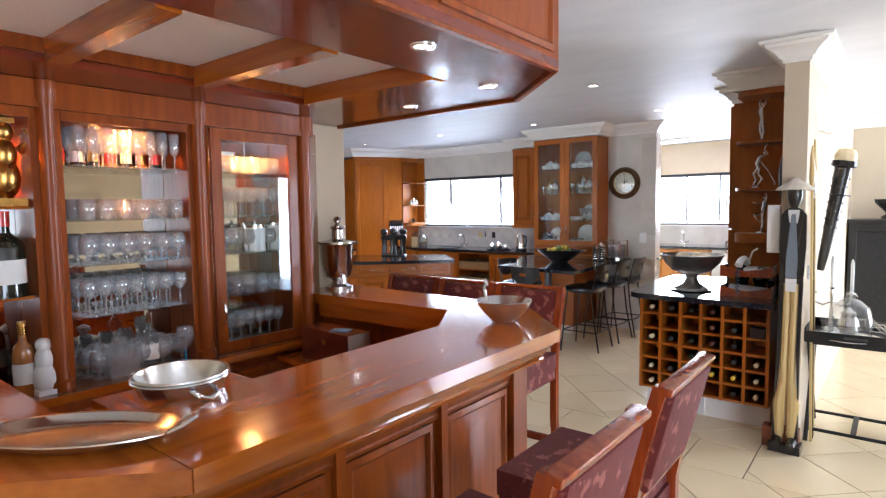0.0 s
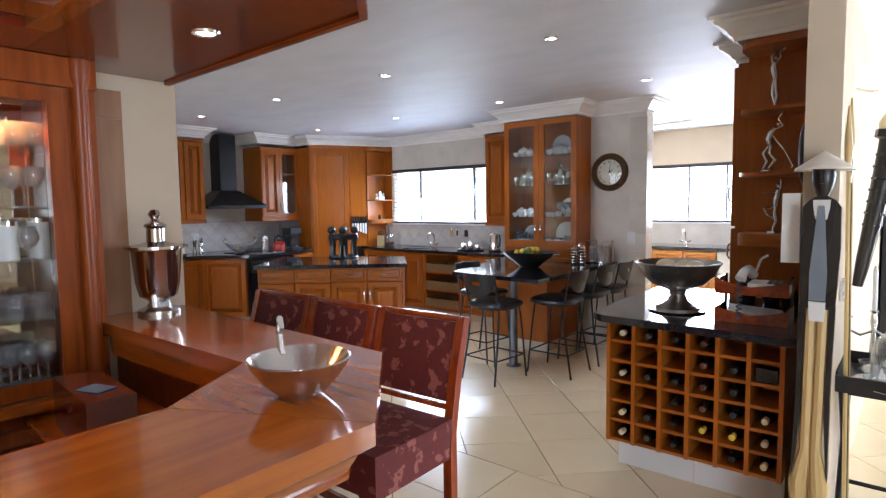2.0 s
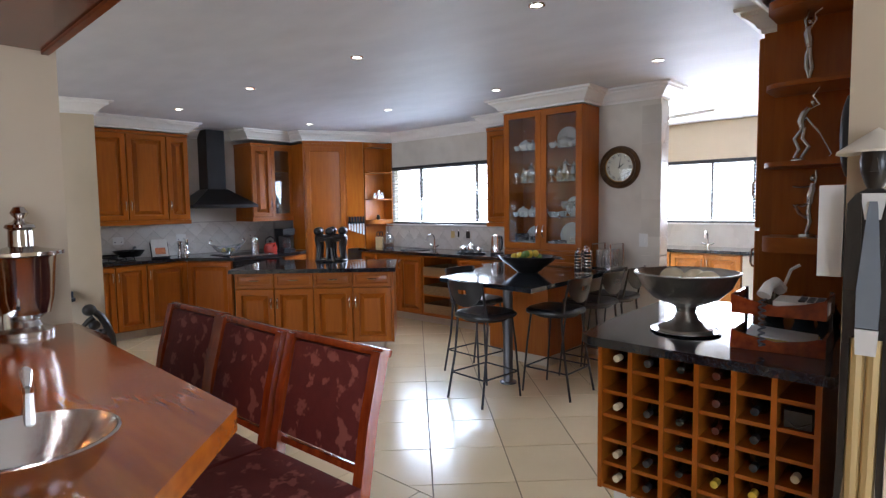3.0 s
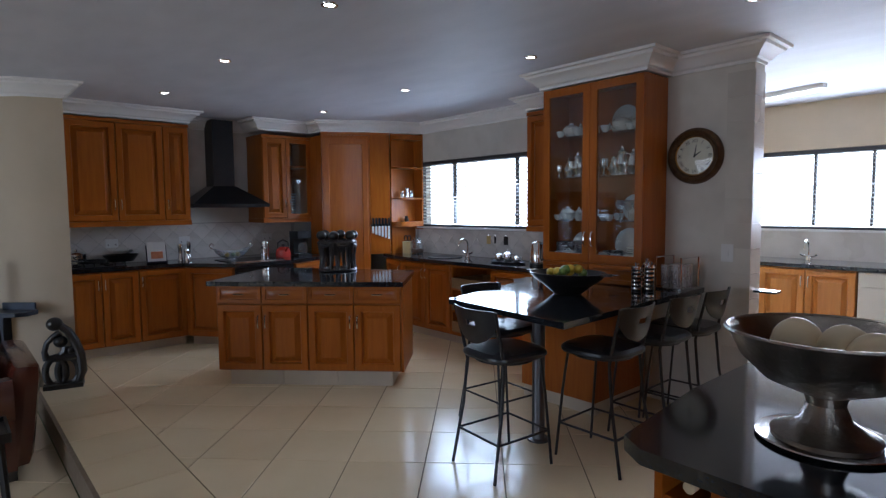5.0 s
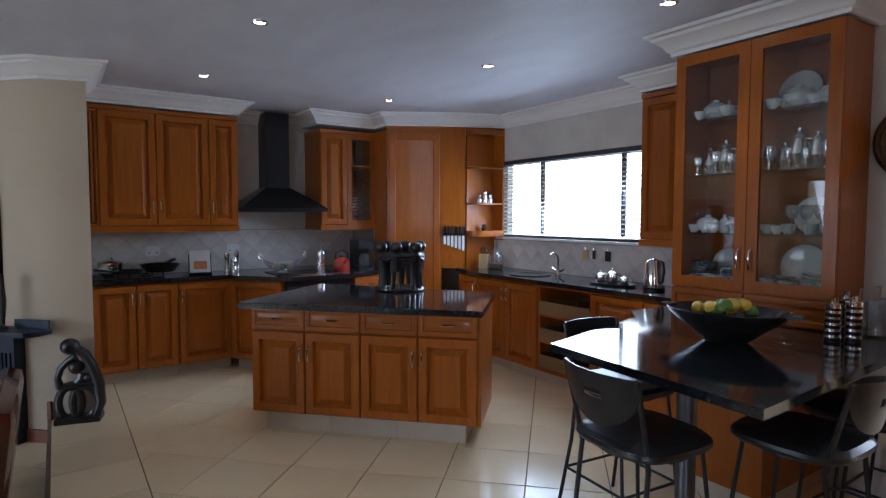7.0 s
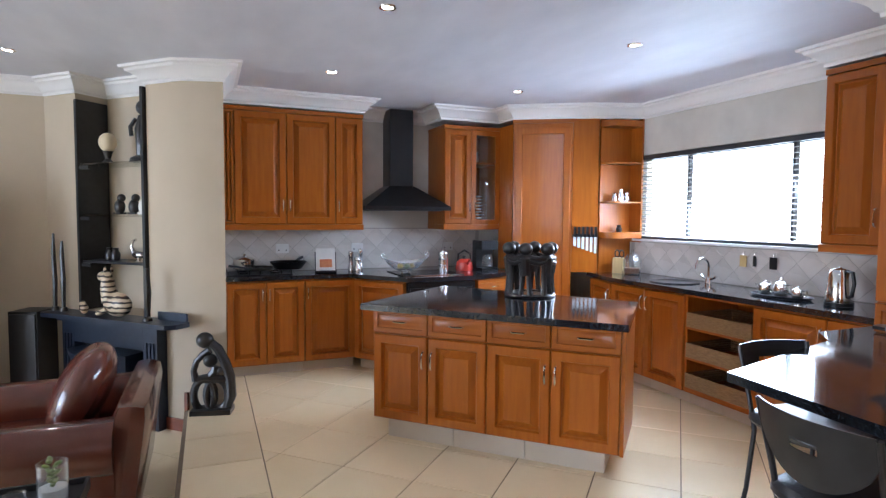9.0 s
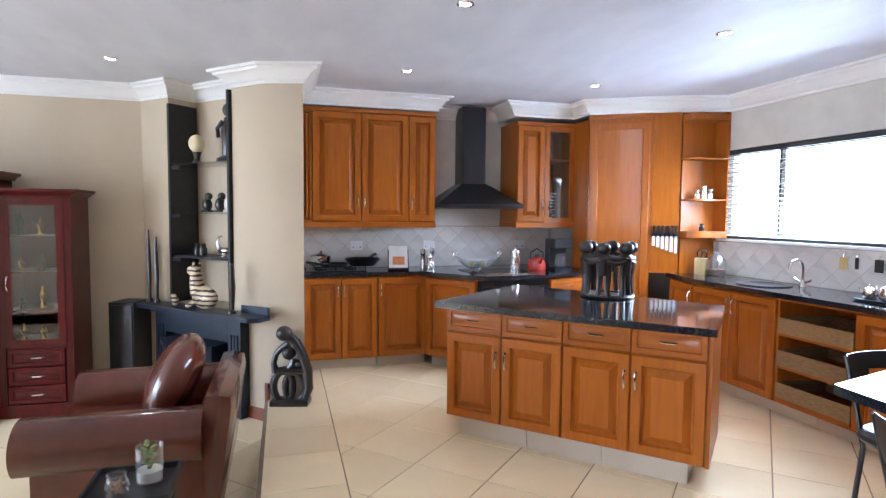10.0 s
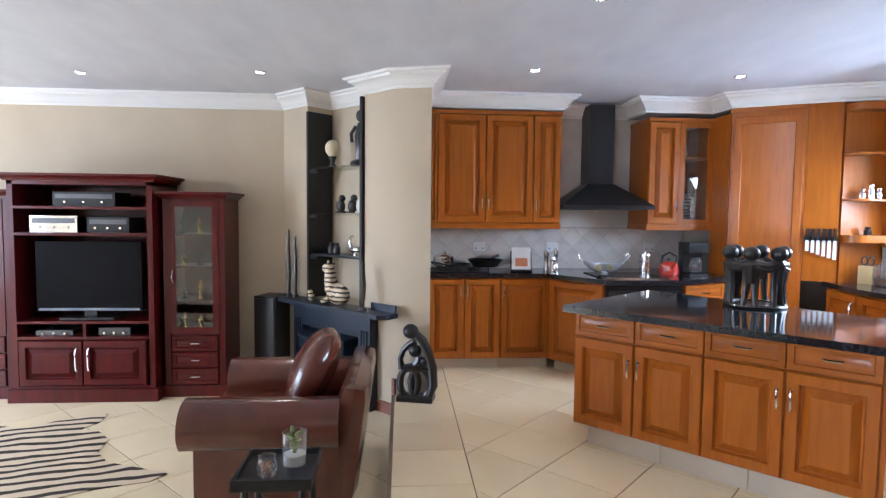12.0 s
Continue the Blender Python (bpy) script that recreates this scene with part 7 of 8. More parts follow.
device(1.70, 1.423, 0.38, 0.14, CHROME, "silver amplifier on the media unit", "amplifier")
device(2.14, 1.423, 0.34, 0.13, BLACKPAINT, "black and silver receiver on the media unit", "receiver")
device(1.95, 1.643, 0.5, 0.12, BLACKPAINT, "long black centre speaker on the top shelf", "speaker")
device(1.68, 0.553, 0.3, 0.04, GREYMETAL, "thin grey disc player", "disc_player")
device(2.17, 0.553, 0.26, 0.06, GREYMETAL, "stacked grey disc boxes", "disc_box")
sp2 = thing("floor_speaker", pose(-7.38, 3.36, STEPZ, 0, 0, 70), "tall black floor-standing loudspeaker", "loudspeaker")
part("cabinet", cube(-0.11, 0.11, 0.0, 0.25, 0.0, 0.84), BLACKPAINT, sp2, "", 0.008)
part("grille", cube(-0.1, 0.1, -0.012, -0.001, 0.05, 0.82), VINYL, sp2, "black cloth grille", 0.004)
rg = random.Random(3)
for z in (0.575, 0.836, 1.136, 1.416):
    for i in range(3):
        y = 2.69 + i * 0.14
        mt = (GOLD, SILVER, EBONY)[rg.randrange(3)]
        h = 0.08 + rg.random() * 0.1
        solo("ornament", turned((0, 0), (0.025, 0), (0.012, h * 0.3), (0.028, h * 0.6), (0.012, h * 0.85), (0.015, h), (0, h), n=14), mt, pose(-7.28, y, STEPZ + z), "small turned ornament in the cherry cabinet", "ornament", "cabinet ornaments")

# leather armchair
ac = thing("armchair", pose(-5.53, 3.92, STEPZ), "large burgundy leather armchair with rolled arms and a loose back cushion", "armchair")


def roll(x, r, y0, y1, zc, z0):
    pts = [(x - r * 0.55, z0)] + [(x + r * math.cos(a), zc + r * math.sin(a)) for a in [math.radians(q) for q in range(225, -46, -15)]] + [(x + r * 0.55, z0)]
    bm = BM()
    a = [bm.verts.new((p, y0, q)) for p, q in pts]
    b = [bm.verts.new((p, y1, q)) for p, q in pts]
    k = len(pts)
    bm.faces.new(a)
    bm.faces.new(b[::-1])
    for i in range(k):
        bm.faces.new((a[i], b[i], b[(i + 1) % k], a[(i + 1) % k]))
    return bm


for x in (-0.42, 0.43):
    part("arm_panel", cube(x - 0.07, x + 0.07, -0.37, 0.37, 0.08, 0.46), LEATHER, ac, "", 0.02)
    arm = part("arm", roll(x, 0.14, -0.43, 0.37, 0.50, 0.405), LEATHER, ac, "rolled leather arm", 0.055)
    for y in (-0.15, 0.12):
        part("seam", pipe([(x + 0.135 * math.cos(math.radians(a)), y, 0.50 + 0.135 * math.sin(math.radians(a))) for a in range(-20, 201, 20)], 0.004, 6), LEATHER, arm)
part("base", cube(-0.3, 0.3, -0.40, 0.4, 0.08, 0.30), LEATHER, ac, "", 0.03)
part("seat_cushion", cube(-0.29, 0.30, -0.44, 0.2, 0.305, 0.46), LEATHER, ac, "", 0.05)
bm = box(BM(), -0.5, 0.5, -0.08, 0.08, 0.0, 0.64)
bmesh.ops.transform(bm, matrix=pose(0, 0.37, 0.08, -7), verts=bm.verts)
part("back", bm, LEATHER, ac, "", 0.075)
bm = BM()
blob(bm, (0, 0, 0), (0.31, 0.13, 0.26), 24, 14, pose(0, 0, 0, -24))
part("back_cushion", bm, LEATHER, ac, "plump loose leather cushion").location = (0.02, 0.17, 0.68)
for x in (-0.42, 0.42):
    for y in (-0.36, 0.34):
        part("foot", cube(x - 0.03, x + 0.03, y - 0.03, y + 0.03, 0, 0.08), EBONY, ac)

# side table with glass jars
st = thing("side_table", pose(-4.62, 4.07, STEPZ), "small black wooden side table with a raised rim", "table")
part("tabletop", cube(-0.16, 0.16, -0.16, 0.16, 0.455, 0.475), BLACKPAINT, st, "", 0.003)
part("rim", sweep(BM(), [(-0.165, -0.165, 0.45), (-0.165, 0.165, 0.45), (0.165, 0.165, 0.45), (0.165, -0.165, 0.45)][::-1], [(0, 0), (0.012, 0), (0.012, 0.05), (0, 0.05)], True), BLACKPAINT, st)
for x in (-0.12, 0.12):
    for y in (-0.12, 0.12):
        part("leg", pipe([(x, y, 0.454), (x * 1.15, y * 1.15, 0.0)], 0.016, 6), BLACKPAINT, st)
v1 = thing("glass_vase", pose(-4.66, 4.13, STEPZ + 0.476), "clear glass cylinder with white sand and a small succulent", "vase")
part("glass", turned((0, 0), (0.055, 0), (0.055, 0.15), (0.052, 0.15), (0.052, 0.006), (0, 0.006), n=26), CLEAR, v1)
part("sand", turned((0, 0.007), (0.05, 0.007), (0.05, 0.05), (0.02, 0.056), (0, 0.05), n=22), PAPER, v1, "white sand")
bm = BM()
for i in range(14):
    a, q = i * 2.4, 0.004 + 0.0018 * i
    blob(bm, (q * math.cos(a), q * math.sin(a), 0.06 + 0.008 * i), (0.017, 0.01, 0.008), 8, 5, pose(0, 0, 0, 0, -30, math.degrees(a)))
part("succulent", bm, LEAF, v1, "green succulent rosette")
v2 = thing("glass_jar", pose(-4.56, 4.03, STEPZ + 0.476), "small lidded glass jar of brown pebbles", "jar")
part("glass", turned((0, 0), (0.04, 0), (0.045, 0.04), (0.035, 0.075), (0.037, 0.085), (0.034, 0.085), (0.032, 0.075), (0.041, 0.04), (0.037, 0.005), (0, 0.005), n=22), CLEAR, v2)
bm = BM()
for i in range(24):
    blob(bm, (0.028 * math.cos(i * 2.4) * (0.3 + 0.7 * (i % 5) / 4), 0.028 * math.sin(i * 2.4) * (0.3 + 0.7 * (i % 5) / 4), 0.014 + 0.0016 * i), 0.008, 6, 4)
tagged(part("pebbles", bm, PEBBLE, v2, "brown pebbles"), kind="stuff")

# zebra hide
zm = bpy.data.materials.new("zebra_hide")
zm.use_nodes = True
zn, zl = zm.node_tree.nodes, zm.node_tree.links
tc = zn.new("ShaderNodeTexCoord")
mp = zn.new("ShaderNodeMapping")
mp.inputs["Rotation"].default_value = (0, 0, radians(-14))
wv = zn.new("ShaderNodeTexWave")
wv.inputs["Scale"].default_value, wv.inputs["Distortion"].default_value, wv.inputs["Detail"].default_value, wv.inputs["Detail Scale"].default_value = 3.0, 8.5, 3.0, 0.42
rp = zn.new("ShaderNodeValToRGB")
rp.color_ramp.elements[0].position, rp.color_ramp.elements[1].position = 0.30, 0.40
rp.color_ramp.elements[0].color, rp.color_ramp.elements[1].color = (0.03, 0.018, 0.010, 1), (0.62, 0.50, 0.34, 1)
zl.new(tc.outputs["Object"], mp.inputs[0])
zl.new(mp.outputs[0], wv.inputs[0])
zl.new(wv.outputs[0], rp.inputs[0])
zl.new(rp.outputs[0], zn["Principled BSDF"].inputs[0])
zn["Principled BSDF"].inputs["Roughness"].default_value = 0.85
out = [(-6.70, 2.30), (-6.58, 2.02), (-6.42, 1.86), (-6.50, 1.5), (-6.36, 1.0), (-5.9, 0.72), (-5.2, 0.7), (-4.7, 1.1), (-4.6, 1.75), (-4.9, 2.25), (-5.3, 2.62), (-5.44, 2.85), (-5.52, 3.12), (-5.62, 3.18), (-5.70, 3.0), (-5.80, 2.74), (-5.96, 2.60), (-6.18, 2.56), (-6.33, 2.42), (-6.38, 2.26), (-6.52, 2.33)]
solo("zebra_rug", prism(BM(), [(x + 5.6, y - 1.8) for x, y in out], 0, 0.006), zm, pose(-5.6, 1.8, STEPZ + 0.001), "black and cream zebra hide on the lounge floor", "rug")

# ---- fireplace; local x runs along the chimney breast, -y towards the lounge ----
FM = pose(-6.58, 4.56, STEPZ, 0, 0, 45)
fp = thing("fireplace", FM, "blue-black cast iron fireplace surround with a moulded mantel shelf", "fireplace")
part("leg", cube(-1.24, -1.10, -0.09, -0.002, 0, 0.76), BLUEBLACK, fp, "", 0.006)
part("leg", cube(-0.34, -0.20, -0.09, -0.002, 0, 0.76), BLUEBLACK, fp, "", 0.006)
for x in (-1.17, -0.27):
    for dx in (-0.035, 0, 0.035):
        part("flute", cube(x + dx - 0.008, x + dx + 0.008, -0.1, -0.0901, 0.1, 0.66), BLUEBLACK, fp, "", 0.003)
part("lintel", cube(-1.099, -0.341, -0.09, -0.002, 0.6, 0.76), BLUEBLACK, fp, "", 0.006)
# no recess here: a black sheet gives the shade inside the hearth
part("opening", cube(-1.099, -0.341, -0.012, -0.004, 0.0, 0.599), BLACKPAINT, fp, "black sheet that stands in for the shade of the opening")
part("frieze", cube(-1.27, -0.17, -0.115, -0.002, 0.761, 0.80), BLUEBLACK, fp, "", 0.008)
part("mantel_shelf", prism(BM(), [(-1.36, -0.002), (-1.36, -0.17), (-1.30, -0.22), (0.02, -0.22), (0.08, -0.17), (0.08, -0.05), (0.0, -0.002)], 0.802, 0.835), BLUEBLACK, fp, "polished dark mantel shelf", 0.01)
part("shelf_gallery", cube(-0.22, 0.06, -0.06, -0.045, 0.836, 0.895), BLUEBLACK, fp, "", 0.006)
sv = thing("stove", FM @ pose(-0.72, -0.02, 0), "blue-black cast iron stove with an arched front", "stove")
bm = BM()
pts = [(-0.3, 0.0)] + [(-0.3 + 0.6 * i / 10, -0.16 - 0.12 * math.sin(math.pi * i / 10)) for i in range(11)] + [(0.3, 0.0)]
part("body", prism(BM(), pts, 0.08, 0.54), BLUEBLACK, sv, "", 0.012)
part("top_plate", prism(BM(), [(x * 1.05, y * 1.06) for x, y in pts], 0.541, 0.57), BLUEBLACK, sv, "", 0.008)
part("glass_door", prism(BM(), [(-0.19, -0.245), (0.19, -0.245), (0.15, -0.292), (-0.15, -0.292)], 0.16, 0.46), SCREEN, sv, "dark glass door")
for x in (-0.24, 0.24):
    part("foot", cube(x - 0.03, x + 0.03, -0.16, -0.08, 0, 0.08), BLUEBLACK, sv)

nu = thing("niche_shelves", FM @ pose(0, 0, 0.836), "black wooden shelf frame set in the chimney niche", "shelf")
part("side_board", cube(-1.132, -1.105, -0.02, 0.25, 0.0, 1.68), BLACKPAINT, nu)
part("side_board", cube(-0.395, -0.37, -0.03, 0.02, 0.0, 1.72), BLACKPAINT, nu)
for z in (0.385, 0.755, 1.16):
    part("shelf_board", cube(-1.104, -0.396, 0.0, 0.25, z, z + 0.018), PANE if z != 0.385 else BLACKPAINT, nu, "glass shelf" if z != 0.385 else "black shelf")
    part("bracket", cube(-1.104, -1.0, -0.01, 0.02, z - 0.03, z - 0.002), BLACKPAINT, nu)


def niche(x, z, y=-0.0):
    return FM @ pose(x, 0.12 + y, 0.836 + z)


bm = BM()
lathe(bm, ((0, 0), (0.09, 0), (0.085, 0.03), (0.05, 0.05), (0, 0.05)), 18)
tube(bm, [(0, 0, 0.04), (0.02, 0, 0.14), (0.0, 0, 0.26), (0.01, 0, 0.36)], [0.04, 0.055, 0.05, 0.03], 10)
tube(bm, [(-0.01, -0.04, 0.33), (-0.06, -0.05, 0.27), (-0.05, -0.05, 0.2)], 0.016, 8)
blob(bm, (0.01, 0, 0.42), (0.045, 0.045, 0.055))
solo("statue", bm, EBONY, niche(-0.56, 1.179), "dark carved wooden statue on the top niche shelf", "statue")
eg = thing("egg_on_stand", niche(-0.86, 1.179, -0.06), "cream ostrich egg on a dark stand", "ornament")
part("egg", blob(BM(), (0, 0, 0.16), (0.065, 0.065, 0.075), 20, 12), CREAM, eg)
part("stand", turned((0, 0), (0.045, 0), (0.02, 0.03), (0.03, 0.07), (0.04, 0.09), (0, 0.09), n=18), EBONY, eg)
for i, x in enumerate((-0.82, -0.66, -0.55)):
    bm = BM()
    blob(bm, (0, 0, 0.06), (0.045, 0.04, 0.06))
    blob(bm, (0.02, 0, 0.13), 0.032)
    box(bm, -0.04, 0.04, -0.03, 0.03, 0, 0.015)
    solo("carving", bm, EBONY if i < 2 else PAPER, niche(x, 0.774), "small rounded carving on a niche shelf", "carving", "niche carvings")
for i, x in enumerate((-0.95, -0.88)):
    solo("small_jar", turned((0, 0), (0.03, 0), (0.035, 0.05), (0.02, 0.08), (0.024, 0.1), (0, 0.1), n=16), EBONY, niche(x, 0.404), "small black jar on the lower shelf", "jar", "niche jars")
bm = BM()
blob(bm, (0, 0, 0.05), (0.07, 0.03, 0.03))
tube(bm, [(-0.05, 0, 0.06), (-0.08, 0, 0.11), (-0.06, 0, 0.16), (-0.03, 0, 0.17)], [0.02, 0.012, 0.01, 0.012], 8)
tube(bm, [(0.05, 0, 0.06), (0.1, 0, 0.09), (0.13, 0, 0.15)], [0.02, 0.016, 0.006], 8)
lathe(bm, ((0, 0), (0.03, 0), (0.012, 0.025), (0, 0.025)), 12)
solo("bird_ornament", bm, SILVER, niche(-0.62, 0.404), "silver bird ornament with a raised wing", "ornament")
zs = zm.copy()
zs.name = "zebra_stripes"
zw = zs.node_tree.nodes["Wave Texture"]
zw.bands_direction = "Z"
zw.inputs["Scale"].default_value, zw.inputs["Distortion"].default_value, zw.inputs["Detail Scale"].default_value = 9.5, 2.5, 3.0
zs.node_tree.nodes["Principled BSDF"].inputs["Roughness"].default_value = 0.35
bm = BM()
blob(bm, (0.03, 0, 0.08), (0.12, 0.055, 0.08), 18, 10)
tube(bm, [(-0.03, 0, 0.1), (-0.06, 0, 0.19), (-0.055, 0, 0.25)], [0.06, 0.045, 0.04], 12)
blob(bm, (-0.085, 0, 0.26), (0.06, 0.036, 0.038), 14, 8)
for s in (-1, 1):
    blob(bm, (-0.05, s * 0.025, 0.305), (0.01, 0.008, 0.025), 8, 5)
    tube(bm, [(-0.02, s * 0.04, 0.05), (-0.1, s * 0.045, 0.018)], 0.018, 8)
solo("zebra_ornament", bm, zs, FM @ pose(-0.62, -0.1, 0.836) @ Matrix.Scale(1.15, 4), "black and white striped ceramic zebra lying on the mantel", "ornament")
solo("small_ornament", blob(blob(BM(), (0, 0, 0.04), (0.03, 0.03, 0.04)), (-0.02, 0, 0.08), 0.022), zs, FM @ pose(-0.93, -0.12, 0.836), "small striped ornament on the mantel", "ornament")
bm = BM()
lathe(bm, ((0, 0), (0.035, 0), (0.03, 0.02), (0.006, 0.03), (0.006, 0.08), (0, 0.08)), 14)
tube(bm, [(0, 0, 0.08), (0.004, 0, 0.2), (-0.002, 0, 0.3), (0, 0, 0.38)], [0.02, 0.026, 0.022, 0.018], 8)
solo("carved_post", bm, EBONY, FM @ pose(-0.24, -0.13, 0.836), "slim black carved post on the mantel", "carving")
for i, x in enumerate((-1.30, -1.20)):
    bm = BM()
    lathe(bm, ((0, 0), (0.03, 0), (0.025, 0.03), (0, 0.03)), 12)
    tube(bm, [(0, 0, 0.02), (0.005, 0, 0.25), (-0.004, 0, 0.45), (0.0, 0, 0.62 - 0.06 * i)], [0.014, 0.018, 0.016, 0.008], 8)
    solo("carved_post", bm, EBONY, FM @ pose(x, -0.1, 0.836), "tall slim dark carved post on the mantel", "carving")

# carved sculpture on the floor by the pier: an openwork seated form
bm = BM()
box(bm, -0.13, 0.15, -0.075, 0.075, 0, 0.035)
for cx, cz, rx, rz in ((-0.045, 0.13, 0.072, 0.115), (0.045, 0.13, 0.075, 0.115)):
    tube(bm, [(cx + rx * math.cos(a * math.pi / 10), 0, cz + rz * math.sin(a * math.pi / 10)) for a in range(20)], 0.027, 10, True)
tube(bm, [(-0.10, 0, 0.24), (-0.115, 0, 0.31), (-0.095, 0, 0.38), (-0.05, 0, 0.43), (0.0, 0, 0.46)], [0.030, 0.022, 0.022, 0.024, 0.030], 10)
tube(bm, [(0.11, 0, 0.03), (0.145, 0, 0.12), (0.135, 0, 0.26), (0.10, 0, 0.38), (0.055, 0, 0.47), (0.0, 0, 0.52)], [0.03, 0.036, 0.038, 0.036, 0.034, 0.03], 10)
tube(bm, [(-0.10, 0, 0.245), (-0.03, 0, 0.255), (0.05, 0, 0.25), (0.12, 0, 0.25)], [0.026, 0.032, 0.034, 0.03], 10)
tube(bm, [(0.0, 0, 0.27), (0.03, 0, 0.30), (0.035, 0, 0.34)], [0.03, 0.032, 0.026], 8)
blob(bm, (-0.035, 0, 0.535), (0.062, 0.055, 0.058), 14, 9)
blob(bm, (0.0, 0, 0.385), (0.052, 0.046, 0.05), 14, 9)
blob(bm, (0.075, 0, 0.305), (0.036, 0.036, 0.034), 12, 8)
solo("floor_sculpture", bm, EBONY, pose(-6.45, 4.715, 0, 0, 0, 76), "black openwork carved wooden sculpture on the floor", "sculpture")

# ---- dining end ----
# figure carved from a pair of oars: one plain mesh


def tinted(name, pieces, m, label, category):
    """One mesh of several coloured pieces."""
    bm, mats = BM(), []
    for mat, build in pieces:
        n0 = len(bm.faces)
        build(bm)
        bm.faces.ensure_lookup_table()
        if mat not in mats:
            mats.append(mat)
        for f in bm.faces[n0:]:
            f.material_index = mats.index(mat)
    bmesh.ops.recalc_face_normals(bm, faces=bm.faces)
    me = bpy.data.meshes.new(name)
    bm.to_mesh(me)
    bm.free()
    me.shade_smooth()
    me.set_sharp_from_angle(angle=radians(35))
    for mt in mats:
        me.materials.append(mt)
    ob = new(name, me)
    ob.matrix_world = m
    return tagged(ob, label, category)


def oars(bm):
    for s in (-1, 1):
        tube(bm, [(s * 0.03, 0, 0.02), (s * 0.03, 0, 0.12)], 0.02, 8)
        tube(bm, [(s * 0.032, 0, 0.1), (s * 0.038, 0, 0.3), (s * 0.02, 0, 0.45)], [0.026, 0.036, 0.018], 10)
        tube(bm, [(s * 0.02, 0, 0.42), (s * 0.022, 0, 1.05)], 0.02, 8)


def slab(bm, pts, y0, y1):
    a, b = [bm.verts.new((x, y0, z)) for x, z in pts], [bm.verts.new((x, y1, z)) for x, z in pts]
    n = len(pts)
    bm.faces.new(a)
    bm.faces.new(b[::-1])
    for i in range(n):
        bm.faces.new((a[i], b[i], b[(i + 1) % n], a[(i + 1) % n]))


def suit(bm):
    slab(bm, [(-0.018, 1.515), (0.018, 1.515), (0.045, 1.50), (0.066, 1.47), (0.07, 1.30), (0.062, 1.05), (-0.062, 1.05), (-0.07, 1.30), (-0.066, 1.47), (-0.045, 1.50)], -0.016, 0.02)
    for s in (-1, 1):
        slab(bm, [(s * 0.042, 1.06), (s * 0.064, 1.06), (s * 0.06, 0.7), (s * 0.066, 0.3), (s * 0.07, 0.05), (s * 0.05, 0.05), (s * 0.062, 0.3), (s * 0.042, 0.6)], -0.014, 0.02)
        slab(bm, [(s * 0.030, 1.50), (s * 0.052, 1.485), (s * 0.04, 1.36), (s * 0.022, 1.22)], -0.024, -0.0165)
        tube(bm, [(s * 0.04, -0.09, 0.055), (s * 0.04, -0.02, 0.065)], [0.022, 0.03], 8)
    lathe(bm, ((0, 1.505), (0.016, 1.508), (0.028, 1.53), (0.040, 1.565), (0.044, 1.60), (0.040, 1.63), (0, 1.645)), 18, Matrix.Diagonal((1, 0.9, 1, 1)))
    slab(bm, [(-0.005, 1.605), (0.005, 1.605), (0.011, 1.565), (-0.011, 1.565)], -0.05, -0.03)
    box(bm, -0.08, 0.09, -0.07, 0.06, 0, 0.05)


def shirt(bm):
    slab(bm, [(-0.034, 1.50), (0.034, 1.50), (0.02, 1.42), (-0.02, 1.42)], -0.023, -0.017)
    slab(bm, [(-0.03, 1.08), (0.03, 1.08), (0.026, 1.0), (-0.026, 1.0)], -0.026, -0.0165)


def tie(bm):
    slab(bm, [(-0.010, 1.475), (0.010, 1.475), (0.013, 1.45), (0.031, 1.2), (0.029, 1.085), (-0.029, 1.085), (-0.031, 1.2), (-0.013, 1.45)], -0.031, -0.0245)


def hat(bm):
    lathe(bm, ((0, 1.70), (0.03, 1.68), (0.105, 1.628), (0.107, 1.62), (0, 1.63)), 20)


tinted("oar_statue", [(YELLOWWOOD, oars), (EBONY, suit), (WHITE, shirt), (GREYBLUE, tie), (STRAW, hat)], pose(-0.535, 5.13, 0, -1.0, 0.6), "tall thin wooden statue in a pale hat made from two oars", "statue")
oc = solo("wooden_crate", cube(-0.1, 0.1, -0.05, 0.03, 0, 0.13), SKIRT, pose(-0.56, 5.185, 0.0), "small red-brown wooden block behind the statue's base", "block", "", 0.01)

tb = thing("tray_table", pose(-0.2, 5.62, 0), "black folding butler's tray table", "table")
part("tray_floor", cube(-0.27, 0.27, -0.27, 0.27, 0.655, 0.67), BLACKPAINT, tb)
for s in (-1, 1):
    part("tray_side", cube(-0.27, 0.27, s * 0.27 - 0.008, s * 0.27 + 0.008, 0.671, 0.73), BLACKPAINT, tb, "", 0.003)
    part("tray_side", cube(s * 0.27 - 0.008, s * 0.27 + 0.008, -0.262, 0.262, 0.671, 0.745), BLACKPAINT, tb, "", 0.003)
    bm = BM()
    for t in (-1, 1):
        tube(bm, [(t * 0.25, s * 0.25, 0.0), (t * 0.25, -s * 0.2, 0.654)], 0.014, 6)
    tube(bm, [(-0.25, s * 0.2, 0.07), (0.25, s * 0.2, 0.07)], 0.012, 6)
    tube(bm, [(-0.25, -s * 0.2, 0.64), (0.25, -s * 0.2, 0.64)], 0.012, 6)
    part("folding_leg_frame", bm, BLACKPAINT, tb)
part("handle_slot", cube(-0.06, 0.06, -0.2795, -0.2785, 0.695, 0.712), GREYMETAL, tb)
part("cross_strap", cube(-0.015, 0.015, -0.2, 0.2, 0.068, 0.08), BLACKPAINT, tb)
sd = thing("silver_dish", pose(-0.24, 5.5, 0.671), "round silver salver on the tray table", "dish")
part("dish", turned((0, 0), (0.16, 0), (0.185, 0.012), (0.183, 0.015), (0.158, 0.005), (0, 0.005), n=32), SILVER, sd)
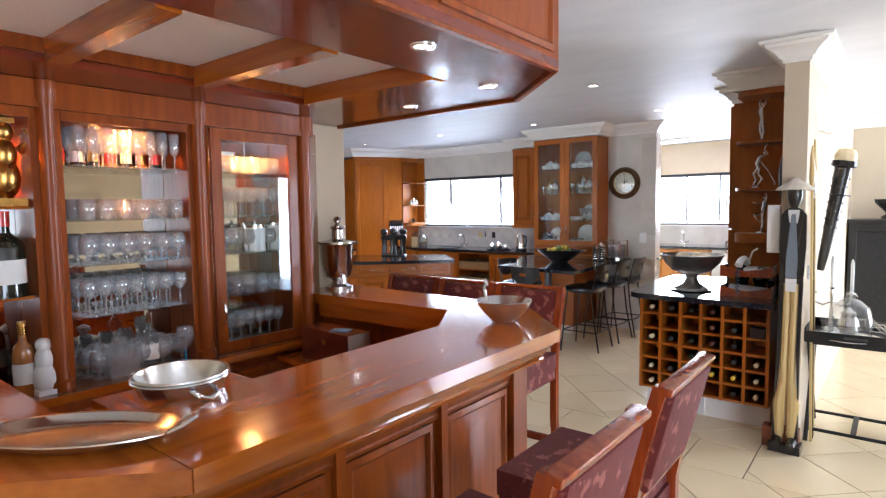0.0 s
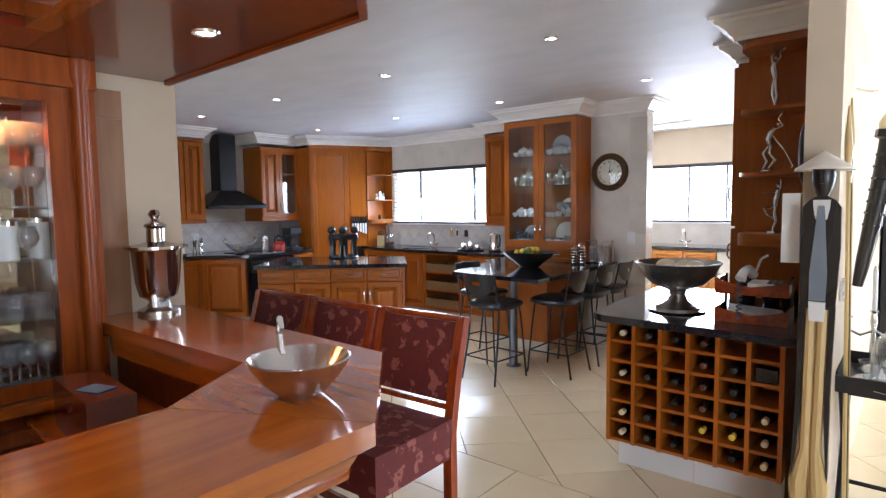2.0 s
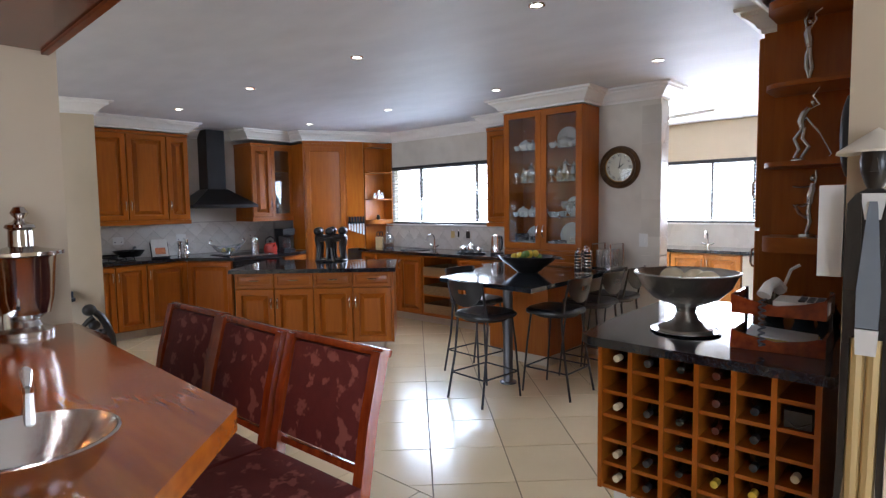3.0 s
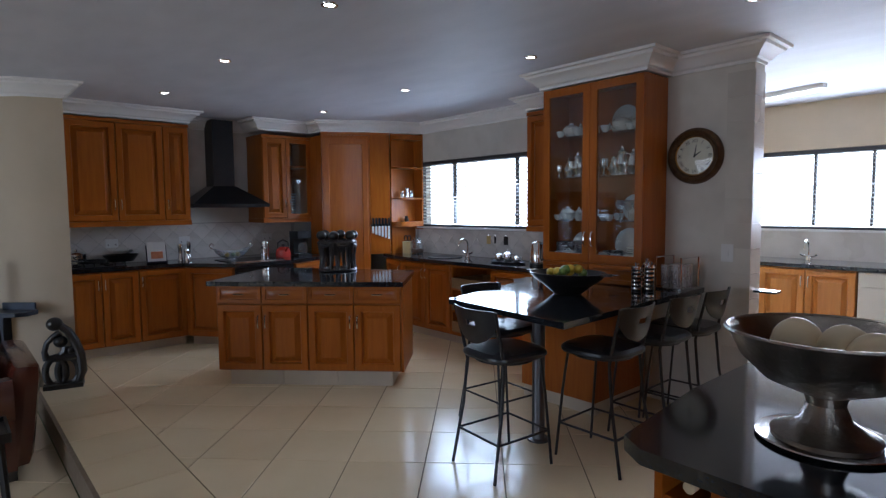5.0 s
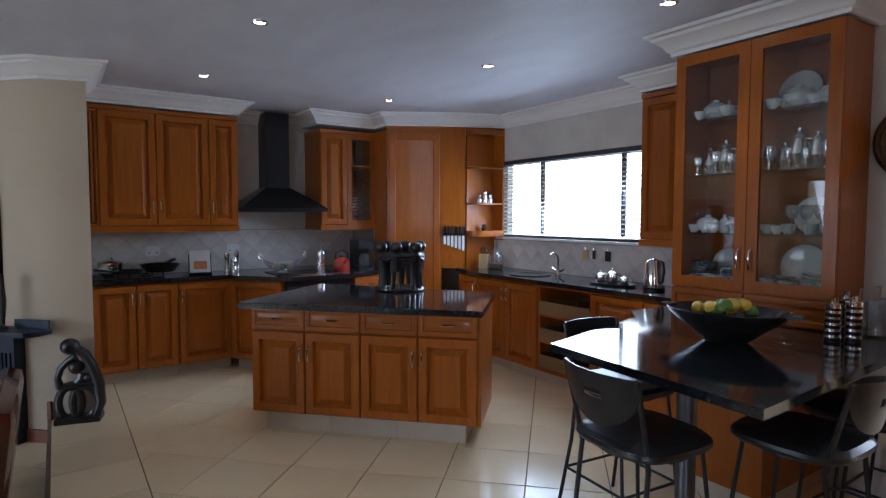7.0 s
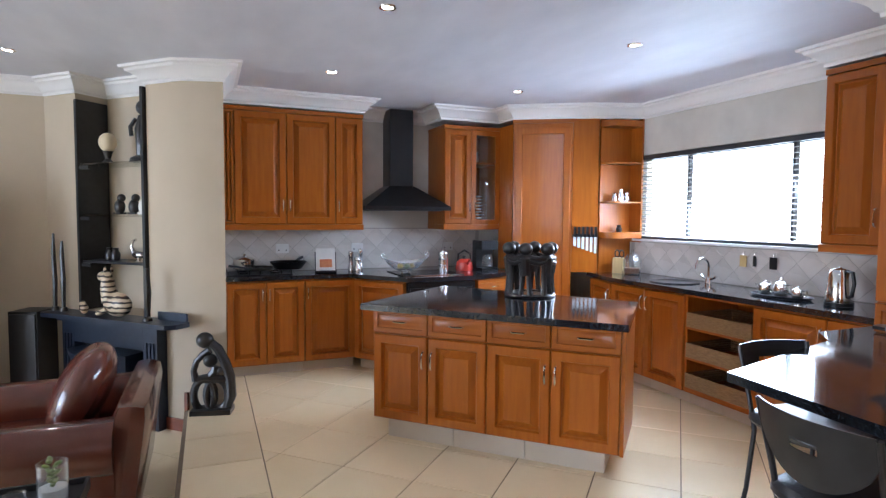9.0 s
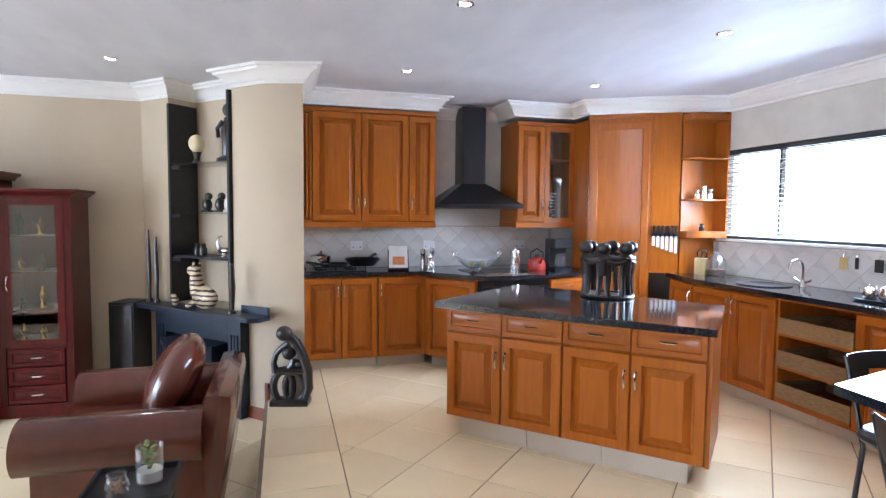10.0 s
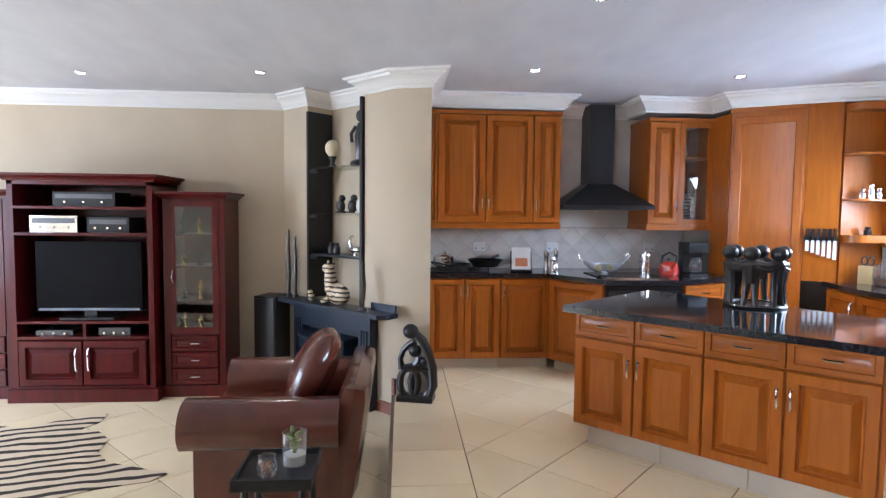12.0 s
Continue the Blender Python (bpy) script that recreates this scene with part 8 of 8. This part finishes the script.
gd = thing("glass_dome", pose(-0.24, 5.52, 0.677), "clear glass cloche with a knob handle", "cloche")
part("dome", turned((0.115, 0.0), (0.118, 0.13), (0.10, 0.2), (0.05, 0.245), (0.015, 0.255), (0.012, 0.257), (0.048, 0.241), (0.097, 0.197), (0.115, 0.13), (0.112, 0.0), n=32), CLEAR, gd)
part("knob", lathe(BM(), ((0, 0.254), (0.016, 0.258), (0.03, 0.275), (0.02, 0.295), (0, 0.3)), 18), CLEAR, gd)
pt = thing("coffee_pot", pose(-0.25, 5.53, 0.679), "fluted silver coffee pot under the glass dome", "coffee pot")
part("body", turned((0, 0), (0.035, 0), (0.03, 0.015), (0.06, 0.05), (0.065, 0.08), (0.04, 0.13), (0.045, 0.16), (0.02, 0.175), (0.01, 0.19), (0, 0.195), n=24), SILVER, pt)
part("handle", pipe([(0.05, 0, 0.12), (0.085, 0, 0.12), (0.09, 0, 0.06), (0.06, 0, 0.05)], 0.006), SILVER, pt)
gg = solo("crystal_glass", turned((0, 0), (0.03, 0), (0.028, 0.006), (0.022, 0.02), (0.03, 0.06), (0.045, 0.11), (0.042, 0.11), (0.027, 0.06), (0, 0.025), n=16), CLEAR, pose(-0.35, 5.42, 0.686), "cut crystal goblet on the salver", "glass")
cd = thing("candelabra", pose(-0.36, 5.76, 0.671), "silver three-branch candelabra with white candles", "candelabra")
part("stem", turned((0, 0), (0.06, 0), (0.05, 0.015), (0.012, 0.03), (0.014, 0.12), (0.008, 0.2), (0.016, 0.24), (0.01, 0.28), (0.022, 0.295), (0, 0.296), n=20), SILVER, cd)
for s in (-1, 1):
    arm = part("branch", pipe([(0, 0, 0.2), (s * 0.05, 0, 0.17), (s * 0.1, 0, 0.19), (s * 0.11, 0, 0.25)], 0.007), SILVER, cd)
    part("drip_pan", lathe(BM(), ((0, 0.25), (0.028, 0.252), (0.03, 0.258), (0.012, 0.262), (0.012, 0.275), (0, 0.275)), 16, Matrix.Translation((s * 0.11, 0, 0))), SILVER, arm)
for x, z in ((0, 0.297), (-0.11, 0.276), (0.11, 0.276)):
    solo("candle", turned((0, 0), (0.0105, 0), (0.0105, 0.19), (0.004, 0.215), (0, 0.216), n=12), WHITE, pose(-0.36 + x, 5.76, 0.671 + z), "white taper candle in the candelabra", "candle", "candles")
fl = thing("dried_flowers", pose(-0.02, 5.56, 0.671), "dried grasses and a red flower lying on the tray", "flowers")
bm = BM()
rg = random.Random(8)
for i in range(26):
    a = rg.random() * 6.28
    tube(bm, [(0, 0, 0.02), (0.06 * math.cos(a), 0.06 * math.sin(a), 0.05 + 0.05 * rg.random()), (0.13 * math.cos(a), 0.13 * math.sin(a), 0.06 + 0.08 * rg.random())], [0.003, 0.006, 0.001], 4)
part("grasses", bm, STRAW, fl, "pale dried grasses")
part("red_flower", blob(BM(), (0.05, -0.08, 0.05), (0.035, 0.035, 0.03)), RED, fl, "red dried flower")
de = thing("decanter", pose(-0.03, 5.72, 0.671), "clear glass decanter with a ball stopper", "decanter")
part("flask", turned((0, 0), (0.04, 0), (0.05, 0.05), (0.018, 0.11), (0.016, 0.15), (0.013, 0.15), (0.014, 0.11), (0.045, 0.05), (0, 0.006), n=20), CLEAR, de)
part("stopper", lathe(BM(), ((0, 0.151), (0.014, 0.155), (0.022, 0.172), (0.012, 0.19), (0, 0.193)), 16), CLEAR, de)

bc = thing("black_cupboard", pose(-0.45, 8.82, 0), "tall black panelled cupboard with pairs of doors", "cupboard")
part("body", cube(0, 1.3, 0.0, 0.55, 0.06, 1.31), BLACKPAINT, bc, "", 0.004)
part("top", cube(-0.015, 1.33, -0.03, 0.56, 1.311, 1.35), BLACKPAINT, bc, "", 0.006)
for i in range(3):
    d = part("door", rings_panel(BM(), 0.425, 1.2, [(0, 0), (0, 0.017), (0.06, 0.02), (0.068, 0.008), (0.09, 0.008), (0.13, 0.016)], 0.01 + i * 0.43, 0.09, -0.001), BLACKPAINT, bc)
    part("knob", lathe(BM(), ((0, 0), (0.012, 0), (0.018, 0.015), (0, 0.025)), 12, pose(0.40 + (i % 2) * 0.07 + i // 2 * 0.5, -0.02, 0.66, 90)), WHITE, d, "white knob")
vb = thing("footed_bowl", pose(-0.08, 9.02, 1.351), "black faceted footed bowl on the cupboard", "bowl")
part("bowl", turned((0, 0), (0.1, 0), (0.09, 0.03), (0.05, 0.06), (0.06, 0.08), (0.15, 0.18), (0.16, 0.22), (0.14, 0.22), (0.05, 0.1), (0, 0.09), n=10), BLACKPAINT, vb, "", 0, 20)
part("candle", turned((0, 0.1), (0.05, 0.1), (0.05, 0.3), (0, 0.3), n=16), WHITE, vb, "thick white candle")
th = thing("torch_lamp", pose(-0.43, 5.75, 1.08, 0, 9, 0), "dark carved wall torch with a cream glass top", "wall lamp")
part("shaft", turned((0, 0), (0.022, 0.0), (0.03, 0.1), (0.05, 0.68), (0.052, 0.70), (0, 0.70), n=18), EBONY, th)
for k in range(7):
    for q in range(9):
        a = 2 * math.pi * (q + 0.5 * (k % 2)) / 9
        z = 0.30 + k * 0.055
        r = 0.0285 + (z - 0.1) * 0.0345
        part("stud", blob(BM(), (r * math.cos(a), r * math.sin(a), z), 0.0075, 6, 4), EBONY, th)
part("crown", turned((0.05, 0.70), (0.072, 0.71), (0.072, 0.745), (0.05, 0.75), n=10), EBONY, th)
part("globe", turned((0.062, 0.745), (0.066, 0.78), (0.05, 0.82), (0, 0.835), n=20), CREAM, th, "cream glass bowl")
part("wall_ring", pipe([(-0.04, 0, 0.52), (-0.02, -0.065, 0.52), (0.04, -0.06, 0.52), (0.07, 0, 0.52), (0.04, 0.06, 0.52), (-0.02, 0.065, 0.52), (-0.04, 0, 0.52)], 0.005), BLACKMETAL, th)
for i, (y, h, mt) in enumerate(((5.50, 1.95, YELLOWWOOD), (5.44, 1.85, EBONY), (5.38, 1.9, YELLOWWOOD))):
    sp3 = thing("spear", pose(-0.42, y, 0.0, 0, -1.2, 0), "slim wooden spear leaning on the partition wall", "spear", "spears")
    part("shaft", pipe([(0, 0, 0.0), (0, 0, h * 0.85)], 0.009, 6), mt, sp3)
    part("spearhead", turned((0.006, h * 0.85), (0.018, h * 0.9), (0.004, h), (0, h), n=8), mt, sp3)
sc = thing("wall_sconce", pose(-0.468, 5.75, 2.06, 0, 0, -90), "white half-bowl wall light on the partition", "wall lamp")
part("bowl", lathe(BM(), ((0, -0.05), (0.03, -0.04), (0.06, 0.0), (0.08, 0.045), (0.077, 0.046), (0.057, 0.003), (0, -0.044)), 24, Matrix.Translation((0, 0.09, 0))), SCONCE, sc, "glowing white glass bowl")
part("arm", pipe([(0, 0.0, -0.03), (0, 0.06, -0.05), (0, 0.09, -0.05)], 0.01), CHROME, sc)
socket(pose(-0.468, 5.45, 1.1, 0, 0, 90), "white switch plate on the partition wall")


# ---- floor tiles, last ----
def clip(poly, x0, x1, y0, y1):
    for axis, lim, sign in ((0, x0, 1), (0, x1, -1), (1, y0, 1), (1, y1, -1)):
        res = []
        for i, p in enumerate(poly):
            q = poly[(i + 1) % len(poly)]
            dp, dq = sign * (p[axis] - lim), sign * (q[axis] - lim)
            if dp >= 0:
                res.append(p)
            if dp * dq < 0:
                f = dp / (dp - dq)
                res.append((p[0] + f * (q[0] - p[0]), p[1] + f * (q[1] - p[1])))
        poly = res
        if not poly:
            break
    return poly


def tile_mesh(poly, g=0.003):
    cx, cy = sum(p[0] for p in poly) / len(poly), sum(p[1] for p in poly) / len(poly)
    def inset(d):
        r = []
        for x, y in poly:
            ln = math.hypot(x - cx, y - cy)
            k = max(0.0, ln - d * 1.41) / max(ln, 1e-6)
            r.append((cx + (x - cx) * k, cy + (y - cy) * k))
        return r
    me = bpy.data.meshes.new("tile")
    k = len(poly)
    v = [(x, y, -0.012) for x, y in inset(g)] + [(x, y, -0.0015) for x, y in inset(g)] + [(x, y, 0) for x, y in inset(g + 0.002)]
    f = [tuple(range(2 * k, 3 * k))]
    for s in (0, k):
        f += [(s + i, s + (i + 1) % k, s + k + (i + 1) % k, s + k + i) for i in range(k)]
    me.from_pydata(v, [], f)
    me.materials.append(TILE)
    return me


def tiled_floor(name, x0, x1, y0, y1, z, label, diagonal=True, near=None, slab=0.15):
    fl = setting(name, cube(x0, x1, y0, y1, z - slab, z - 0.004), GROUT, label, "floor")
    s, rest, whole = 0.45, ([], []), None
    if diagonal:
        r2 = math.sqrt(0.5)
        cells = []
        for i in range(-40, 60):
            for j in range(-40, 60):
                u, v = 1.49 + i * s, 7.06 + j * s
                cells.append([((a - b) * r2, (a + b) * r2) for a, b in ((u, v), (u + s, v), (u + s, v + s), (u, v + s))])
    else:
        cells = [[(x0 + i * s + a, y0 + b) for a, b in ((0, 0), (s, 0), (s, y1 - y0), (0, y1 - y0))] for i in range(int((x1 - x0) / s) + 1)]
    for c in cells:
        p = clip(c, x0, x1, y0, y1)
        if len(p) < 3:
            continue
        A = abs(sum(p[i][0] * p[(i + 1) % len(p)][1] - p[(i + 1) % len(p)][0] * p[i][1] for i in range(len(p)))) / 2
        if A < 0.002:
            continue
        cx, cy = sum(q[0] for q in p) / len(p), sum(q[1] for q in p) / len(p)
        loc = [(q[0] - cx, q[1] - cy) for q in p]
        if len(p) == 4 and A > 0.20245 and diagonal:
            if whole is None:
                whole = tile_mesh(loc)
            me = whole
        else:
            me = tile_mesh(loc)
        t = new("tile", me)
        t.parent = fl
        t.location = (cx, cy, z)
    return fl


tiled_floor("floor_kitchen", -7.75, -0.66, 5.0, 8.66, 0.0, "beige porcelain tiles laid diagonally with dark joints")
tiled_floor("floor_border", -7.75, -0.66, 4.556, 4.998, 0.0, "straight row of beige tiles along the step", False)
tiled_floor("floor_bar", -3.1, 3.5, -1.1, 4.554, 0.0, "beige porcelain tiles laid diagonally beside the bar")
tiled_floor("floor_dining", -0.658, 3.5, 4.556, 9.4, 0.0, "beige porcelain dining room tiles laid diagonally")
tiled_floor("floor_scullery", -3.9, -0.662, 8.662, 10.86, 0.0, "beige porcelain scullery tiles")
tiled_floor("floor_lounge", -7.65, -3.102, -1.1, 4.53, STEPZ, "beige porcelain lounge tiles laid diagonally")

diagonal_pieces(sp, 4.84, 7.46, 0.905, 1.31, lambda a, z: Matrix.Translation((-7.740, a, z)) @ Matrix(((0, 0, 1, 0), (1, 0, 0, 0), (0, 1, 0, 0), (0, 0, 0, 1))))
diagonal_pieces(sq, -6.55, -3.85, 0.905, 1.205, lambda a, z: Matrix.Translation((a, 8.648, z)) @ Matrix(((1, 0, 0, 0), (0, 0, -1, 0), (0, 1, 0, 0), (0, 0, 0, 1))))
